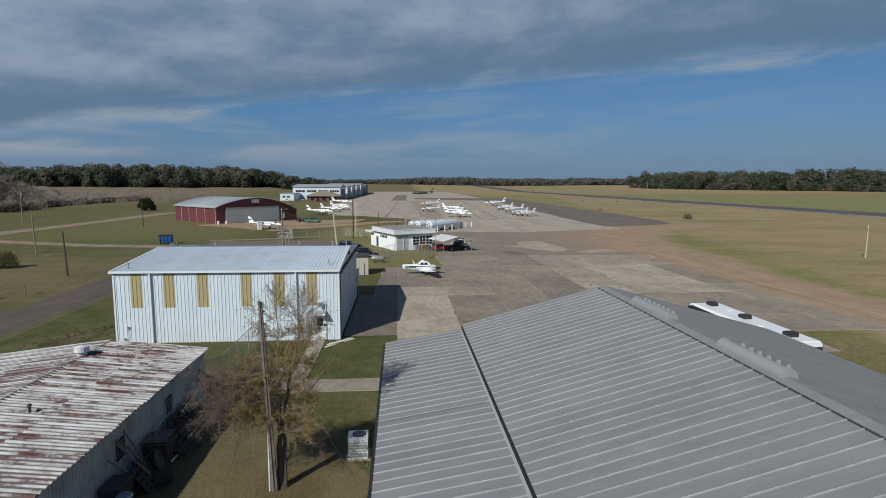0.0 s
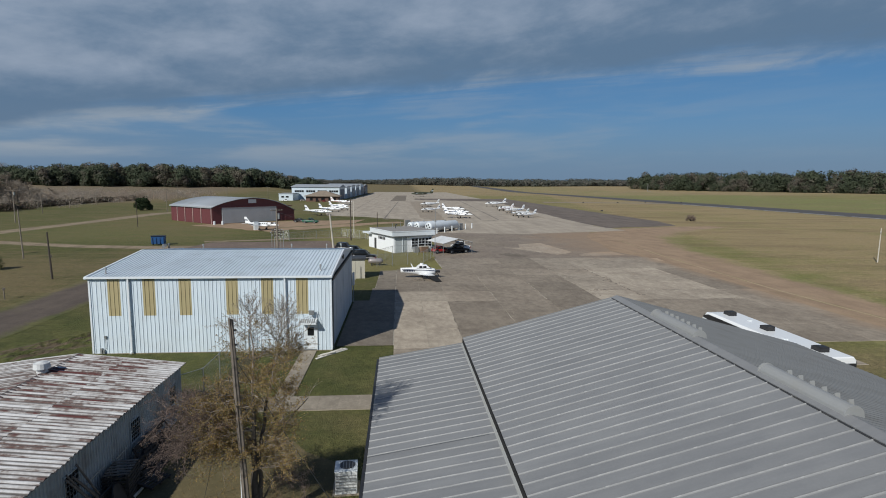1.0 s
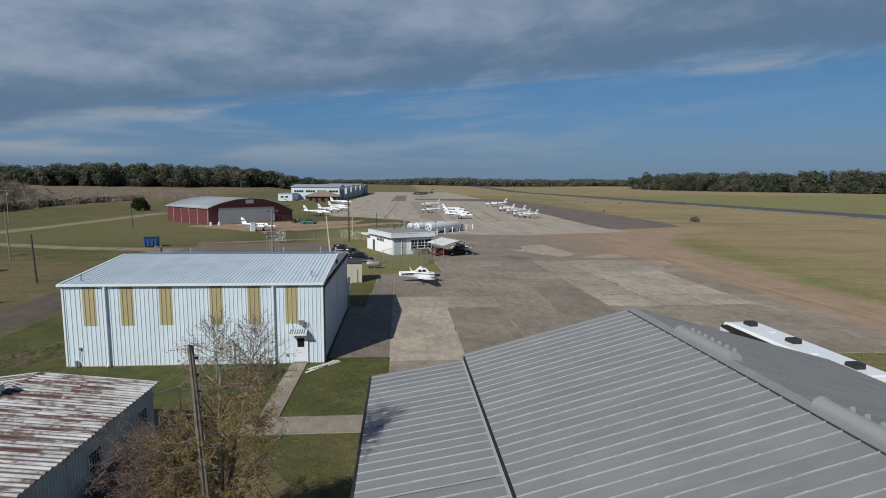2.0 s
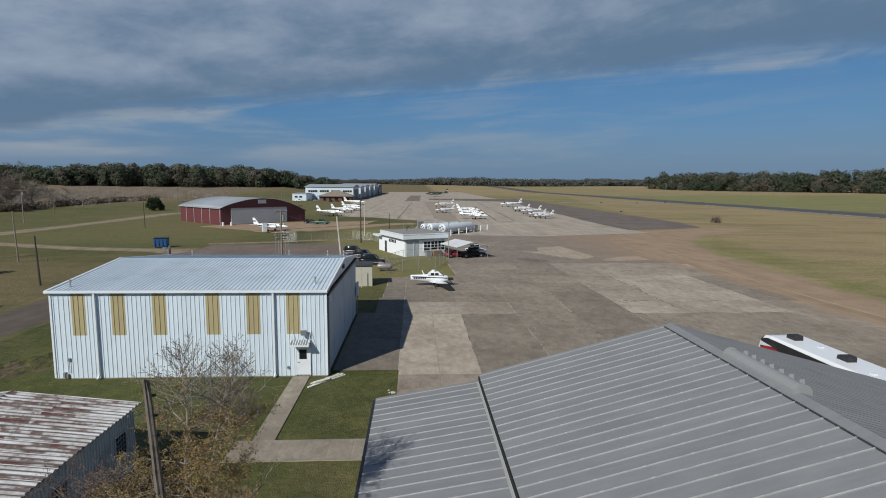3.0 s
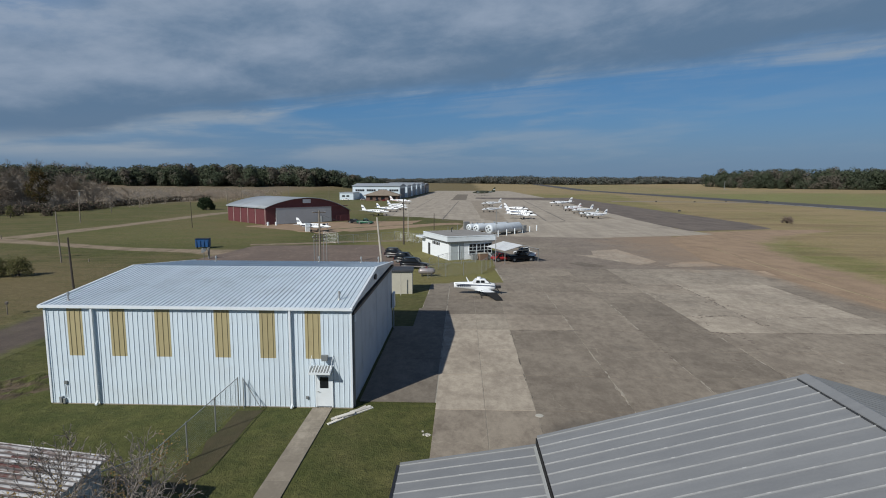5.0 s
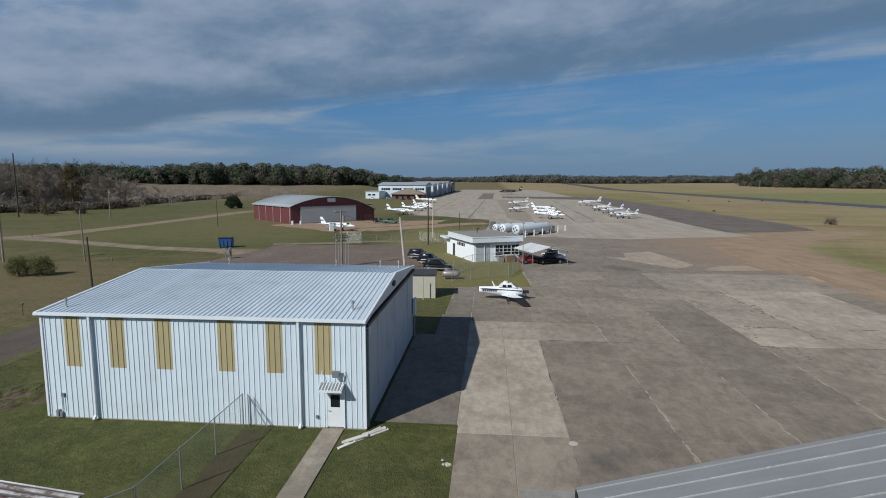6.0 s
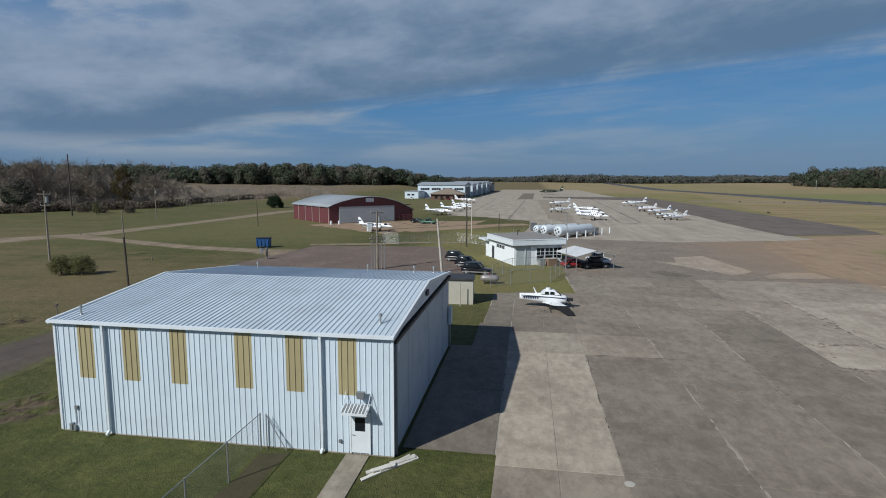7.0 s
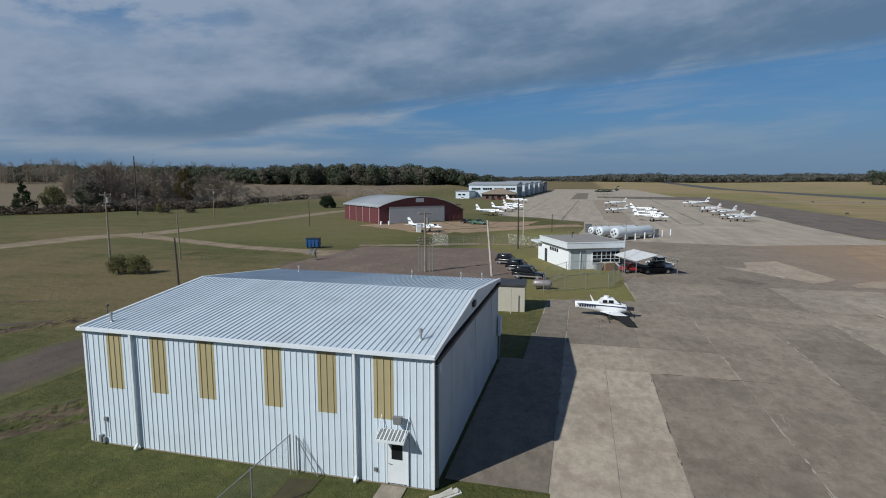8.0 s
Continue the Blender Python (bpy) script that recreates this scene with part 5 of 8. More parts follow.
# ---- small terminal building with carport and fuel tanks ----
def make_terminal():
    # local x runs along the front, y along the long side wall
    t = thing("terminal_building", "small white flat-roofed terminal with wide fascia and windows", "building", turned(4.35, 63.7, 25.0))
    part("wall", box(bmesh.new(), 0, 8.6, 0, 13.2, -0.05, 3.3), paint("white_masonry", (0.77, 0.79, 0.81), (0.52, 0.51, 0.49), 0.15, 0.7), t)
    bm = bmesh.new()
    box(bm, -0.55, 9.2, -0.6, 11.2, 3.32, 4.25)
    roof = part("fascia", bm, white_trim, t, "deep white roof fascia")
    part("roof", box(bmesh.new(), -0.35, 9.0, -0.4, 11.0, 4.2, 4.30), tar_roof, t, "grey felt flat roof")
    part("canopy", box(bmesh.new(), -0.9, 3.6, 11.2, 14.6, 2.95, 3.25), white_trim, t, "low white side canopy")
    for k in range(5):
        y = 4.2 + 0.75 * k
        part("window", box(bmesh.new(), -0.05, 0.05, y, y + 0.5, 2.2, 2.75), glass_mat, t, "small high window")
    part("door", box(bmesh.new(), -0.06, 0.05, 8.9, 9.9, 0.0, 2.2), dark_trim, t, "dark side door")
    for k in range(3):
        x = 4.0 + 1.55 * k
        w = part("window", box(bmesh.new(), x, x + 1.4, -0.07, 0.05, 1.0, 2.7), glass_mat, t, "dark front window in white frame")
        bm = bmesh.new()
        box(bm, x - 0.08, x, -0.10, 0.02, 0.92, 2.78), box(bm, x + 1.4, x + 1.48, -0.10, 0.02, 0.92, 2.78), box(bm, x, x + 1.4, -0.10, 0.02, 1.50, 1.58)
        box(bm, x, x + 1.4, -0.095, -0.02, 2.08, 2.14), box(bm, x + 0.67, x + 0.73, -0.095, -0.02, 1.58, 2.70)
        part("window_frame", bm, white_trim, w)
        part("window_sill", box(bmesh.new(), x - 0.1, x + 1.5, -0.2, -0.02, 0.86, 0.94), white_trim, w)
    # grey box added below the overhang as its band of shade
    part("soffit_band", box(bmesh.new(), -0.30, 8.95, -0.35, 10.95, 3.06, 3.34), galv_mat, t, "grey recessed band put in for the shade under the fascia")
    part("fascia_trim", box(bmesh.new(), -0.60, 9.25, -0.65, 11.25, 4.14, 4.28), white_trim, roof, "white metal edge of the roof")
    part("downpipe", tube(bmesh.new(), (1.9, -0.12, 0.0), (1.9, -0.12, 3.3), 0.06, 0.06, 8), white_trim, t, "white downpipe")
    part("wall_panel", box(bmesh.new(), 0.35, 2.9, -0.05, 0.02, 0.0, 3.05), old_siding, t, "grey panelled front wall")
    bm = bmesh.new()
    tube(bm, (3.6, 7.0, 4.3), (3.6, 7.0, 5.0), 0.08), tube(bm, (3.6, 7.0, 5.0), (3.75, 6.6, 5.15), 0.1)
    part("roof_pipe", bm, dark_trim, t, "dark bent roof pipe")
    for x, y in ((2.0, 5.0), (5.5, 8.5)):
        part("roof_mast", tube(bmesh.new(), (x, y, 4.25), (x, y, 5.6), 0.035), galv_mat, t)
    m = t.matrix_basis
    ac = thing("condenser_unit", "grey air-conditioning condenser beside the terminal wall", "air conditioner", m @ pose(4.4, -1.2, 0))
    part("casing", box(bmesh.new(), -0.45, 0.45, -0.4, 0.4, -0.04, 0.9), galv_mat, ac)
    part("fan_grille", tube(bmesh.new(), (0, 0, 0.9), (0, 0, 0.95), 0.34, 0.34, 16), dark_trim, ac)
    crate = thing("crate", "brown wooden crate standing by the terminal windows", "crate", m @ pose(6.0, -1.5, 0))
    part("body", box(bmesh.new(), -0.8, 0.8, -0.5, 0.5, -0.04, 1.1), paint("brown_ply", (0.20, 0.13, 0.09), rough=0.8), crate)
    part("lid", box(bmesh.new(), -0.85, 0.85, -0.55, 0.55, 1.1, 1.2), board_mat, crate)
    bm = bmesh.new()
    prism(bm, [(-1.0, -0.04), (0.7, -0.04), (-0.9, 1.5)], "y", -0.05, 0.05)
    single("stair_panel", bm, white_trim, "white leaning triangular panel beside the crate", "panel", m @ pose(7.9, -1.3, 0))


def make_carport():
    c = thing("carport", "white metal-roofed carport on thin steel posts", "carport", turned(15.6, 63.9, 25.0))
    bm = bmesh.new()
    for s in (-1, 1):
        prism(bm, [(0, 3.05), (s * 3.4, 2.25), (s * 3.4, 2.30), (0, 3.12)] if s > 0 else [(0, 3.12), (-3.4, 2.30), (-3.4, 2.25), (0, 3.05)], "y", -3.4, 3.4)
    part("roof", bm, vent_pale, c, "white sheet-metal carport roof")
    for x in (-3.3, 3.3):
        for y in (-3.2, 0.0, 3.2):
            part("post", box(bmesh.new(), x - 0.05, x + 0.05, y - 0.05, y + 0.05, -0.04, 2.28), galv_mat, c)
    for y in (-3.35, 0, 3.35):
        bm = bmesh.new()
        tube(bm, (-3.3, y, 2.24), (0, y, 3.04), 0.035), tube(bm, (3.3, y, 2.24), (0, y, 3.04), 0.035), tube(bm, (-3.3, y, 2.24), (3.3, y, 2.24), 0.03)
        part("truss", bm, galv_mat, c)


def make_tank(x, y, length, radius, label):
    t = thing("fuel_tank", label, "fuel tank", turned(x, y, 47.0), "fuel tanks")
    rings = []
    for px, f in ((0.0, 0.80), (0.18, 0.95), (0.45, 1.0), (length - 0.45, 1.0), (length - 0.18, 0.95), (length, 0.80)):
        rings.append([(px, radius * f * math.cos(k * math.tau / 24), radius + 0.45 + radius * f * math.sin(k * math.tau / 24)) for k in range(24)])
    part("shell", loft(bmesh.new(), rings), tank_mat, t, "", True)
    for k in range(3):
        px = length * (0.15 + 0.35 * k)
        part("saddle", box(bmesh.new(), px - 0.2, px + 0.2, -radius * 0.8, radius * 0.8, -0.04, 0.75), walk_mat, t, "concrete saddle")
    for k in range(4):
        a0 = k * math.tau / 4 + 0.3
        bm = bmesh.new()
        tube(bm, (-0.04, radius * 0.42 * math.cos(a0), radius + 0.45 + radius * 0.42 * math.sin(a0)), (0.05, radius * 0.42 * math.cos(a0), radius + 0.45 + radius * 0.42 * math.sin(a0)), radius * 0.2, radius * 0.2, 12)
        part("marking", bm, grey_trim if k % 2 else dark_trim, t, "dark round marking on the tank end")
    for px in (length * 0.25, length * 0.6):
        part("hatch", tube(bmesh.new(), (px, 0, 2 * radius + 0.40), (px, 0, 2 * radius + 0.75), 0.25, 0.25, 12), galv_mat, t)
    return t


def make_tank_yard():
    make_tank(13.5, 108.8, 13.0, 1.28, "white horizontal steel fuel tank on concrete saddles")
    make_tank(10.3, 113.6, 13.0, 1.12, "white horizontal steel fuel tank behind its twin")
    make_tank(8.4, 118.0, 6.0, 0.95, "shorter white fuel tank with rounded ends")
    bm = bmesh.new()
    box(bm, -0.8, 0.8, -0.5, 0.5, -0.04, 2.3), box(bm, -0.6, 0.6, -0.55, -0.45, 1.3, 2.0)
    single("fuel_pump", bm, grey_trim, "grey fuel pump cabinet standing by the tanks", "fuel pump", turned(8.0, 128.0, 20))
    bm = bmesh.new()
    box(bm, -0.7, 0.7, -0.5, 0.5, -0.04, 1.7), box(bm, -0.8, 0.8, -0.6, 0.6, 1.7, 1.8)
    single("pump_cabinet", bm, galv_mat, "grey metal cabinet at the tank end", "cabinet", turned(24.0, 121.0, 47))
    first = None
    for k in range(6):
        f = k / 5
        m = pose(15.93 + 12.29 * f, 106.6 + 18.6 * f, 0)
        if first is None:
            bm = bmesh.new()
            tube(bm, (0, 0, -0.05), (0, 0, 1.50), 0.16, 0.16, 12), tube(bm, (0, 0, 1.50), (0, 0, 1.60), 0.16, 0.08, 12)
            first = single("bollard", bm, white_trim, "white painted steel bollard guarding the fuel tanks", "bollard", m, "bollards")
        else:
            copy_thing(first, m)


# ---- poles, fences, small yard things ----
def make_pole(x, y, height, r=0.15, material=None, arms=(), label="weathered wooden utility pole", extra=None, turn=20, lean=0.0, tip=(0.0, 0.0), taper=0.32):
    p = thing("utility_pole", label, "utility pole", pose(x, y, 0, 0, lean, turn), "utility poles")
    if r > 0.12:
        grain = random.Random(int(x * 10) + int(y))
        rings = []
        for k in range(13):
            f = k / 12
            row = []
            for j in range(12):
                a0 = j * math.tau / 12
                rr = r * (1 - taper * f) * grain.uniform(0.93, 1.06) * ((0.72 if taper > 0.4 else 0.9) if j in (3, 8, 10) else 1.0)
                top = grain.uniform(-0.42 if taper > 0.4 else -0.16, 0.05) if k == 12 else 0.0
                row.append((tip[0] * f + rr * math.cos(a0), tip[1] * f + rr * math.sin(a0), -0.05 + (height + 0.05) * f + top))
            rings.append(row)
        part("shaft", loft(bmesh.new(), rings), material or wood_pole, p)
    else:
        part("shaft", tube(bmesh.new(), (0, 0, -0.05), (tip[0], tip[1], height), r, r * 0.68, 12), material or wood_pole, p)
    for z, half in arms:
        bm = bmesh.new()
        box(bm, -half, half, -0.07, 0.07, z - 0.08, z + 0.08)
        arm = part("crossarm", bm, split_pole, p)
        for k in range(3):
            px = -half + 0.1 + (2 * half - 0.2) * k / 2
            bm = bmesh.new()
            tube(bm, (px, 0, z + 0.06), (px, 0, z + 0.2), 0.05, 0.03, 8)
            part("insulator", bm, white_trim, arm)
    if extra == "can":
        bm = bmesh.new()
        tube(bm, (0.38, 0, height - 1.9), (0.38, 0, height - 0.9), 0.24, 0.24, 12)
        part("transformer", bm, galv_mat, p, "grey can transformer")
    if extra == "lamp":
        bm = bmesh.new()
        tube(bm, (0, 0, height - 0.3), (1.0, 0, height), 0.03), box(bm, 0.9, 1.5, -0.12, 0.12, height - 0.06, height + 0.08)
        part("lamp_arm", bm, galv_mat, p, "street lamp on a bracket")
    if extra == "guys":
        for k, (gx, gy) in enumerate(((-2.6, 2.6), (3.4, 1.0))):
            bm = bmesh.new()
            tube(bm, (-0.2, -0.35, height - 1.6), (gx, gy, 0.0), 0.012, 0.012, 5)
            part("guy_wire", bm, dark_trim, p, "dark steel guy wire")
        for k in range(5):
            bm = bmesh.new()
            tube(bm, (-0.2, -0.62 + 0.045 * k, height - 0.5 - 0.55 * k), (0.0, -0.58 + 0.045 * k, height - 0.48 - 0.55 * k), 0.05, 0.035, 6)
            part("bracket", bm, dark_trim, p)
        bm = bmesh.new()
        tube(bm, (-0.20, -0.08, 0), (-0.19, -0.08, 2.9), 0.035, 0.035, 8)
        part("conduit", bm, white_trim, p, "white plastic conduit")
    return p


def make_wire(a0, b0, sag, label="thin dark overhead wire between poles"):
    bm = bmesh.new()
    pts = []
    for k in range(13):
        f = k / 12
        p = Vector(a0).lerp(Vector(b0), f)
        p.z -= sag * 4 * f * (1 - f)
        pts.append(p)
    for p, q in zip(pts, pts[1:]):
        tube(bm, p, q, 0.018, 0.018, 4)
    single("overhead_wire", bm, dark_trim, label, "wire", group="overhead wires")


def make_poles():
    make_pole(-0.24, -23.72, 8.8, 0.155, split_pole, (), "old split wooden utility pole wrapped in tree branches", "guys", 0, 0.0, (-0.16, -0.72), 0.46)
    make_pole(-6.3, 55.2, 8.1, 0.19, board_mat, (), "pale bleached leaning wooden pole at the parking lot", None, 40, 0.0, (-0.62, 0.40))
    make_pole(-16.7, 56.2, 9.1, 0.19, wood_pole, ((8.8, 1.1), (5.1, 1.0), (4.7, 1.3), (4.2, 0.9)), "grey utility pole with crossarms and equipment rack", "can", 32)
    for dx in (-0.95, -0.5, 0.55, 1.0):
        make_pole(-16.7 + dx, 56.4 + 0.3 * dx, 5.0, 0.07, galv_mat, (), "thin grey support post of an equipment rack", None, 0)
    make_pole(-6.3, 88.2, 10.1, 0.17, dark_pole, (), "dark creosoted wooden pole beside the fence")
    make_pole(-6.9, 104.0, 9.0, 0.10, board_mat, (), "slim pale flagpole-like post near the fence")
    make_pole(-74.3, 55.1, 11.8, 0.17, wood_pole, ((11.3, 1.1), (9.4, 0.8)), "tall wooden utility pole with transformer and crossarms", "can", 10)
    make_pole(-43.4, 35.5, 6.6, 0.14, dark_pole, (), "short dark wooden pole standing in the grass", None, 0, -2)
    make_pole(-61.4, 57.2, 8.7, 0.13, wood_pole, (), "bare leaning wooden pole with iron steps", None, 0, -2)
    make_pole(-167.7, 159.2, 23.5, 0.28, dark_pole, (), "very tall dark wooden mast in the grass")
    make_pole(-122.5, 146.9, 11.0, 0.16, wood_pole, ((10.7, 2.2),), "wooden utility pole with one long crossarm", "can", 5)
    make_pole(-74.8, 128.7, 7.8, 0.11, dark_pole, (), "thin dark pole in the grass field", None, 0, -1)
    make_pole(-101.9, 215.8, 11.0, 0.14, wood_pole, ((10.6, 1.0),), "distant wooden utility pole with crossarm")
    make_pole(-1.5, 126.0, 4.9, 0.12, dark_pole, (), "short dark post at the ramp edge")
    make_pole(12.5, 61.6, 9.0, 0.07, galv_mat, (), "slim grey steel flagpole in front of the carport")
    make_pole(93.1, 47.8, 6.3, 0.11, board_mat, ((5.4, 0.35),), "pale weathered post out on the airfield", None, 30, 2)
    make_pole(-150.0, 205.0, 10.5, 0.14, wood_pole, ((10.2, 0.9),), "distant wooden utility pole with crossarm")
    make_pole(-130.0, 300.0, 11.0, 0.15, wood_pole, ((10.6, 1.0),), "distant wooden utility pole with crossarm")
    make_pole(-110.0, 330.0, 11.0, 0.15, wood_pole, ((10.6, 1.0),), "distant wooden utility pole with crossarm")
    make_pole(-95.0, 380.0, 11.0, 0.15, wood_pole, ((10.6, 1.0),), "distant wooden utility pole with crossarm")
    make_wire((-6.6, 55.2, 7.3), (-16.7, 56.2, 8.6), 0.8)
    make_wire((-6.6, 55.2, 7.3), (-6.5, 88.2, 8.8), 0.5)
    make_wire((-74.3, 55.1, 11.3), (-122.5, 146.9, 10.7), 1.2)


def chain_link(name, line, high, step, label, mesh_step=0.11, wire=0.0018):
    """A wire-mesh fence: posts, top rail, woven wire."""
    f = thing(name, label, "fence")
    for (x0, y0), (x1, y1) in zip(line, line[1:]):
        run = math.hypot(x1 - x0, y1 - y0)
        ex, ey = (x1 - x0) / run, (y1 - y0) / run
        n = max(1, round(run / step))
        for k in range(n + 1 if (x1, y1) == line[-1] else n):
            px, py = x0 + ex * run * k / n, y0 + ey * run * k / n
            part("post", tube(bmesh.new(), (px, py, -0.05), (px, py, high + 0.05), 0.038, 0.038, 8), galv_mat, f)
        part("top_rail", tube(bmesh.new(), (x0, y0, high), (x1, y1, high), 0.024, 0.024, 6), galv_mat, f)
        verts, faces = [], []
        u = -high
        while u < run:
            for s in (1, -1):
                a0, b0 = (u, 0.03) if s > 0 else (u, high), (u + high, high) if s > 0 else (u + high, 0.03)
                c0, c1 = max(0.0, a0[0]), min(run, b0[0])
                if c1 - c0 > 0.05:
                    za = a0[1] + (b0[1] - a0[1]) * (c0 - a0[0]) / (b0[0] - a0[0])
                    zb = a0[1] + (b0[1] - a0[1]) * (c1 - a0[0]) / (b0[0] - a0[0])
                    i = len(verts)
                    for q, z in ((c0, za), (c1, zb)):
                        x, y = x0 + ex * q, y0 + ey * q
                        verts += [(x, y, z + wire * 1.4), (x - ey * wire, y + ex * wire, z - wire), (x + ey * wire, y - ex * wire, z - wire)]
                    faces += [(i, i + 1, i + 4, i + 3), (i + 1, i + 2, i + 5, i + 4), (i + 2, i, i + 3, i + 5)]
            u += mesh_step
        me = bpy.data.meshes.new("wire_mesh")
        me.from_pydata(verts, [], faces)
        me.materials.append(galv_mat)
        ob = new("wire_mesh", me)
        ob.parent = f
        tagged(ob, "woven galvanised wire mesh")
    return f


def make_fences():
    chain_link("chain_link_fence", [(-6.85, -0.35), (-6.85, -9.6), (-8.9, -12.2)], 1.9, 3.1, "galvanised chain-link fence running out from the hangar wall")
    brace = thing("fence_brace", "grey pipe brace and wire panel against the hangar wall", "fence")
    part("rail", tube(bmesh.new(), (-6.55, -0.30, 1.85), (-5.5, -0.30, 0.0), 0.022, 0.022, 6), galv_mat, brace)
    part("post", tube(bmesh.new(), (-6.55, -0.30, -0.05), (-6.55, -0.30, 1.9), 0.03, 0.03, 8), galv_mat, brace)
    chain_link("chain_link_fence", [(1.8, 45.2), (6.9, 48.0), (9.7, 49.6), (12.0, 58.0)], 2.0, 3.0, "chain-link fence round the terminal lawn", 0.20, 0.0028)
    chain_link("chain_link_fence", [(1.6, 51.5), (4.2, 58.0), (9.0, 60.5)], 2.0, 3.0, "chain-link fence close to the terminal wall", 0.20, 0.0028)
    chain_link("chain_link_fence", [(-9.5, 97.0), (-4.5, 92.5), (0.0, 88.0)], 2.1, 2.4, "chain-link fence beside the terminal", 0.22, 0.0035)
    chain_link("chain_link_gate", [(-25.4, 92.0), (-21.2, 88.6)], 2.4, 4.5, "wire gate at the edge of the parking lot", 0.2, 0.005)
    chain_link("chain_link_fence", [(-21.0, 88.4), (-9.5, 97.0)], 1.9, 3.5, "low wire fence along the parking lot", 0.3, 0.004)


def make_yard():
    # beige shed behind the hangar
    s = thing("garden_shed", "small beige shed with flat dark roof behind the hangar", "shed", turned(-1.0, 34.3, 4))
    part("wall", box(bmesh.new(), -1.4, 1.55, 0, 3.0, -0.05, 2.75), beige_mat, s)
    part("roof", box(bmesh.new(), -1.55, 1.7, -0.2, 3.2, 2.75, 2.92), dark_trim, s, "flat dark roof")
    post = tube(bmesh.new(), (0.15, -0.9, -0.05), (0.15, -0.9, 2.6), 0.06, 0.05, 8)
    single("wooden_post", post, board_mat, "leaning weathered wooden post by the beige shed", "post", turned(-1.0, 34.3, 4))
    # air conditioner at the rear corner of the hangar
    ac = thing("wall_unit", "white equipment box on a post at the hangar rear corner", "equipment", pose(0.9, 20.7, 0))
    part("panel", box(bmesh.new(), -0.74, -0.54, -2.7, -1.8, 2.0, 3.4), white_trim, ac, "white wall box")
    part("post", box(bmesh.new(), -0.70, -0.60, -2.3, -2.2, -0.03, 2.1), galv_mat, ac)
    # silver propane tank
    p = thing("propane_tank", "silver horizontal propane tank on short legs", "propane tank", turned(1.5, 47.2, 2))
    rings = []
    for x, f in ((-1.25, 0.15), (-1.18, 0.55), (-1.0, 0.88), (-0.8, 1.0), (0.8, 1.0), (1.0, 0.88), (1.18, 0.55), (1.25, 0.15)):
        rings.append([(x, 0.48 * f * math.cos(k * math.tau / 16), 0.72 + 0.48 * f * math.sin(k * math.tau / 16)) for k in range(16)])
    part("shell", loft(bmesh.new(), rings), silver_paint, p, "", True)
    for x in (-0.7, 0.7):
        part("leg", box(bmesh.new(), x - 0.08, x + 0.08, -0.3, 0.3, -0.04, 0.4), dark_trim, p)
    part("dome", tube(bmesh.new(), (0, 0, 1.15), (0, 0, 1.4), 0.18, 0.15, 10), red_steel, p)
    # blue dumpster
    d = thing("dumpster", "blue steel dumpster with open ribs on wheels", "dumpster", turned(-47.4, 79.0, 12))
    bm = bmesh.new()
    loft(bm, [[(-1.3, -0.8, 0.25), (1.3, -0.8, 0.25), (1.3, 0.8, 0.25), (-1.3, 0.8, 0.25)], [(-1.32, -0.9, 1.75), (1.32, -0.9, 1.75), (1.32, 0.9, 1.75), (-1.32, 0.9, 1.75)], [(-1.38, -0.95, 1.85), (1.38, -0.95, 1.85), (1.38, 0.95, 2.0), (-1.38, 0.95, 2.0)]])
    part("bin", bm, blue_paint, d)
    for k in range(4):
        x = -1.1 + 0.73 * k
        part("rib", box(bmesh.new(), x - 0.06, x + 0.06, -0.98, -0.80, 0.35, 1.7), blue_paint, d)
    for s1 in (-1, 1):
        part("lid", box(bmesh.new(), -1.42 if s1 < 0 else 0.02, -0.02 if s1 < 0 else 1.42, -0.9, 0.92, 1.96, 2.03), black_mat, d, "black plastic lid")
        part("wheel", tube(bmesh.new(), (s1 * 1.0, -0.7, 0.12), (s1 * 1.0, -0.5, 0.12), 0.16, 0.16, 10), rubber_mat, d)
    # satellite-dish shaped float on a stand, dark fittings
    bm = bmesh.new()
    tube(bm, (0, 0, -0.05), (0, 0, 1.6), 0.06, 0.05, 8), tube(bm, (0, 0, 1.5), (-0.15, -0.3, 1.85), 0.55, 0.15, 14), tube(bm, (0.7, 0.4, -0.05), (0.7, 0.4, 2.0), 0.12, 0.22, 8)
    single("satellite_dish", bm, grey_trim, "grey satellite dish on a short post near the drive", "satellite dish", turned(-39.5, 63.0, 0))
    # white box and drum near the parked twin
    bm = bmesh.new()
    box(bm, -0.6, 0.6, -0.5, 0.5, -0.04, 2.2), box(bm, -0.7, 0.7, -0.6, 0.6, 2.2, 2.35)
    single("white_cabinet", bm, white_trim, "white upright utility cabinet standing on the dirt", "cabinet", turned(-36.6, 118.3, 30))
    # boards by the hangar corner
    rng = random.Random(3)
    for k, (x, y, long, turn, z) in enumerate(((-0.22, -1.42, 2.3, 52, 0.0), (0.05, -1.15, 2.7, 50, 0.0), (0.28, -0.85, 2.9, 47, 0.0), (0.42, -0.50, 2.2, 53, 0.0), (0.02, -0.92, 2.5, 44, 0.052), (0.30, -0.62, 2.1, 57, 0.052), (0.62, -0.30, 1.5, 40, 0.052), (-0.10, -1.22, 1.3, 38, 0.104))):
        bm = bmesh.new()
        half, wide = long / 2, rng.uniform(0.09, 0.14)
        prism(bm, [(-half, -wide), (half - rng.uniform(0, 0.15), -wide), (half, wide), (-half + rng.uniform(0, 0.12), wide)], "z", 0.0, 0.05)
        single("plank", bm, bleached, "pale weathered plank lying on the grass", "plank", pose(x, y, -0.04 + z, rng.uniform(-1.5, 1.5), rng.uniform(-0.6, 0.6), turn), "stack of planks")
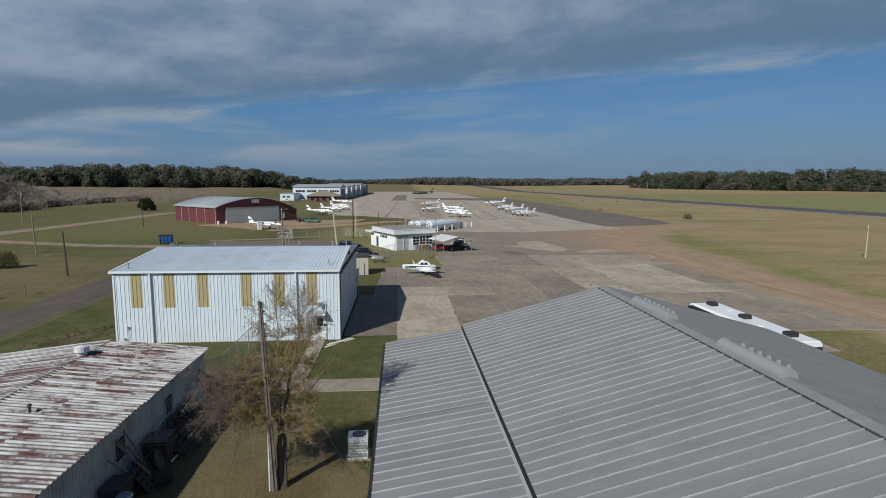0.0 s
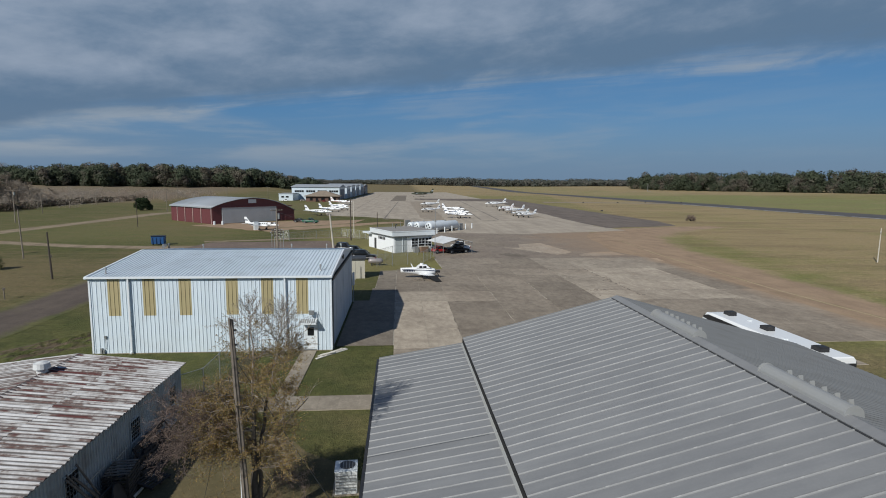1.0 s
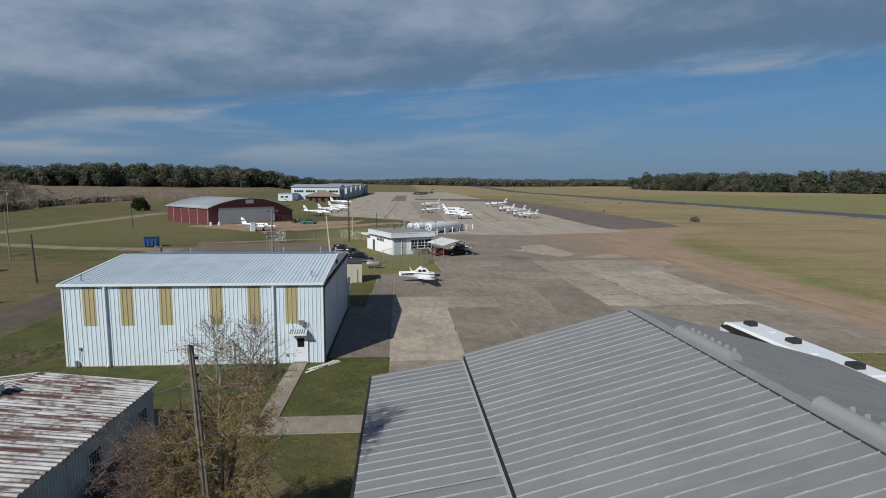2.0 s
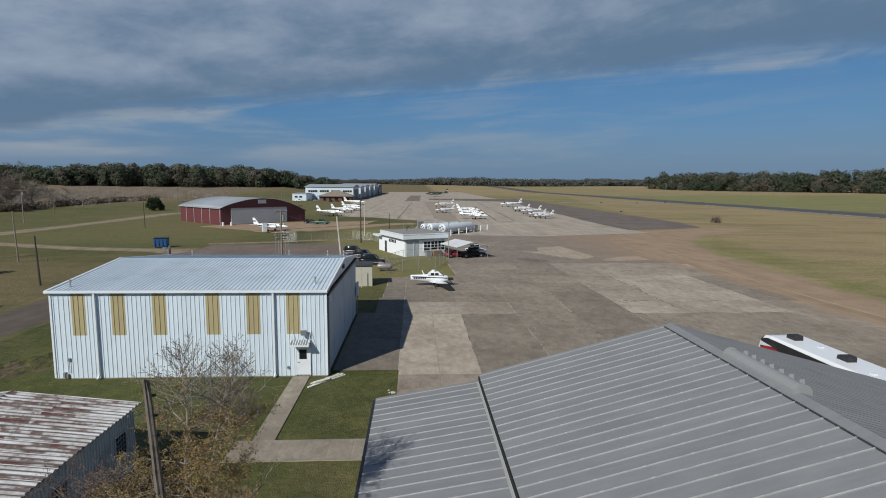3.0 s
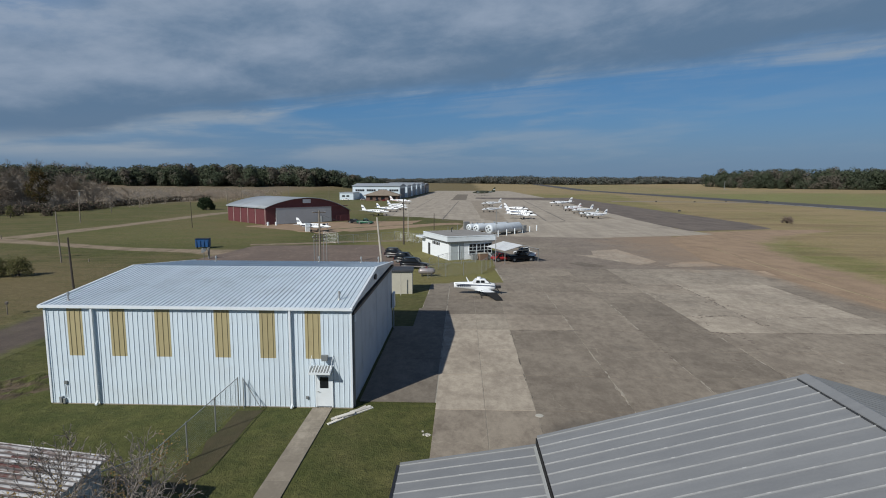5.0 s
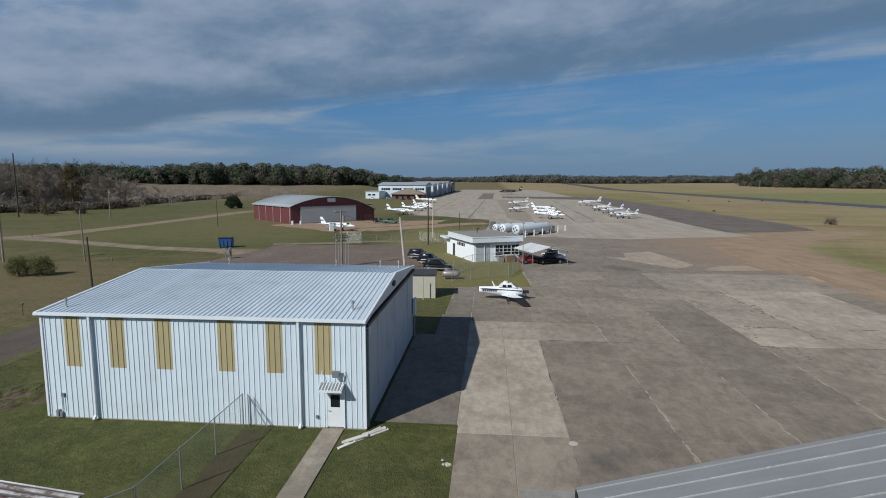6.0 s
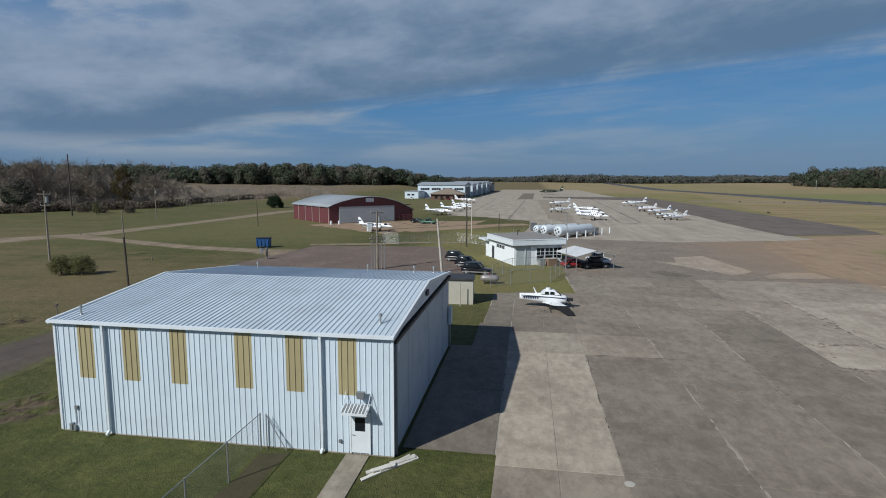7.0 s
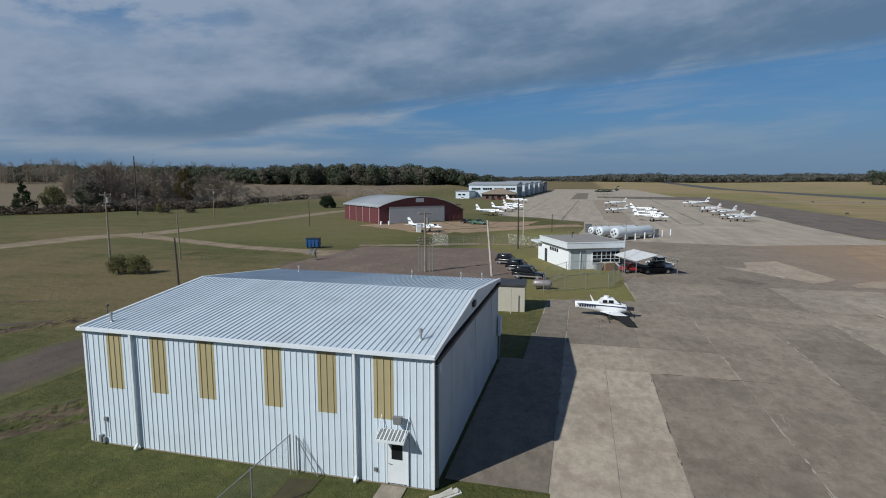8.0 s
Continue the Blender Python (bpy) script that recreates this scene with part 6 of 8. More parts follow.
    # condenser beside the grey roof
    c = thing("condenser_unit", "grey rusty air-conditioning condenser on the lawn", "air conditioner", pose(3.25, -20.75, 0, 0, 0, 3))
    part("casing", box(bmesh.new(), -0.48, 0.48, -0.48, 0.48, -0.02, 1.02), vent_pale, c, "dented pale grey casing")
    part("top_plate", box(bmesh.new(), -0.50, 0.50, -0.50, 0.50, 1.02, 1.05), white_trim, c)
    part("fan_ring", tube(bmesh.new(), (0.05, 0.05, 1.05), (0.05, 0.05, 1.09), 0.34, 0.34, 20), dark_trim, c, "dark fan opening")
    for k in range(5):
        part("grille_bar", box(bmesh.new(), -0.28 + 0.14 * k, -0.26 + 0.14 * k, -0.28, 0.36, 1.09, 1.10), galv_mat, c)
    for k in range(6):
        part("louvre", box(bmesh.new(), -0.44, 0.44, -0.50, -0.478, 0.12 + 0.14 * k, 0.16 + 0.14 * k), vent_mat, c)
    part("pad", box(bmesh.new(), -0.6, 0.6, -0.6, 0.6, -0.06, -0.02), walk_mat, c, "concrete pad")
    # round drain cover on the apron
    bm = bmesh.new()
    tube(bm, (0, 0, 0.0), (0, 0, 0.02), 0.24, 0.24, 20)
    tube(bm, (0, 0, 0.02), (0, 0, 0.03), 0.13, 0.13, 16)
    single("drain_cover", bm, board_mat, "round pale-rimmed drain cover in the apron", "drain cover", pose(11.3, -0.70, 0.002))
    # broken concrete at the corner of the lawn
    chips = random.Random(14)
    for k in range(5):
        bm = bmesh.new()
        w, d, t = chips.uniform(0.06, 0.16), chips.uniform(0.05, 0.12), chips.uniform(0.04, 0.08)
        loft(bm, [[(-w, -d, 0), (w, -d * 0.8, 0), (w * 0.8, d, 0), (-w * 0.9, d * 0.9, 0)], [(-w * 0.7, -d * 0.8, t), (w * 0.8, -d * 0.6, t * 0.8), (w * 0.6, d * 0.8, t), (-w * 0.8, d * 0.6, t * 0.9)]])
        single("concrete_chunk", bm, board_mat, "pale broken concrete chunk at the lawn edge", "rubble", pose(4.80 + chips.uniform(-0.35, 0.2), -3.2 + chips.uniform(-0.3, 0.3), -0.05, 0, 0, chips.uniform(0, 180)), "broken concrete chunks")
    # mailbox and stubby posts on the left lawn
    bm = bmesh.new()
    tube(bm, (0, 0, -0.05), (0, 0, 1.1), 0.05, 0.05, 8), box(bm, -0.11, 0.11, -0.25, 0.25, 1.05, 1.30)
    single("mailbox", bm, old_wood, "old mailbox on a wooden post by the road", "mailbox", pose(-40.4, 21.8, 0, 0, 0, 30))
    for x, y, z in ((-57.5, 58.5, 0.4), (-104.0, 94.0, 0.8)):
        bm = bmesh.new()
        tube(bm, (0, 0, -0.05), (0, 0, z), 0.09, 0.07, 8), tube(bm, (0, 0, z), (0, 0, z + 0.12), 0.12, 0.05, 8)
        single("marker_post", bm, old_wood, "short grey marker post in the grass", "post", pose(x, y, 0), "marker posts")
    for x, y in ((150, 375), (176, 370), (205, 384), (112, 235), (236, 385)):
        bm = bmesh.new()
        box(bm, -0.6, 0.6, -0.12, 0.12, 0.2, 0.75), box(bm, -0.5, -0.42, -0.1, 0.1, -0.05, 0.22), box(bm, 0.42, 0.5, -0.1, 0.1, -0.05, 0.22)
        single("airfield_sign", bm, dark_trim, "small dark airfield guidance sign in the grass", "sign", pose(x, y, 0), "airfield signs")
    # white edge line of the runway
    for k in range(14):
        bm = bmesh.new()
        box(bm, -0.45, 0.45, 0, 28.0, -0.029, -0.024)
        single("runway_marking", bm, white_trim, "worn white edge marking on the runway", "marking", pose(215.6 + 0.142 * k, -80 + 30.8 * k, 0, 0, 0, -0.26), "runway edge markings", "structure")
    # white tower by the far runway
    bm = bmesh.new()
    tube(bm, (0, 0, -0.05), (0, 0, 18), 0.5, 0.3, 8), box(bm, 1.5, 5.5, -2, 2, -0.05, 3.4)
    single("beacon_tower", bm, galv_mat, "slim white beacon tower with hut by the woods", "tower", pose(500, 1010, 0))


def make_pallet(m, label):
    p = thing("pallet", label, "pallet", m, "pallets against the wall")
    for k in range(6):
        part("slat", box(bmesh.new(), -0.6, 0.6, -0.5 + 0.18 * k, -0.40 + 0.18 * k, 0.10, 0.122), dark_wood, p)
    for x in (-0.55, -0.05, 0.45):
        part("bearer", box(bmesh.new(), x, x + 0.1, -0.5, 0.5, 0.0, 0.10), dark_wood, p)
    return p


dark_wood = paint("dark_stained_timber", (0.045, 0.038, 0.033), (0.025, 0.021, 0.019), 0.6, 0.9, 0, 0.5, 3.0)


def make_wall_junk():
    """Old frames, pallets and poles along the shaded wall of the storage building."""
    for x, y, tilt, turn in ((-6.55, -19.3, 62, 90), (-6.35, -18.0, 68, 84), (-6.62, -21.9, 66, 92), (-5.55, -19.9, 8, 70), (-6.3, -16.6, 60, 92)):
        make_pallet(pose(x, y, 0.42 if tilt > 40 else 0.18, tilt, 0, turn), "dark weathered wooden pallet leaning on the wall")
    # long ladder-like frames propped up beside the pallets
    for y0, y1, x0, high, n in ((-18.9, -15.6, -6.15, 1.15, 5), (-19.6, -16.4, -5.85, 0.75, 4), (-23.6, -21.2, -5.75, 0.95, 6)):
        fr = thing("timber_rack", "dark weathered timber rack propped against the siding", "rack", group="racks against the wall")
        for z in (0.02, high):
            x = x0 - 0.75 * (z / high) + 0.1
            part("rail", box(bmesh.new(), x - 0.05, x + 0.05, y0, y1, z - 0.05, z + 0.07), dark_wood, fr)
        for k in range(n + 1):
            y = y0 + (y1 - y0) * k / n
            b = bmesh.new()
            tube(b, (x0 + 0.1, y, 0.0), (x0 - 0.65, y, high), 0.05, 0.05, 4)
            part("rung", b, dark_wood, fr)
        for k in range(4):
            f = (k + 0.35) / 4
            b = bmesh.new()
            prism(b, [(x0 + 0.06 - 0.75 * f, high * f), (x0 + 0.03 - 0.75 * f, high * f - 0.01), (x0 - 0.09 - 0.75 * f, high * (f + 0.16)), (x0 - 0.06 - 0.75 * f, high * (f + 0.16) + 0.01)], "y", y0 + 0.05 * k, y1 - 0.08 * k)
            part("board", b, dark_wood, fr)
    # tall slatted crate, and flat pallets heaped beside it
    crate = thing("slatted_crate", "dark slatted timber crate standing in the shade", "crate", pose(-6.45, -20.75, 0, 0, 0, 8))
    for x, y in ((-0.45, -0.65), (0.45, -0.65), (-0.45, 0.65), (0.45, 0.65)):
        part("post", box(bmesh.new(), x - 0.05, x + 0.05, y - 0.05, y + 0.05, -0.03, 1.30), dark_wood, crate)
    for k in range(7):
        z = 0.06 + 0.18 * k
        for x in (-0.52, 0.50):
            part("slat", box(bmesh.new(), x, x + 0.025, -0.72, 0.72, z, z + 0.11), dark_wood, crate)
        part("slat", box(bmesh.new(), -0.49, 0.49, -0.735, -0.71, z, z + 0.11), dark_wood, crate)
    for k in range(6):
        part("top_slat", box(bmesh.new(), -0.50, 0.52, -0.68 + 0.24 * k, -0.54 + 0.24 * k, 1.30, 1.325), old_wood, crate, "grey weathered slat")
    for k, (x, y, z, tilt, turn) in enumerate(((-5.75, -22.75, 0.0, 2, 28), (-5.70, -22.70, 0.15, 3, 36), (-5.82, -22.62, 0.31, 4, 22), (-6.45, -22.9, 0.05, 18, 60))):
        make_pallet(pose(x, y, z, tilt, 0, turn), "dark weathered wooden pallet lying in a heap")
    drum = thing("cable_drum", "dark wooden cable drum lying in the shade", "cable drum", pose(-6.2, -22.0, 0.55, 0, 70, 12))
    for z in (-0.3, 0.3):
        part("flange", tube(bmesh.new(), (0, 0, z - 0.03), (0, 0, z + 0.03), 0.58, 0.58, 20), dark_wood, drum)
    part("core", tube(bmesh.new(), (0, 0, -0.3), (0, 0, 0.3), 0.28, 0.28, 14), black_mat, drum)
    rng = random.Random(8)
    for k in range(7):
        y = -22.9 + rng.uniform(-0.6, 0.6) + k * 0.12
        bm = bmesh.new()
        tube(bm, (-6.2 + rng.uniform(-0.2, 0.5), y + 0.6, -0.03), (-7.02, y - rng.uniform(0.2, 0.9), rng.uniform(1.7, 2.6)), 0.05, 0.04, 6)
        single("timber_pole", bm, old_wood, "old grey timber pole leaning against the wall", "timber", group="leaning timbers")
    bm = bmesh.new()
    tube(bm, (-5.90, -22.08, 0.06), (-5.78, -19.19, 0.06), 0.065, 0.065, 8)
    single("pipe", bm, board_mat, "pale pipe lying on the grass", "pipe")
    for k, (y0, y1, z) in enumerate(((-16.0, -18.2, 1.05), (-19.0, -20.0, 1.35), (-21.0, -22.4, 1.5))):
        bm = bmesh.new()
        tube(bm, (-7.02, y0, z), (-7.02, y1, z - 0.05), 0.025, 0.025, 6)
        single("wall_conduit", bm, board_mat, "pale conduit fixed along the siding", "conduit", group="conduits")
    c = thing("metal_cabinet", "dark rusty metal cabinet against the siding", "cabinet", pose(-6.55, -24.6, 0))
    part("body", box(bmesh.new(), -0.4, 0.4, -0.6, 0.6, -0.03, 1.15), dark_trim, c)
    part("door", box(bmesh.new(), 0.40, 0.43, -0.55, 0.55, 0.1, 1.05), black_mat, c)
    t = thing("trash_barrel", "blue-grey plastic barrel standing in the shade", "barrel", pose(-5.9, -25.3, 0))
    part("body", tube(bmesh.new(), (0, 0, -0.03), (0, 0, 0.9), 0.30, 0.32, 16), blue_paint, t)
    part("lid", tube(bmesh.new(), (0, 0, 0.9), (0, 0, 0.98), 0.34, 0.28, 16), galv_mat, t)


make_red_hangar()
make_far_hangars()
make_terminal()
make_carport()
make_tank_yard()
make_poles()
make_fences()
make_yard()
make_wall_junk()


# ---- vegetation ----
def leaf_material(name, colours, rough=0.8, other=None):
    def build(g, place):
        r = g.add("ShaderNodeNewGeometry").outputs["Random Per Island"]
        ramp = g.add("ShaderNodeValToRGB")
        ramp.color_ramp.interpolation = "LINEAR"
        for k, c in enumerate(colours):
            e1 = ramp.color_ramp.elements[k] if k < 2 else ramp.color_ramp.elements.new(k / (len(colours) - 1))
            e1.position, e1.color = k / (len(colours) - 1), (*c, 1)
        g.put(ramp.inputs[0], r)
        col = ramp.outputs[0]
        if other:
            col = g.mix(g.ramp(g.noise(place, 0.035, 3, 0.6), 0.48, 0.62), col, g.mix(r, other, [c * 1.35 for c in other]))
        return [scaled(g, col, g.math("MULTIPLY_ADD", g.noise(place, 0.08, 3), 0.9, 0.55))]
    m = surface(name, build, rough, 0, 0.2)
    tree = m.node_tree
    skin = next(n for n in tree.nodes if n.type == "BSDF_PRINCIPLED")
    out = next(n for n in tree.nodes if n.type == "OUTPUT_MATERIAL")
    glow, both = tree.nodes.new("ShaderNodeBsdfTranslucent"), tree.nodes.new("ShaderNodeMixShader")
    tree.links.new(skin.inputs["Base Color"].links[0].from_socket, glow.inputs[0])
    both.inputs[0].default_value = 0.42
    tree.links.new(skin.outputs[0], both.inputs[1])
    tree.links.new(glow.outputs[0], both.inputs[2])
    tree.links.new(both.outputs[0], out.inputs[0])
    return m


autumn_leaf = leaf_material("autumn_leaf", [(0.28, 0.205, 0.078), (0.34, 0.250, 0.088), (0.20, 0.175, 0.068), (0.27, 0.160, 0.080), (0.38, 0.270, 0.096), (0.19, 0.135, 0.078), (0.24, 0.160, 0.086)])
dead_leaf = leaf_material("dead_leaf", [(0.165, 0.125, 0.105), (0.23, 0.178, 0.150), (0.12, 0.092, 0.080), (0.20, 0.145, 0.110)])
litter_leaf = leaf_material("fallen_leaf", [(0.27, 0.18, 0.085), (0.36, 0.26, 0.12), (0.19, 0.13, 0.065), (0.32, 0.21, 0.09)])
oak_leaf = leaf_material("oak_foliage", [(0.067, 0.086, 0.054), (0.078, 0.095, 0.060), (0.086, 0.102, 0.065), (0.073, 0.091, 0.058), (0.093, 0.104, 0.069)], 0.9, (0.135, 0.119, 0.097))
# paler and flatter than the oak foliage: distance haze put into the colour
far_leaf = leaf_material("far_hazed_woods", [(0.108, 0.116, 0.100), (0.118, 0.124, 0.106), (0.112, 0.118, 0.104)], 0.95, (0.132, 0.124, 0.110))
pine_leaf = leaf_material("evergreen_foliage", [(0.026, 0.044, 0.022), (0.040, 0.060, 0.028), (0.054, 0.070, 0.034)])
brush_leaf = leaf_material("winter_brush", [(0.370, 0.325, 0.274), (0.414, 0.370, 0.314), (0.314, 0.280, 0.235), (0.381, 0.308, 0.246), (0.336, 0.302, 0.252)], 0.9, (0.314, 0.252, 0.196))
edge_leaf = leaf_material("field_edge_brush", [(0.085, 0.09, 0.055), (0.145, 0.12, 0.095), (0.16, 0.108, 0.09), (0.10, 0.104, 0.065), (0.20, 0.16, 0.13)])
shrub_leaf = leaf_material("shrub_foliage", [(0.10, 0.105, 0.045), (0.14, 0.138, 0.058), (0.185, 0.165, 0.08)])
bark_mat = paint("grey_bark", (0.095, 0.080, 0.066), (0.042, 0.036, 0.030), 0.6, 0.95, 0, 0.1, 4.0)
dead_twig = paint("brown_twig", (0.17, 0.125, 0.105), (0.085, 0.062, 0.055), 0.6, 0.95, 0, 0.1, 3.0)
twig_mat = paint("pale_twig", (0.25, 0.215, 0.185), (0.12, 0.10, 0.085), 0.6, 0.95, 0, 0.1, 3.0)


class Soup:
    """Collects many small shapes into one mesh."""

    def __init__(self):
        self.v, self.f = [], []

    def stick(self, p, q, r0, r1, n=3):
        way = (q - p).normalized()
        side = way.orthogonal().normalized()
        over = way.cross(side)
        i = len(self.v)
        for c, r in ((p, r0), (q, r1)):
            for k in range(n):
                t = k * math.tau / n
                self.v.append(c + side * (math.cos(t) * r) + over * (math.sin(t) * r))
        for k in range(n):
            self.f.append((i + k, i + (k + 1) % n, i + n + (k + 1) % n, i + n + k))

    def leaf(self, c, size, rng, flat=0.0, slim=0.6):
        a0 = Vector((rng.gauss(0, 1), rng.gauss(0, 1), rng.gauss(0, 1 - flat))).normalized()
        b0 = a0.orthogonal().normalized()
        if flat:
            b0 = Vector((-a0.y, a0.x, rng.uniform(-0.2, 0.2)))
        a0, b0 = a0 * size, b0 * size * slim
        i = len(self.v)
        self.v += [c - a0, c + b0, c + a0, c - b0]
        self.f.append((i, i + 1, i + 2, i + 3))

    def object(self, name, material, parent=None, label=""):
        me = bpy.data.meshes.new(name)
        me.from_pydata([tuple(v) for v in self.v], [], self.f)
        me.materials.append(material)
        ob = new(name, me)
        ob.parent = parent
        return tagged(ob, label)


def make_yard_tree():
    """The half-bare tree by the pole: dark twin trunk, two pale bare fans on top, leafy middle, drooping brown bough on the shed side."""
    rng = random.Random(21)
    t = thing("tree", "half-bare autumn tree with pale twigs and yellow-brown leaves", "tree", pose(0.02, -23.52, 0))
    limbs, twigs, brown, leaves, dead = Soup(), Soup(), Soup(), Soup(), Soup()

    def chain(points, r0, r1, soup=None):
        """A limb through the given points, slightly crooked; returns its joints."""
        out = [Vector(points[0])]
        for p, q in zip(points, points[1:]):
            p, q = Vector(p), Vector(q)
            n = max(2, int((q - p).length / 0.45))
            for k in range(1, n + 1):
                out.append(p.lerp(q, k / n) + Vector((rng.gauss(0, 0.03), rng.gauss(0, 0.03), 0)))
        for k in range(len(out) - 1):
            f0, f1 = k / (len(out) - 1), (k + 1) / (len(out) - 1)
            (soup or limbs).stick(out[k], out[k + 1], r0 + (r1 - r0) * f0, r0 + (r1 - r0) * f1, 8 if r0 > 0.08 else 5)
        return out

    def spray(p, d, length, r, level, soup, rise, leafy, wide=0.55):
        """A branch that forks again and again into fine twigs; leafy: chance of a leaf at each joint."""
        steps = 4
        d = Vector(d).normalized()
        for k in range(steps):
            d = (d + Vector((rng.gauss(0, 0.14), rng.gauss(0, 0.14), rng.gauss(rise, 0.08)))).normalized()
            q = p + d * (length / steps)
            (limbs if r > 0.022 else soup).stick(p, q, r, r * 0.86, 5 if r > 0.02 else 3)
            r *= 0.86
            if level <= 1:
                for _ in range(6 if soup is twigs and q.z < 7.2 else 4):
                    if rng.random() < leafy:
                        (dead if soup is brown else leaves).leaf(q + Vector((rng.gauss(0, 0.05), rng.gauss(0, 0.05), rng.gauss(0, 0.05))), rng.uniform(0.016, 0.031) if soup is twigs else rng.uniform(0.012, 0.024), rng, 0.0, 0.7)
            if level > 0 and (k > 0 or level < 3):
                for _ in range(2 if level > 1 else 1):
                    if rng.random() < 0.86:
                        out = Vector((rng.gauss(0, 1), rng.gauss(0, 1), rng.gauss(0.1, 0.6))).normalized()
                        spray(q, d * (1 - wide) + out * wide, length * rng.uniform(0.48, 0.66), max(0.0052, r * 0.6), level - 1, soup, rise, leafy, wide)
            p = q

    def fan(foot, top, wide, side):
        """An airy rounded head of fine bare twigs round the upper stem."""
        foot, top = Vector(foot), Vector(top)
        axis = top - foot
        for k in range(30):
            f = (k + 0.5) / 30
            p = foot + axis * f
            a0 = k * 2.4 + rng.uniform(-0.3, 0.3)
            reach = wide * rng.uniform(0.75, 1.12) * (1.0 - 0.50 * f)
            d = Vector((math.cos(a0) + side * 0.25, math.sin(a0), 0.42 + 1.3 * f * f)).normalized()
            r = 0.012 - 0.006 * f
            for j in range(5):
                d = (d + Vector((rng.gauss(0, 0.10), rng.gauss(0, 0.10), rng.gauss(0.05, 0.06)))).normalized()
                q = p + d * (reach / 5)
                twigs.stick(p, q, r, r * 0.82, 3)
                r = max(0.0045, r * 0.82)
                for _ in range(2 if j else 1):
                    e = (d + Vector((rng.gauss(0, 0.55), rng.gauss(0, 0.55), rng.gauss(0.15, 0.4)))).normalized()
                    long = reach * rng.uniform(0.18, 0.36)
                    m1 = q + e * long * 0.5
                    m2 = m1 + (e + Vector((rng.gauss(0, 0.2), rng.gauss(0, 0.2), rng.gauss(0.1, 0.2)))).normalized() * long * 0.5
                    twigs.stick(q, m1, 0.0055, 0.005, 3), twigs.stick(m1, m2, 0.005, 0.004, 3)
                    for base in (m1, m2):
                        for _ in range(2):
                            g0 = (e + Vector((rng.gauss(0, 0.6), rng.gauss(0, 0.6), rng.gauss(0.1, 0.5)))).normalized()
                            twigs.stick(base, base + g0 * long * rng.uniform(0.25, 0.5), 0.0045, 0.0038, 3)
                        if rng.random() < 0.46 - 0.30 * f:
                            (leaves if rng.random() < 0.5 else dead).leaf(base, rng.uniform(0.015, 0.03), rng, 0.0, 0.7)
                p = q

    trunk = chain([(-0.02, 0.02, -0.1), (-0.06, 0.06, 0.5), (-0.06, 0.12, 2.0), (-0.06, 0.2, 3.6), (-0.10, 0.30, 5.4)], 0.19, 0.055)
    trunk += chain([tuple(trunk[-1]), (-0.06, 0.35, 7.3), (-0.05, 0.35, 8.6)], 0.055, 0.012, twigs)[1:]
    second = chain([(0.14, 0.05, -0.1), (0.12, 0.15, 1.6), (0.16, 0.2, 3.4), (0.48, 0.26, 5.2)], 0.12, 0.05)
    second += chain([tuple(second[-1]), (0.92, 0.32, 7.0), (1.16, 0.35, 8.5)], 0.05, 0.012, twigs)[1:]
    # bare fans on the two leaders
    fan((-0.08, 0.33, 7.5), (-0.05, 0.36, 8.95), 1.12, -0.3)
    fan((0.98, 0.32, 7.4), (1.22, 0.36, 8.85), 1.25, 0.4)
    fan((1.0, 0.3, 6.6), (1.5, 0.36, 7.6), 0.95, 0.9)
    # leafy middle
    for stem, low, high, count in ((trunk, 6, 16, 23), (second, 7, 17, 19)):
        for k in range(count):
            foot = stem[min(len(stem) - 2, low + int(rng.random() * (high - low)))]
            a0 = rng.uniform(0, math.tau)
            spray(foot, (math.cos(a0), math.sin(a0), rng.uniform(0.1, 0.8)), rng.uniform(0.85, 1.5), 0.02, 2, twigs, 0.0, 0.9)
    for k in range(16):
        foot = trunk[7 + k % 6]
        spray(foot, (-1.0, rng.uniform(-0.7, 0.5), rng.uniform(-0.3, 0.35)), rng.uniform(1.2, 1.9), 0.022, 2, twigs, -0.03, 0.95)
    # bare bough on the far side
    bough = chain([tuple(second[7]), (0.9, 0.1, 3.9), (1.5, 0.2, 4.7), (2.1, 0.2, 5.3)], 0.045, 0.018)
    for k in range(2, len(bough)):
        spray(bough[k], (rng.gauss(0.5, 0.5), rng.gauss(0, 0.6), rng.gauss(0.3, 0.4)), 0.7, 0.012, 1, twigs, 0.02, 0.2)
    for k in range(5):
        spray(second[5 + k], (1.0, rng.uniform(-0.5, 0.5), rng.uniform(-0.1, 0.4)), 1.0, 0.02, 2, twigs, 0.0, 0.35)
    # drooping boughs towards the shed
    for k in range(11):
        foot = trunk[7 + k % 6]
        end = Vector((rng.uniform(-3.2, -2.0), rng.uniform(-0.7, 0.9), rng.uniform(2.6, 5.2)))
        bough = chain([tuple(foot), tuple(foot.lerp(end, 0.5) + Vector((0, 0, 0.35))), tuple(end)], 0.038, 0.014)
        for j in range(2, len(bough)):
            for _ in range(2):
                spray(bough[j], (rng.gauss(-0.5, 0.5), rng.gauss(0, 0.7), rng.gauss(-0.05, 0.5)), rng.uniform(0.6, 0.95), 0.012, 2, brown if bough[j].x < -1.35 else twigs, -0.02, 0.55)
    # low brown bough hanging over the lawn
    for x, y, z in ((1.3, 0.7, 1.7), (1.7, 1.1, 1.3), (1.1, 1.5, 1.5)):
        bough = chain([tuple(second[2]), (0.6, 0.5, 1.9), (x, y, z)], 0.03, 0.012)
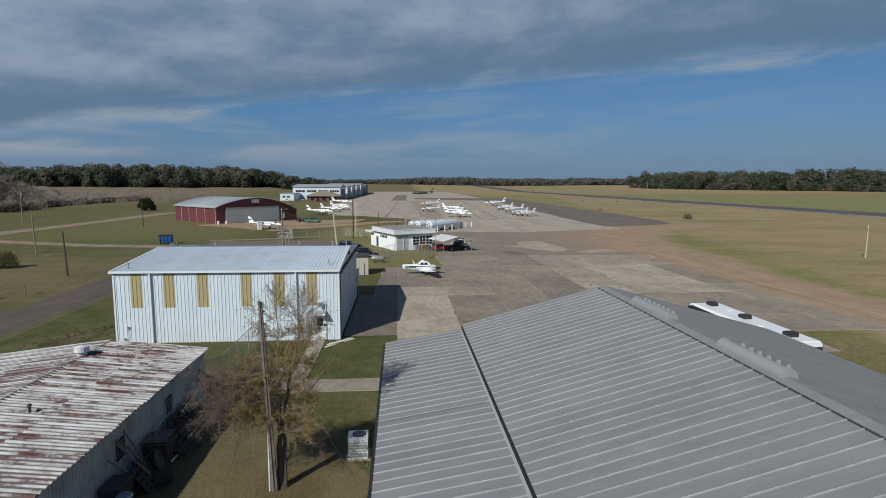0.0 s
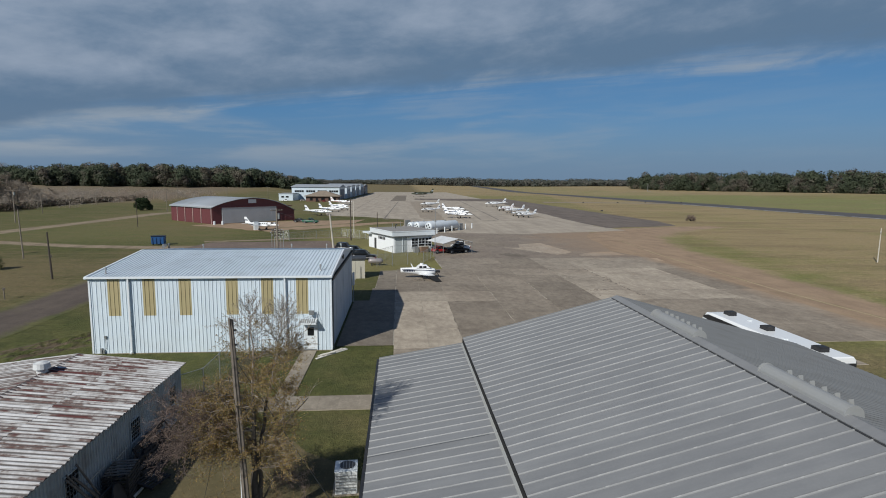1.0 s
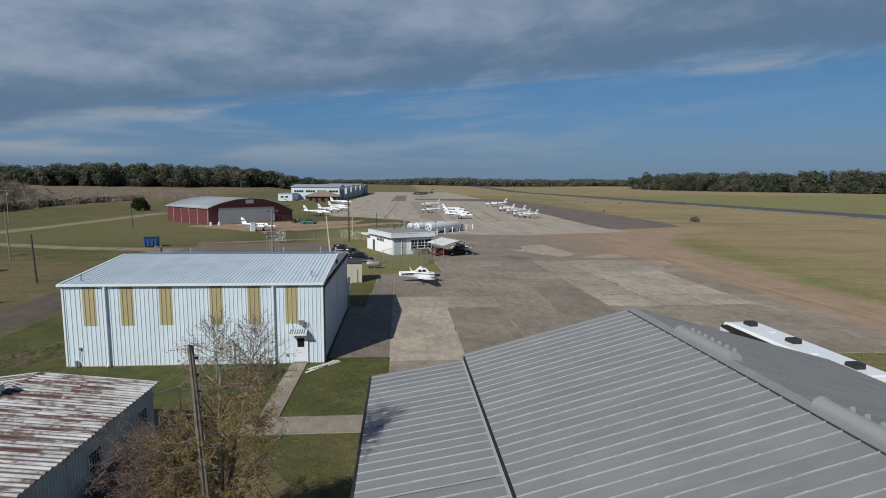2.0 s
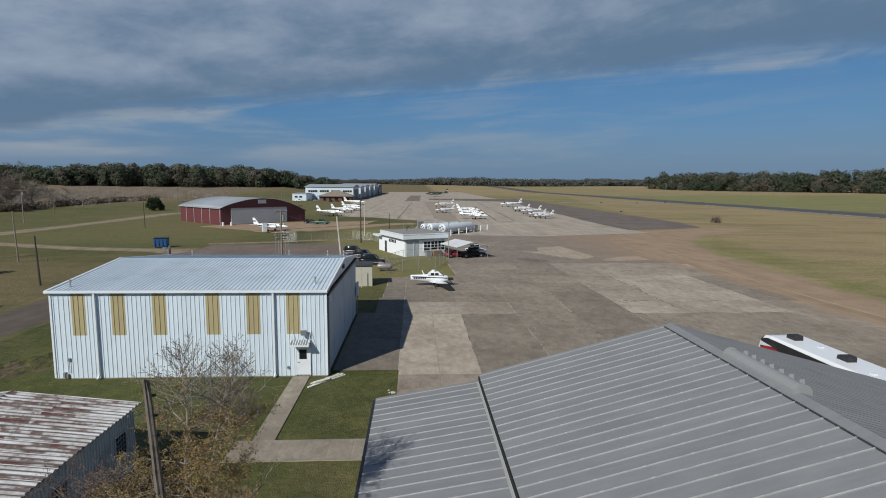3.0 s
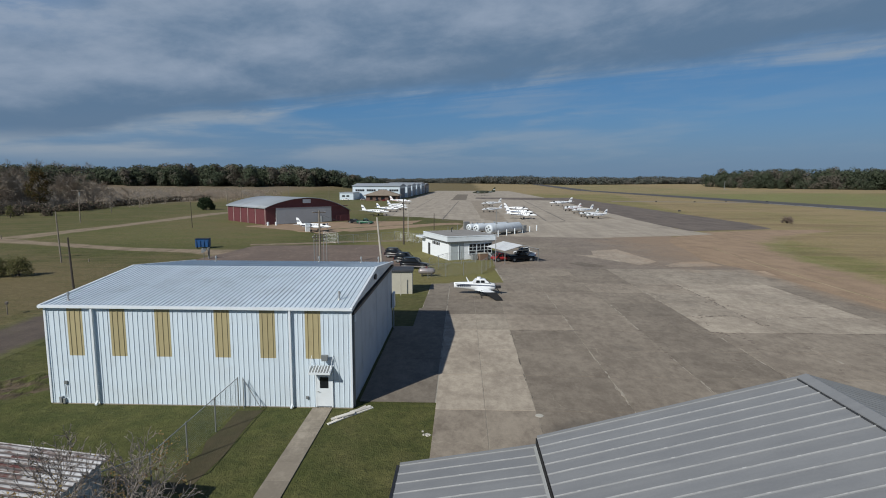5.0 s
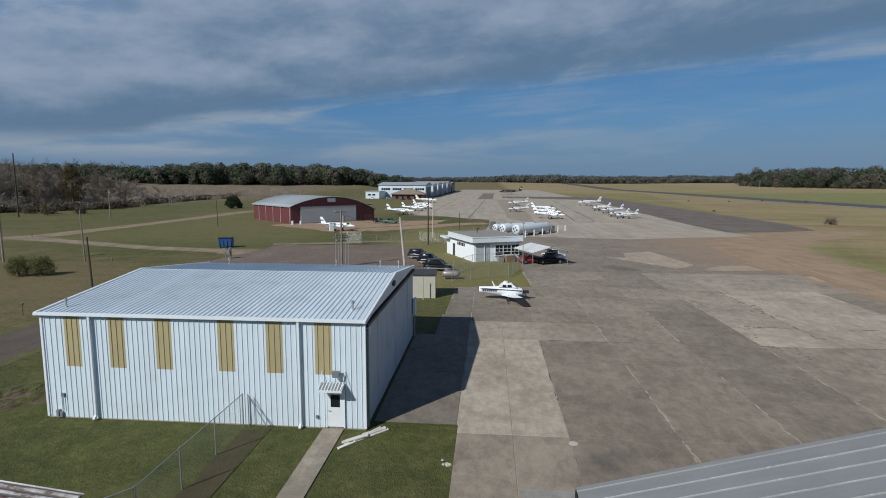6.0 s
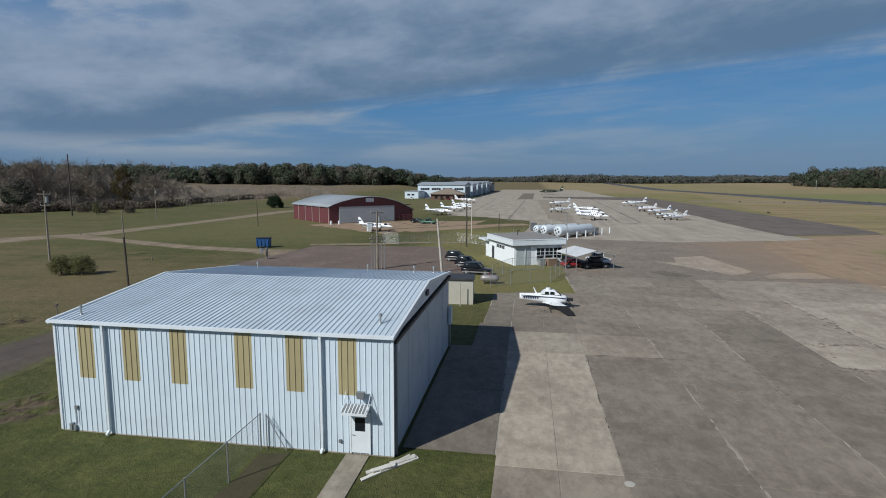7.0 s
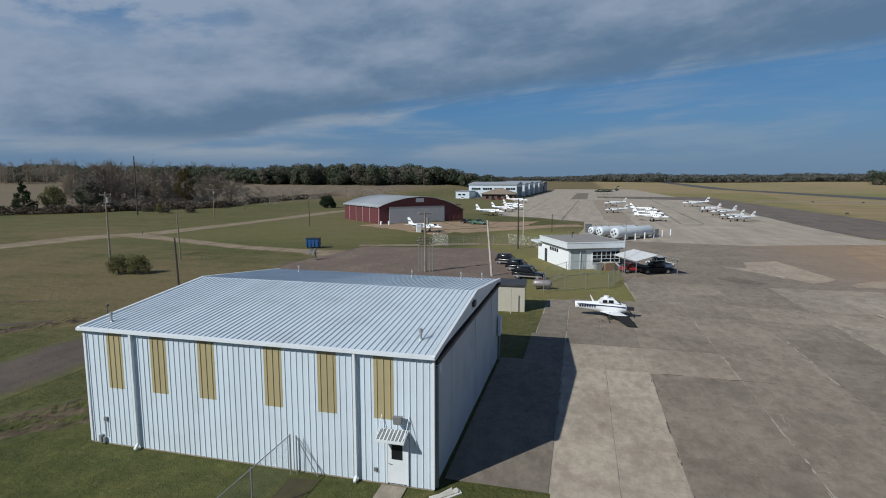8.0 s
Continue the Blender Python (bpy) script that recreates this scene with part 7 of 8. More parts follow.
        for j in range(2, len(bough)):
            spray(bough[j], (rng.gauss(0.5, 0.5), rng.gauss(0.3, 0.6), rng.gauss(-0.1, 0.4)), rng.uniform(0.5, 0.8), 0.011, 2, brown, -0.02, 0.5)
    limbs.object("trunk", bark_mat, t, "dark grey twin trunk and limbs")
    twigs.object("twig_growth", twig_mat, t, "pale bare twigs")
    brown.object("twig_growth", dead_twig, t, "fine purple-brown drooping twigs")
    leaves.object("foliage", autumn_leaf, t, "yellow-brown and olive leaves")
    dead.object("foliage", dead_leaf, t, "small dry brown leaves")
    # leaves on the ground
    fallen = Soup()
    for _ in range(9000):
        a0, d0 = rng.uniform(0, math.tau), abs(rng.gauss(0, 3.0))
        x, y = -0.2 + d0 * math.cos(a0), -23.0 + d0 * 1.1 * math.sin(a0)
        if x > 4.2 or x < -6.6:
            continue
        fallen.leaf(Vector((x, y, -0.03 + rng.uniform(0, 0.02))), rng.uniform(0.016, 0.036), rng, 0.8)
    ob = fallen.object("leaf_litter", litter_leaf)
    tagged(ob, "brown fallen leaves scattered on the grass under the tree", "leaves", "", "stuff")


def crown_tree(name, x, y, high, wide, material, label, seed, count=1500, size=0.35, kind="round", category="tree"):
    """A tree or shrub whose crown is many small leaf clumps, with gaps and an uneven outline."""
    rng = random.Random(seed)
    t = thing(name, label, category, pose(x, y, 0))
    limbs, leaves = Soup(), Soup()
    base = high * (0.08 if kind != "shrub" else 0.02)
    limbs.stick(Vector((0, 0, -0.05)), Vector((0, 0, high * 0.75)), wide * 0.05, wide * 0.015, 7)
    lumps = []
    for k in range(14):
        f = (k + 0.5) / 14
        if kind == "cone":
            z, reach = base + (high - base) * f, wide * 0.5 * (1 - f) * 0.9
        elif kind == "shrub":
            z, reach = high * (0.12 + 0.68 * f), wide * 0.36 * (1.0 - 0.6 * f)
        else:
            z, reach = base + (high - base) * (0.15 + 0.7 * f), wide * 0.36 * math.sin(math.pi * (0.15 + 0.8 * f))
        a0 = k * 2.4
        c = Vector((math.cos(a0) * reach, math.sin(a0) * reach, z))
        lumps.append((c, wide * (0.20 if kind != "cone" else 0.22 * (1.15 - f)) * rng.uniform(0.75, 1.25)))
        limbs.stick(Vector((0, 0, z * 0.7)), c, wide * 0.018, wide * 0.006, 5)
    for _ in range(count):
        c, r = rng.choice(lumps)
        d = Vector((rng.gauss(0, 1), rng.gauss(0, 1), rng.gauss(0, 0.8))).normalized() * r * (rng.random() ** 0.45) * rng.uniform(0.8, 1.15)
        p = c + d
        if p.z > 0.05:
            leaves.leaf(p, size * rng.uniform(0.5, 1.3), rng)
    limbs.object("trunk", bark_mat, t)
    leaves.object("crown", material, t)
    return t


def woods(name, places, material, label, seed, leaf, per, slim=0.6):
    """A far wood as one mass: trunks and rounded crowns of many small clumps lying on their lumps. places: (x, y, height, width)."""
    rng = random.Random(seed)
    soup = Soup()
    for x, y, high, wide in places:
        land = terrain(x, y)
        foot = Vector((x, y, land - 0.05))
        soup.stick(foot, foot + Vector((0, 0, high * 0.7)), wide * 0.03, wide * 0.015, 4)
        lumps = [(0, 0, high * 0.66, wide * 0.42, high * 0.32)]
        for k in range(7):
            f = (k + 0.5) / 7
            spread = wide * 0.40 * math.sin(math.pi * (0.30 + 0.45 * f))
            a0 = rng.uniform(0, math.tau)
            r = wide * rng.uniform(0.24, 0.36)
            lumps.append((math.cos(a0) * spread, math.sin(a0) * spread, high * (0.08 + 0.68 * f), r, min(r * 1.1, high * 0.26)))
        for _ in range(per):
            lx, ly, lz, r, rz = rng.choice(lumps)
            n = Vector((rng.gauss(0, 1), rng.gauss(0, 1), rng.gauss(0.25, 1))).normalized()
            reach = rng.uniform(0.78, 1.06)
            c = Vector((x + lx + n.x * r * reach, y + ly + n.y * r * reach, land + max(0.3, lz + n.z * rz * reach)))
            if slim < 0.3:
                soup.leaf(c, leaf * rng.uniform(0.5, 1.3), rng, 0.0, slim)
                continue
            n = (n + Vector((rng.gauss(0, 0.16), rng.gauss(0, 0.16), rng.gauss(0, 0.16)))).normalized()
            a1 = n.orthogonal().normalized()
            b1 = n.cross(a1)
            t = rng.uniform(0, math.tau)
            s = leaf * rng.uniform(0.55, 1.25)
            p1, q1 = (a1 * math.cos(t) + b1 * math.sin(t)) * s, (b1 * math.cos(t) - a1 * math.sin(t)) * s * 0.75
            i = len(soup.v)
            soup.v += [c - p1, c - p1 * 0.3 + q1, c + p1 * 0.6 + q1 * 0.7, c + p1, c + p1 * 0.2 - q1]
            soup.f.append((i, i + 1, i + 2, i + 3, i + 4))
    ob = soup.object(name, material)
    tagged(ob, label, "woods", "", "stuff")


def bare_woods(name, places, label, seed, twigs):
    """Leafless trees: trunk, limbs and fans of fine twigs."""
    rng = random.Random(seed)
    soup = Soup()
    for x, y, high, wide in places:
        foot = Vector((x, y, terrain(x, y) - 0.05))
        top = foot + Vector((rng.gauss(0, 0.4), rng.gauss(0, 0.4), high * 0.8))
        soup.stick(foot, top, 0.20, 0.06, 4)
        for _ in range(9):
            f = rng.uniform(0.25, 0.95)
            p = foot.lerp(top, f)
            q = p + Vector((rng.gauss(0, 0.26) * wide, rng.gauss(0, 0.26) * wide, high * rng.uniform(0.08, 0.26)))
            soup.stick(p, q, 0.09, 0.035, 3)
            for _ in range(twigs):
                s = p.lerp(q, rng.uniform(0.3, 1.0))
                e1 = s + Vector((rng.gauss(0, 0.11) * wide, rng.gauss(0, 0.11) * wide, high * rng.uniform(0.0, 0.14)))
                soup.stick(s, e1, 0.045, 0.02, 3)
    ob = soup.object(name, brush_leaf)
    tagged(ob, label, "woods", "", "stuff")


def make_woods():
    rng = random.Random(77)
    # dark evergreen and oak line behind the brown field
    line = [(-820 + 4.2 * k + rng.gauss(0, 8), 540 + 1.5 * k + rng.gauss(0, 22), rng.uniform(17, 26), rng.uniform(18, 30)) for k in range(150)]
    line += [(-430 + 3.4 * k + rng.gauss(0, 6), 650 + 1.3 * k + rng.gauss(0, 18), rng.uniform(20, 31) * (1.0 - 0.35 * min(1, max(0, (k - 58) / 24))), rng.uniform(17, 28)) for k in range(90)]
    woods("woods", line, oak_leaf, "dark line of evergreen and oak woods beyond the field", 1, 1.15, 1150)
    # brown belt nearer to the tracks
    belt = []
    for k in range(170):
        f = rng.uniform(0.24, 1.0)
        belt.append((-258 + 62 * f - abs(rng.gauss(0, 16)), 112 + 165 * f + rng.gauss(0, 10), rng.uniform(15, 25) * (1.0 - 1.2 * max(0, f - 0.72)), rng.uniform(8, 12)))
    belt = [b for b in belt if math.atan2(b[0] - 6, b[1] + 22) > radians(-49)]
    bare_woods("bare_woods", belt, "belt of leafless grey-brown trees and brush", 2, 30)
    woods("brush", [(x, y, h * 0.86, w) for x, y, h, w in belt[::2]], brush_leaf, "mass of fine grey-brown twigs and brush in the belt", 12, 0.8, 560, 0.09)
    low = [(x + rng.gauss(0, 5) + 3, y + rng.gauss(0, 5) - 3, rng.uniform(3, 6.5), rng.uniform(6, 10)) for x, y, *_ in belt]
    low += [(-262 + 20 * rng.random() - 22 * rng.random(), 95 + 60 * rng.random(), rng.uniform(2.2, 4.2), rng.uniform(5, 9)) for k in range(60)]
    low += [(-212 + rng.gauss(0, 14), 262 + 5.5 * k + rng.gauss(0, 9), rng.uniform(4, 9), rng.uniform(8, 12)) for k in range(34)]
    for k in range(44):
        cx, cy = rng.uniform(-330, -165), rng.uniform(250, 520)
        low += [(cx + rng.gauss(0, 11), cy + rng.gauss(0, 7), rng.uniform(2.5, 8.0), rng.uniform(5, 10)) for _ in range(rng.randint(2, 9))]
    woods("brush", low, brush_leaf, "low brown winter brush along the field edge", 3, 0.5, 230, 0.16)
    line = [(-236, 118), (-222, 145), (-210, 160), (-194, 187), (-173, 220), (-188, 262), (-196, 320), (-196, 395)]
    hedge = []
    for (x0, y0), (x1, y1) in zip(line, line[1:]):
        n = int(math.hypot(x1 - x0, y1 - y0) / 2.4)
        hedge += [(x0 + (x1 - x0) * k / n - abs(rng.gauss(0, 3.5)), y0 + (y1 - y0) * k / n + rng.gauss(0, 2), rng.uniform(1.6, 4.2), rng.uniform(4, 8)) for k in range(n)]
    woods("brush", hedge, edge_leaf, "dark green and reddish-brown scrub along the mown field", 21, 0.34, 420)
    behind = [(-880 + 2.7 * k + rng.gauss(0, 14), 230 + 3.4 * k + rng.gauss(0, 20), rng.uniform(25, 34), rng.uniform(13, 18)) for k in range(140)]
    bare_woods("bare_woods", behind, "leafless woods standing further back", 4, 20)
    woods("brush", [(x, y, h * 0.9, w) for x, y, h, w in behind], brush_leaf, "grey mass of distant leafless crowns", 14, 1.1, 340, 0.10)
    # far line closing the runway, from left to right
    far = []
    for k in range(330):
        x = -420 + 6.4 * k
        y = 1750 + 160 * math.sin(k * 0.035) - max(0, x - 500) * 0.66
        for back in (0, 55):
            far.append((x + rng.gauss(0, 8), y + back + rng.gauss(0, 25), (rng.uniform(22, 29) + (rng.uniform(2, 9) if back else 0)) * (0.50 + 0.35 * min(1, max(0, (x + 60) / 200)) - 0.20 * min(1, max(0, (x - 200) / 250))), rng.uniform(28, 46)))
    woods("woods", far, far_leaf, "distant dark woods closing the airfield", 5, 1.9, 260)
    right = [(560 + 2.6 * k + rng.gauss(0, 7), 1180 - 6.2 * k + rng.gauss(0, 22), rng.uniform(28, 40), rng.uniform(20, 33)) for k in range(170)]
    right += [(600 + 2.6 * k + rng.gauss(0, 9), 1200 - 6.2 * k + rng.gauss(0, 22), rng.uniform(33, 43), rng.uniform(20, 30)) for k in range(0, 170, 2)]
    woods("woods", right, oak_leaf, "dark mixed woods beyond the runway", 6, 1.5, 800)
    edge = [(545 + 2.8 * k + rng.gauss(0, 7), 1120 - 6.4 * k + rng.gauss(0, 10), rng.uniform(11, 21), rng.uniform(8, 13)) for k in range(150)]
    woods("woods", edge[:112], oak_leaf, "lower evergreen edge of the woods", 8, 0.8, 320)
    woods("brush", edge[112:], brush_leaf, "grey-brown leafless edge of the woods", 7, 1.2, 200, 0.14)


def make_trees():
    crown_tree("tree", -121.0, 234.0, 6.6, 9.0, pine_leaf, "dark round evergreen tree standing alone on the field", 31, 2600, 0.40, "shrub")
    crown_tree("tree", -220.0, 154.0, 13.5, 9.5, pine_leaf, "dark conical pine at the edge of the woods", 32, 4200, 0.32, "cone")
    crown_tree("tree", -210.0, 176.0, 15.5, 12.0, oak_leaf, "dark broad evergreen oak at the wood's edge", 33, 4200, 0.36)
    crown_tree("tree", -190.0, 214.0, 21.5, 11.0, leaf_material("rusty_foliage", [(0.10, 0.06, 0.025), (0.05, 0.055, 0.02), (0.13, 0.075, 0.03)]), "tall rusty-green tree among bare woods", 34, 3200, 0.30)
    crown_tree("tree", -216.0, 164.0, 12.0, 10.0, shrub_leaf, "olive-green tree at the wood's edge", 35, 3600, 0.30)
    for k, (x, y, w) in enumerate(((-60.6, 43.2, 3.6), (-58.0, 44.2, 4.0))):
        crown_tree("bush", x, y, 3.0, w, shrub_leaf, "round olive-green bush in the grass", 40 + k, 4200, 0.085, "shrub", "bush")
    crown_tree("bush", -165.0, 168.0, 5.5, 3.2, shrub_leaf, "small olive shrub tree in the grass", 50, 500, 0.25, "shrub", "bush")
    for k, (x, y, w) in enumerate(((-172, 178, 6.5), (-182, 180, 6.0), (-160, 180, 5))):
        crown_tree("bush", x, y, 3.0, w, edge_leaf, "low spreading shrub at the field edge", 52 + k, 700, 0.28, "shrub", "bush")
    crown_tree("bush", 120.0, 161.0, 2.4, 4.6, dead_leaf, "brown weedy shrub by the taxiway", 58, 500, 0.25, "shrub", "bush")


make_yard_tree()
make_trees()
make_woods()


# ---- aircraft ----
def ring(x, half, tall, z, n=14):
    return [(x, half * math.cos(k * math.tau / n), z + tall * math.sin(k * math.tau / n)) for k in range(n)]


def wing_bm(root, tip, sweep, span, x0, z0, rise, thick, side):
    """One tapered wing or tail panel reaching out to side (+1 left, -1 right)."""
    bm = bmesh.new()
    rows = []
    for f in (0.0, 0.94, 1.0):
        c = root + (tip - root) * f
        if f == 1.0:
            c *= 0.8
        y, x, z, t = side * span * f, x0 - sweep * f, z0 + rise * f, thick * (1 - 0.5 * f) * (0.4 if f == 1.0 else 1.0)
        rows.append([(x, y, z), (x - c * 0.2, y, z + t * 0.6), (x - c * 0.5, y, z + t * 0.55), (x - c, y, z + 0.01), (x - c * 0.5, y, z - t * 0.35), (x - c * 0.2, y, z - t * 0.4)])
    return loft(bm, rows)


def make_airplane(m, length, span, twin, stripe, label, group="", windows=5, tail=1.0, second=None):
    p = thing("airplane", label, "airplane", m, group)
    L, r = length, length * 0.052
    z = r + length * 0.085
    st = ((0.50, 0.06, 0.05, -0.15), (0.485, 0.25, 0.25, -0.12), (0.43, 0.55, 0.52, -0.10), (0.34, 0.82, 0.85, 0.02), (0.26, 0.98, 1.10, 0.14), (0.10, 1.0, 1.16, 0.18), (-0.10, 1.0, 1.10, 0.18), (-0.28, 0.66, 0.78, 0.28), (-0.42, 0.30, 0.42, 0.40), (-0.50, 0.10, 0.16, 0.46))
    part("fuselage", loft(bmesh.new(), [ring(L * f, r * a0, r * b0, z + r * c0) for f, a0, b0, c0 in st]), plane_white, p, "white fuselage", True)
    for s in (1, -1):
        part("wing", wing_bm(L * 0.17, L * 0.09, L * 0.05, span / 2, L * 0.14, z - r * 0.6, span * 0.045, L * 0.024, s), plane_white, p)
        part("tailplane", wing_bm(L * 0.095, L * 0.055, L * 0.04, span * 0.19 * tail, -L * 0.40, z + r * 0.55, 0.05, L * 0.012, s), plane_white, p)
        bm = bmesh.new()
        y = s * (r * 1.005)
        for x0, x1, zz, w in ((0.32, -0.10, 0.06, 0.10), (-0.10, -0.36, 0.06, 0.14)):
            prism(bm, [(L * x0, z + r * (zz - w)), (L * x1, z + r * (zz - w + (0.2 if x1 < -0.2 else 0))), (L * x1, z + r * (zz + w + (0.2 if x1 < -0.2 else 0))), (L * x0, z + r * (zz + w))], "y", min(y, y - s * r * 0.35), max(y, y - s * r * 0.35))
        part("stripe", bm, stripe, p, "painted side stripe")
        for k in range(windows):
            x = L * (0.16 - 0.062 * k)
            part("window", box(bmesh.new(), x - L * 0.017, x + L * 0.017, s * r * 0.86 - 0.08, s * r * 0.86 + 0.08, z + r * 0.42, z + r * 0.82), glass_mat, p)
    bm = bmesh.new()
    loft(bm, [ring(L * f, r * a0, r * b0, z + r * c0, 10) for f, a0, b0, c0 in ((0.355, 0.62, 0.50, 0.46), (0.32, 0.80, 0.66, 0.50), (0.275, 0.86, 0.74, 0.54))])
    part("windshield", bm, glass_mat, p, "dark cockpit windshield")
    bm = bmesh.new()
    prism(bm, [(-L * 0.34, z + r * 0.8), (-L * 0.50, z + r * 0.6), (-L * 0.535, z + L * 0.20 * tail), (-L * 0.47, z + L * 0.20 * tail)], "y", -0.07, 0.07)
    fin = part("fin", bm, plane_white if second is None else second, p)
    part("fin_stripe", prism(bmesh.new(), [(-L * 0.42, z + L * 0.10), (-L * 0.515, z + L * 0.10), (-L * 0.52, z + L * 0.13), (-L * 0.44, z + L * 0.13)], "y", -0.09, 0.09), stripe, fin)
    spots = [(L * 0.26, s * span * 0.17) for s in (1, -1)] if twin else [(L * 0.53, 0.0)]
    for x, y in spots:
        zz = z - r * 0.15
        if twin:
            rings = [ring(x + L * f, L * 0.026 * a0, L * 0.028 * a0, zz, 10) for f, a0 in ((0.03, 0.3), (0.02, 0.8), (-0.04, 1.0), (-0.14, 0.95), (-0.22, 0.4))]
            part("engine", loft(bmesh.new(), [[(px, py + y, pz) for px, py, pz in rg] for rg in rings]), plane_white, p, "", True)
        prop = bmesh.new()
        x1 = x + (L * 0.035 if twin else -L * 0.03)
        for k in range(3):
            t = k * math.tau / 3 + 0.4
            prism(prop, [(y - 0.07 * math.cos(t), zz - 0.07 * math.sin(t)), (y + 0.07 * math.cos(t), zz + 0.07 * math.sin(t)), (y + 0.07 * math.cos(t) - L * 0.085 * math.sin(t), zz + 0.07 * math.sin(t) + L * 0.085 * math.cos(t)), (y - 0.07 * math.cos(t) - L * 0.085 * math.sin(t), zz - 0.07 * math.sin(t) + L * 0.085 * math.cos(t))], "x", x1, x1 + 0.04)
        part("propeller", prop, dark_trim, p, "dark propeller")
    for x, y in ((L * 0.40, 0), (L * 0.02, span * 0.15), (L * 0.02, -span * 0.15)):
        bm = bmesh.new()
        tube(bm, (x, y, 0.3), (x, y, z - r * 0.5), 0.06)
        leg = part("gear_leg", bm, galv_mat, p)
        part("wheel", tube(bmesh.new(), (x, y - 0.12, 0.27), (x, y + 0.12, 0.27), 0.30, 0.30, 12), rubber_mat, leg)
    return p


def make_wreck():
    """The stripped light aircraft on the hardstand: no tail, one wing, engine gone."""
    p = thing("airplane_wreck", "derelict white single-engine airplane without tail, resting on its belly", "airplane", turned(8.75, 34.5, 2))
    z = 0.88
    st = ((2.05, 0.40, 0.36, 0.0), (1.9, 0.52, 0.46, 0.02), (1.2, 0.58, 0.56, 0.05), (0.4, 0.60, 0.64, 0.10), (-0.5, 0.56, 0.60, 0.12), (-1.6, 0.42, 0.46, 0.18), (-2.7, 0.32, 0.38, 0.24), (-3.05, 0.27, 0.33, 0.26))
    part("fuselage", loft(bmesh.new(), [ring(x, a0, b0, z + c0, 16) for x, a0, b0, c0 in st]), plane_white, p, "white fuselage with dulled paint", True)
    part("tail_bulkhead", loft(bmesh.new(), [ring(-3.06, 0.24, 0.30, z + 0.26, 12), ring(-3.09, 0.22, 0.28, z + 0.26, 12)]), dark_trim, p)
    part("firewall", loft(bmesh.new(), [ring(2.06, 0.36, 0.32, z, 12), ring(2.10, 0.34, 0.30, z, 12)]), dark_trim, p, "dark open firewall")
    bm = bmesh.new()
    box(bm, 2.1, 2.75, -0.22, 0.22, 0.75, 1.05), tube(bm, (2.2, -0.2, 0.8), (2.7, -0.25, 0.15), 0.05), tube(bm, (2.2, 0.2, 0.8), (2.7, 0.25, 0.15), 0.05)
    part("engine_mount", bm, black_mat, p, "black engine mount")
    bm = bmesh.new()
    loft(bm, [[(-0.75, -0.50, 1.5), (1.35, -0.50, 1.45), (1.35, 0.50, 1.45), (-0.75, 0.50, 1.5)], [(-0.45, -0.46, 1.84), (0.85, -0.46, 1.84), (0.85, 0.46, 1.84), (-0.45, 0.46, 1.84)], [(-0.3, -0.36, 1.93), (0.7, -0.36, 1.93), (0.7, 0.36, 1.93), (-0.3, 0.36, 1.93)]])
    cab = part("cabin", bm, plane_white, p, "white cabin top")
    for s in (-1, 1):
        for x0, x1 in ((-0.35, 0.12), (0.22, 0.72)):
            bm = bmesh.new()
            prism(bm, [(x0, 1.50), (x1, 1.50), (x1 - 0.04, 1.79), (x0 + 0.04, 1.79)], "y", s * 0.50 - 0.03, s * 0.52 + 0.03)
            part("window", bm, glass_mat, cab)
        bm = bmesh.new()
        for k in range(7):
            box(bm, -2.6 + 0.24 * k, -2.45 + 0.24 * k, s * (0.32 + 0.025 * k) - 0.03, s * (0.32 + 0.025 * k) + 0.03, 0.98, 1.22)
        part("marking", bm, navy_paint, p, "row of dark plain bars on the side")
        part("stripe", prism(bmesh.new(), [(-2.9, 1.32), (1.9, 1.05), (1.9, 1.15), (-2.9, 1.40)], "y", s * 0.50, s * 0.585), navy_paint, p)
    part("windshield", prism(bmesh.new(), [(0.86, 1.84), (1.40, 1.48), (1.36, 1.44), (0.82, 1.78)], "y", -0.42, 0.42), glass_mat, p)
    part("hatch_hood", tube(bmesh.new(), (0.05, 0, 1.92), (0.05, 0, 2.14), 0.30, 0.26, 14), plane_white, p, "white raised cabin hood")
    part("antenna", prism(bmesh.new(), [(-1.35, 1.55), (-1.15, 1.55), (-1.5, 2.15), (-1.58, 2.15)], "y", -0.02, 0.02), plane_white, p)
    part("wing", wing_bm(2.1, 1.45, -0.62, 2.5, 1.35, 0.52, 0.19, 0.26, -1), plane_white, p, "stubby white wing root")
    # skinless outer wing and its cast shadow, put together into one black panel
    outer = loft(bmesh.new(), [[(1.95, -2.48, 0.74), (1.95, -2.48, 0.66), (0.65, -2.48, 0.64), (0.65, -2.48, 0.72)], [(2.55, -4.0, 0.14), (2.55, -4.0, 0.06), (1.75, -4.0, 0.05), (1.75, -4.0, 0.13)]])
    part("outer_wing", outer, paint("black_wing_and_shadow", (0.008, 0.008, 0.009), (0.015, 0.014, 0.014), 0.4, 0.9), p, "drooping outer wing panel, black for the bare wing and its shadow")
    part("wing_stub", wing_bm(1.7, 1.5, 0.1, 1.2, 1.05, 0.66, 0.08, 0.24, 1), plane_white, p)
    for x, y in ((0.3, -1.3), (0.3, 1.0), (1.9, 0.0)):
        part("wheel", tube(bmesh.new(), (x, y - 0.08, 0.2), (x, y + 0.08, 0.2), 0.21, 0.21, 12), rubber_mat, p)
        part("gear_leg", tube(bmesh.new(), (x, y, 0.2), (x, y, 0.75), 0.05), galv_mat, p)
    bm = bmesh.new()
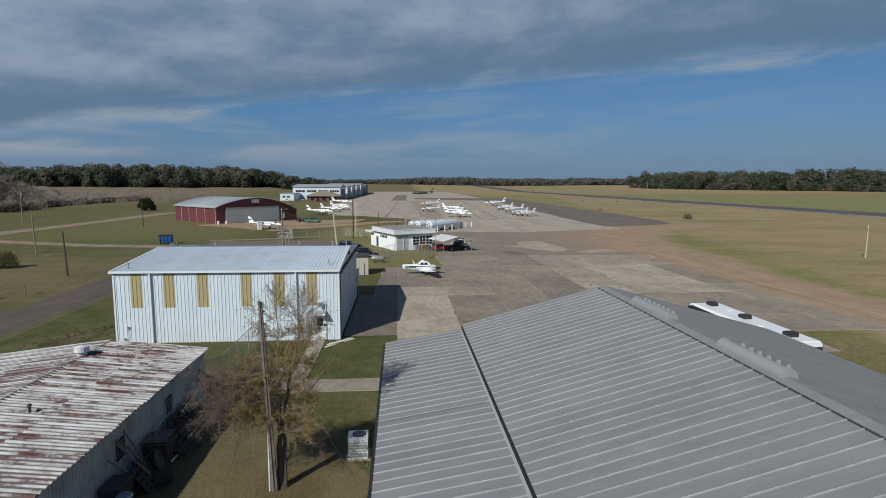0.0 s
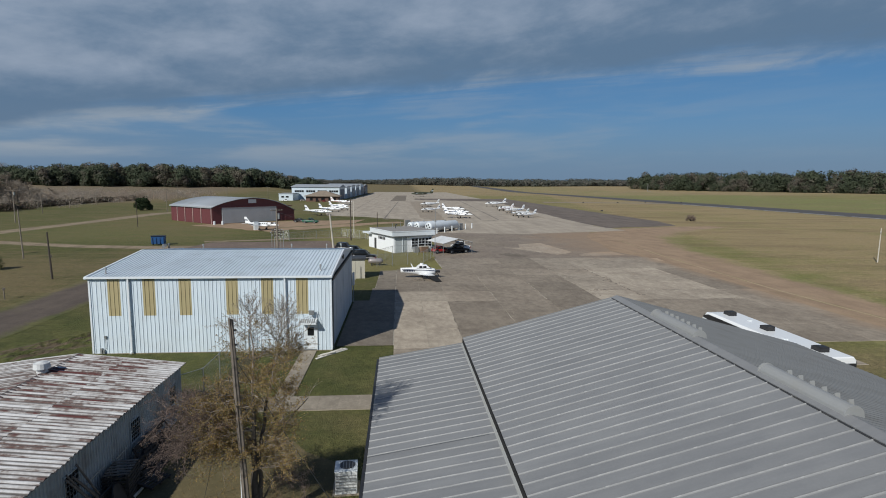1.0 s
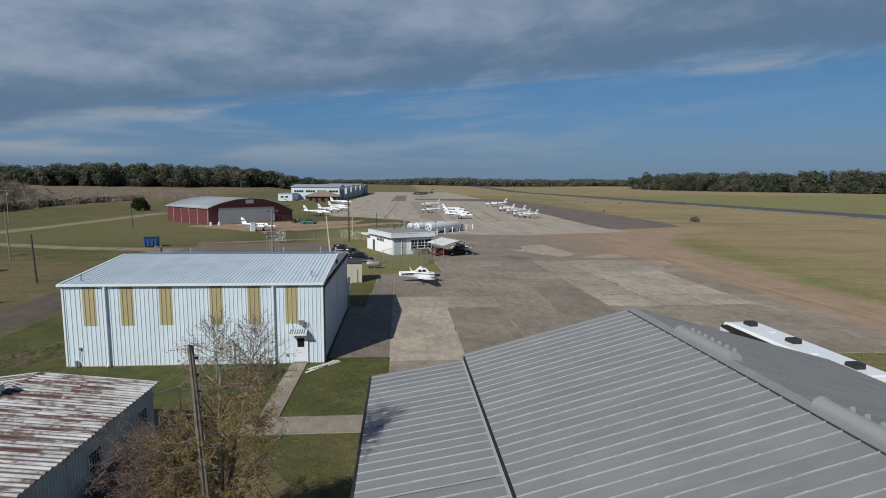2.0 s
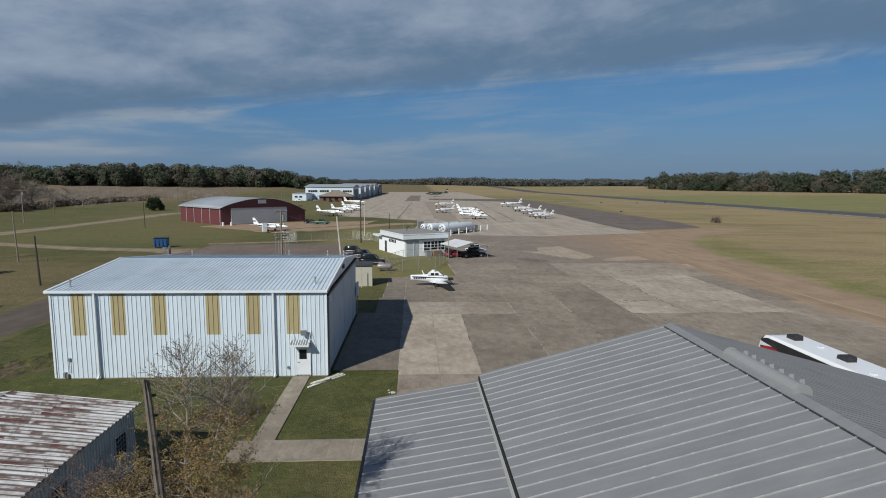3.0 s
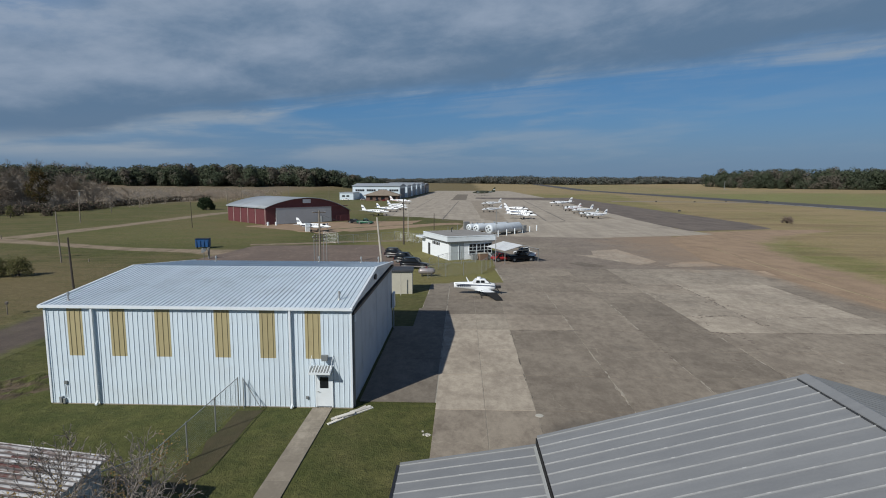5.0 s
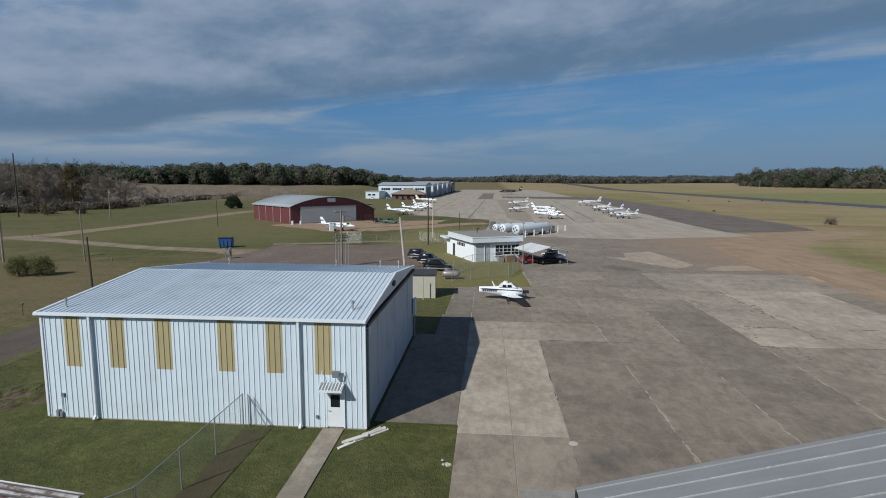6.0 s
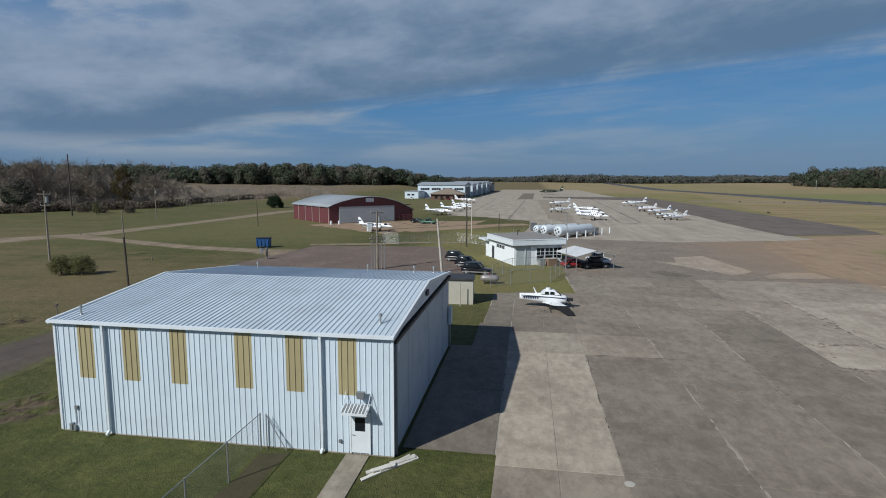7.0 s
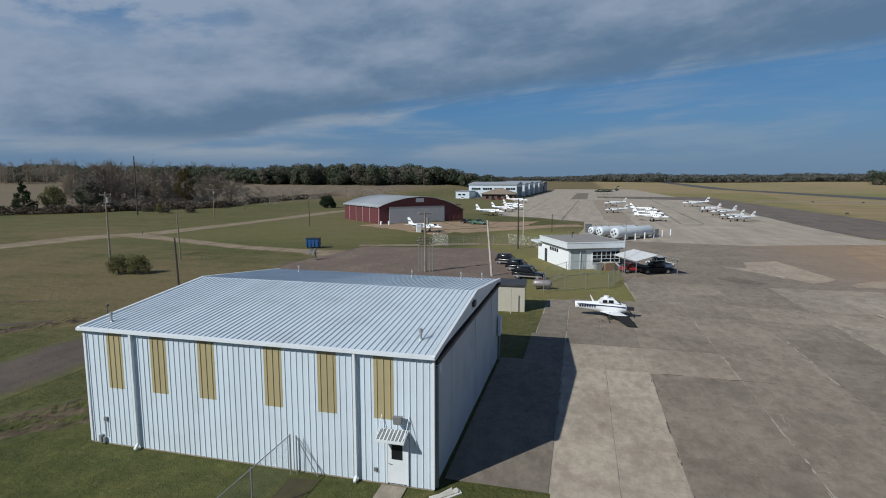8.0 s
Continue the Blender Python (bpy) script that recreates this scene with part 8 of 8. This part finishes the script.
    box(bm, -0.75, 0.1, -0.16, 0.16, 0.0, 0.16), prism(bm, [(0.05, 0.0), (0.85, 0.0), (0.70, 0.30), (0.30, 0.24)], "y", -0.42, -0.08), tube(bm, (-0.5, 0.35, 0.06), (0.5, 0.20, 0.16), 0.06), tube(bm, (-0.2, -0.4, 0.05), (-0.6, 0.3, 0.22), 0.05)
    single("wheel_chock", bm, old_wood, "weathered wooden chocks lying on the concrete", "chock", pose(8.3, 32.3, 0.0, 0, 0, -10))


def make_transport():
    p = make_airplane(turned(30.0, 560.0, 200), 26.0, 30.0, True, white_trim, "large olive-drab transport airplane parked far down the ramp", "", 6, 1.0, olive_paint)
    for ob in p.children_recursive:
        if ob.data and ob.data.materials[0] == plane_white:
            ob.data.materials[0] = olive_paint


# ---- vehicles ----
def car_ring(x, half, low, high):
    """Rounded upright section across a car's body."""
    mid, tall = (low + high) / 2, (high - low) / 2
    pts = []
    for k in range(20):
        a0 = k * math.tau / 20
        cx, sx = math.cos(a0), math.sin(a0)
        pts.append((x, half * math.copysign(abs(cx) ** 0.42, cx), mid + tall * math.copysign(abs(sx) ** 0.42, sx)))
    return pts


def cabin_ring(x0, x1, half, z):
    """Rounded level section through a car's cabin."""
    mid, long = (x0 + x1) / 2, (x1 - x0) / 2
    pts = []
    for k in range(24):
        a0 = k * math.tau / 24
        cx, sx = math.cos(a0), math.sin(a0)
        pts.append((mid + long * math.copysign(abs(cx) ** 0.36, cx), half * math.copysign(abs(sx) ** 0.36, sx), z))
    return pts


def make_car(m, kind, coat, label, length=4.7, width=1.85):
    names = {"suv": "suv", "pickup": "pickup_truck", "car": "car"}
    c = thing(names[kind], label, "car" if kind != "pickup" else "truck", m)
    h = {"suv": (0.98, 1.74), "pickup": (1.02, 1.80), "car": (0.86, 1.42)}[kind]
    L, w = length / 2, width / 2
    belt, top = h
    tail = 0.12 if kind == "car" else 0.0
    body = part("body", loft(bmesh.new(), [car_ring(x, w * k, zl, zt) for x, zl, zt, k in (
        (-L, 0.46, belt - 0.16 - tail, 0.84), (-L + 0.05, 0.38, belt - 0.07 - tail, 0.91), (-L + 0.20, 0.32, belt - tail * 0.6, 0.97), (-L * 0.62, 0.28, belt, 1.0), (0.0, 0.28, belt, 1.0), (L * 0.38, 0.28, belt - 0.01, 1.0),
        (L * 0.50, 0.28, belt - 0.05, 0.99), (L * 0.80, 0.30, belt - 0.12, 0.96), (L * 0.93, 0.34, belt - 0.19, 0.91), (L * 0.985, 0.38, belt - 0.30, 0.85), (L, 0.44, belt - 0.40, 0.80))]), coat, c, "", True)
    span = {"suv": (-L * 0.93, L * 0.40, -L * 0.80, L * 0.06), "pickup": (-L * 0.20, L * 0.42, -L * 0.13, L * 0.14), "car": (-L * 0.78, L * 0.40, -L * 0.36, L * 0.04)}[kind]
    b0, b1, t0, t1 = span
    part("glasshouse", loft(bmesh.new(), [cabin_ring(b0 + (t0 - b0) * f, b1 + (t1 - b1) * f, w * (0.90 - 0.16 * f ** 1.4), belt - 0.05 + (top - 0.01 - belt) * f) for f in (0.0, 0.35, 0.7, 1.0)]), glass_mat, c, "dark tinted glass", True)
    part("roof", loft(bmesh.new(), [cabin_ring(t0 - 0.05 + g0, t1 + 0.07 - g0, w * 0.765 - g0 * 0.6, top - 0.09 + z0) for g0, z0 in ((0.0, 0.0), (0.03, 0.05), (0.12, 0.08), (0.30, 0.095))]), coat, c, "", True)
    for s in (-1, 1):
        for xb, xt in ((b0, t0), (b1, t1), ((b0 + b1) / 2, (t0 + t1) / 2)):
            part("pillar", tube(bmesh.new(), (xb, s * w * 0.885, belt - 0.06), (xt, s * w * 0.745, top - 0.06), 0.045, 0.04, 6), coat, c)
        for x in (-L * 0.62, L * 0.62):
            part("wheel_arch", tube(bmesh.new(), (x, s * (w - 0.30), 0.38), (x, s * (w + 0.004), 0.38), 0.43, 0.43, 18), black_mat, c, "dark wheel arch")
            wheel = part("wheel", tube(bmesh.new(), (x, s * (w - 0.22), 0.35), (x, s * (w + 0.01), 0.35), 0.36, 0.36, 18), rubber_mat, c)
            part("rim", tube(bmesh.new(), (x, s * (w - 0.02), 0.35), (x, s * (w + 0.025), 0.35), 0.22, 0.20, 12), galv_mat, wheel)
        part("headlight", box(bmesh.new(), L * 0.965, L * 0.995, s * w * 0.62 - 0.14, s * w * 0.62 + 0.14, belt - 0.42, belt - 0.30), white_trim, c)
        part("tail_light", box(bmesh.new(), -L - 0.01, -L + 0.05, s * w * 0.78 - 0.08, s * w * 0.78 + 0.08, belt - 0.38, belt - 0.14), red_paint, c)
        part("mirror", box(bmesh.new(), L * 0.30, L * 0.36, s * (w + 0.08) - 0.09, s * (w + 0.08) + 0.09, belt + 0.02, belt + 0.16), coat, c)
        if kind == "suv":
            part("lower_trim", box(bmesh.new(), -L * 0.9, L * 0.9, s * w * 1.0 - 0.02, s * w * 1.0 + 0.02, 0.34, 0.50), silver_paint, c, "silver lower trim")
    if kind == "pickup":
        bm = bmesh.new()
        box(bm, -L * 0.96, -L * 0.24, -w * 0.78, w * 0.78, belt - 0.01, belt + 0.012)
        part("bed", bm, dark_trim, c, "dark open load bed")
        for s in (-1, 1):
            part("bed_rail", box(bmesh.new(), -L * 0.97, -L * 0.22, s * w * 0.86 - 0.06, s * w * 0.86 + 0.06, belt - 0.02, belt + 0.06), coat, c)
    return c


def make_motorhome():
    c = thing("motorhome", "long white motorhome with black and red sides and roof air conditioners", "motorhome", pose(32.35, -7.5, 0))
    L, w, top = 6.45, 1.24, 3.28
    bm = bmesh.new()
    rows = []
    for y, zt, k in ((-L, top - 0.05, 0.98), (-L + 0.1, top, 1.0), (L - 1.2, top, 1.0), (L - 0.5, top - 0.10, 0.98), (L - 0.12, top - 0.42, 0.94), (L + 0.12, 2.3, 0.92), (L + 0.16, 0.6, 0.90)):
        rows.append([(-w * k, y, 0.45), (w * k, y, 0.45), (w * k, y, zt - 0.16), (w * k - 0.14, y, zt), (-w * k + 0.14, y, zt), (-w * k, y, zt - 0.16)])
    part("body", loft(bm, rows), plane_white, c, "white coach body")
    for s in (-1, 1):
        part("side_stripe", prism(bmesh.new(), [(-L, 0.6), (L - 0.2, 0.6), (L - 0.3, 2.9), (L - 1.0, 3.10), (-L, 3.05)], "x", s * (w + 0.012) - 0.012, s * (w + 0.012) + 0.012), black_mat, c, "black painted side")
        part("side_stripe", prism(bmesh.new(), [(L - 3.4, 2.35), (L - 0.3, 1.9), (L - 0.3, 2.35), (L - 1.2, 2.62)], "x", s * (w + 0.02) - 0.02, s * (w + 0.02) + 0.02), red_paint, c, "red sweeping stripe")
        part("side_stripe", prism(bmesh.new(), [(L - 1.5, 2.62), (L - 0.25, 2.4), (L - 0.25, 2.72)], "x", s * (w + 0.03) - 0.02, s * (w + 0.03) + 0.02), white_trim, c, "white sweeping stripe")
        for y in (-L * 0.62, L * 0.66):
            part("wheel", tube(bmesh.new(), (s * (w - 0.25), y, 0.46), (s * (w + 0.01), y, 0.46), 0.5, 0.5, 18), rubber_mat, c)
    part("windshield", prism(bmesh.new(), [(L - 0.50, 3.19), (L - 0.08, 2.90), (L + 0.16, 2.25), (L + 0.19, 1.5), (L + 0.1, 1.5), (L - 0.2, 2.7), (L - 0.52, 3.12)], "x", -w * 0.84, w * 0.84), glass_mat, c, "dark windshield")
    part("rear_panel", box(bmesh.new(), -w * 0.95, w * 0.95, -L - 0.04, -L + 0.02, 0.7, 2.9), black_mat, c, "black rear panel")
    for y in (4.5, 0.0, -5.0):
        bm = bmesh.new()
        loft(bm, [[(-0.30, y - 0.42, top), (0.30, y - 0.42, top), (0.30, y + 0.42, top), (-0.30, y + 0.42, top)], [(-0.30, y - 0.42, top + 0.24), (0.30, y - 0.42, top + 0.24), (0.30, y + 0.38, top + 0.24), (-0.30, y + 0.38, top + 0.24)],
                  [(-0.28, y - 0.40, top + 0.33), (0.28, y - 0.40, top + 0.33), (0.28, y + 0.15, top + 0.33), (-0.28, y + 0.15, top + 0.33)]])
        part("roof_air_conditioner", bm, black_mat, c, "black roof air conditioner")
    for x, y in ((0.4, 2.6), (-0.4, -2.4)):
        part("roof_vent", box(bmesh.new(), x - 0.13, x + 0.13, y - 0.13, y + 0.13, top, top + 0.06), white_trim, c)


def place_aircraft():
    group = "airplanes parked on the ramp"
    twin = "white twin-engine airplane with {} stripe parked on the ramp"
    make_airplane(turned(-35.0, 119.0, -18), 11.0, 12.5, True, navy_paint, "white twin-engine airplane parked by the red hangar", "", 5)
    for x, y, deg, L, span, two, paintwork, words in (
            (-29.6, 194, -18, 12.5, 14, True, navy_paint, "navy"), (-28.4, 223, -20, 11.5, 12.5, True, blue_paint, "blue"), (-25.6, 241, -20, 10.5, 12.0, True, navy_paint, "navy"), (-28.6, 262, -20, 11.5, 12.5, True, blue_paint, "blue"), (-33, 318, -15, 14.5, 15.5, True, red_paint, "red"),
            (29.6, 177, -22, 11.8, 13.5, True, navy_paint, "navy"), (31.0, 199, -22, 11.8, 13.5, True, blue_paint, "blue"), (32.5, 228, -22, 11.8, 13.5, True, navy_paint, "navy"),
            (23.8, 290, 205, 13.0, 13, True, grey_trim, "grey"), (20.6, 224, 205, 10.5, 12, True, navy_paint, "navy"),
            (65.5, 295, 200, 15.0, 16, True, navy_paint, "navy"), (61.2, 239, 205, 10.0, 11.5, False, red_paint, "red"), (63.5, 250, 205, 10.0, 11.5, False, red_paint, "red"),
            (61.4, 217, 205, 11.5, 12.5, True, blue_paint, "blue"), (59.0, 194, 205, 9.5, 11.0, False, green_paint, "green"), (59.0, 182, 203, 10.0, 11.5, False, navy_paint, "navy")):
        make_airplane(turned(x, y, deg), L, span, two, paintwork, twin.format(words) if two else "white single-engine airplane with {} stripe on the ramp".format(words), group, 5 if two else 3, 1.05)


def place_vehicles():
    make_car(turned(-5.4, 67.0, -12), "suv", dark_car, "charcoal suv parked nose-in at the lot edge", 4.3)
    make_car(turned(-2.8, 60.8, -12), "suv", black_paint, "black suv parked in the lot", 4.4)
    make_car(turned(-0.9, 54.5, -8), "suv", black_paint, "black suv with silver lower trim in the lot", 4.6)
    make_car(turned(-25.5, 147.0, -15), "pickup", green_paint, "green pickup truck by the red hangar", 5.6)
    make_car(turned(-29.6, 150.5, -15), "car", black_paint, "black sedan beside the red hangar", 4.8)
    make_car(turned(13.9, 63.6, 22), "car", red_paint, "red car under the carport", 4.2, 1.75)
    make_car(turned(17.0, 63.6, 22), "pickup", black_paint, "black pickup truck under the carport", 5.2)
    make_car(turned(18.3, 68.8, 115), "pickup", plane_white, "white pickup truck behind the carport", 5.4, 1.95)
    make_car(turned(-82.0, 381.0, 0), "pickup", plane_white, "white pickup truck outside the annex", 5.8, 2.0)
    make_car(turned(-70.5, 390.0, 0), "car", silver_paint, "silver car near the brick office", 5.0)
    make_car(turned(-100.0, 330.0, 10), "pickup", plane_white, "white pickup truck on the far grass", 5.6, 2.0)
    make_car(turned(-52.0, 373.0, 90), "car", red_paint, "dark red car in front of the brick office", 4.6)
    make_car(turned(-57.0, 373.0, 90), "suv", dark_car, "charcoal suv in front of the brick office", 4.8)


make_wreck()
make_motorhome()
place_aircraft()
make_transport()
place_vehicles()


# ---- seams of the far ramp ----
seam_mat = asphalt("tar_seam_filler", (0.24, 0.21, 0.18), (0.11, 0.097, 0.085))
for x0, y0, x1, y1 in ((-0.7, 170.4, 4.0, 380), (-0.7, 170.4, 1.2, 166.0), (1.2, 166.0, 14.0, 168.0), (44.2, 166, 49.5, 277), (49.5, 277, 56, 420), (40.7, 160.5, 44.2, 166), (37.2, 166.0, 40.7, 160.5), (37.2, 166.0, 44, 300), (-18, 200, -20, 800), (24, 240, 27, 850)):
    run = math.hypot(x1 - x0, y1 - y0)
    wide = 0.30 if y1 < 450 else 0.16
    single("tar_seam", box(bmesh.new(), -wide, wide, 0, run, -0.0215, -0.012), seam_mat, "dark tar seam in the ramp", "seam", pose(x0, y0, 0, 0, 0, -math.degrees(math.atan2(x1 - x0, y1 - y0))), "ramp seams", "structure")
for pts, tone in (([(0.7, 612), (13.5, 615), (9.8, 402), (-2.1, 399)], 0.52), ([(14, 176), (23, 154), (24, 232), (24, 390), (13, 388)], 0.88), ([(55, 190), (66, 176), (70, 240), (62, 280)], 0.84)):
    ob = patch("pavement_patch", pts, -0.0185, slab_mat, "darker strip of old pavement in the ramp", 0, 0.4, 12.0, "pavement")
    ob.color = (tone * 1.35, tone * 1.33, tone * 1.28, 1)


# ---- slabs of the paved areas ----
make_apron()
make_footpath()
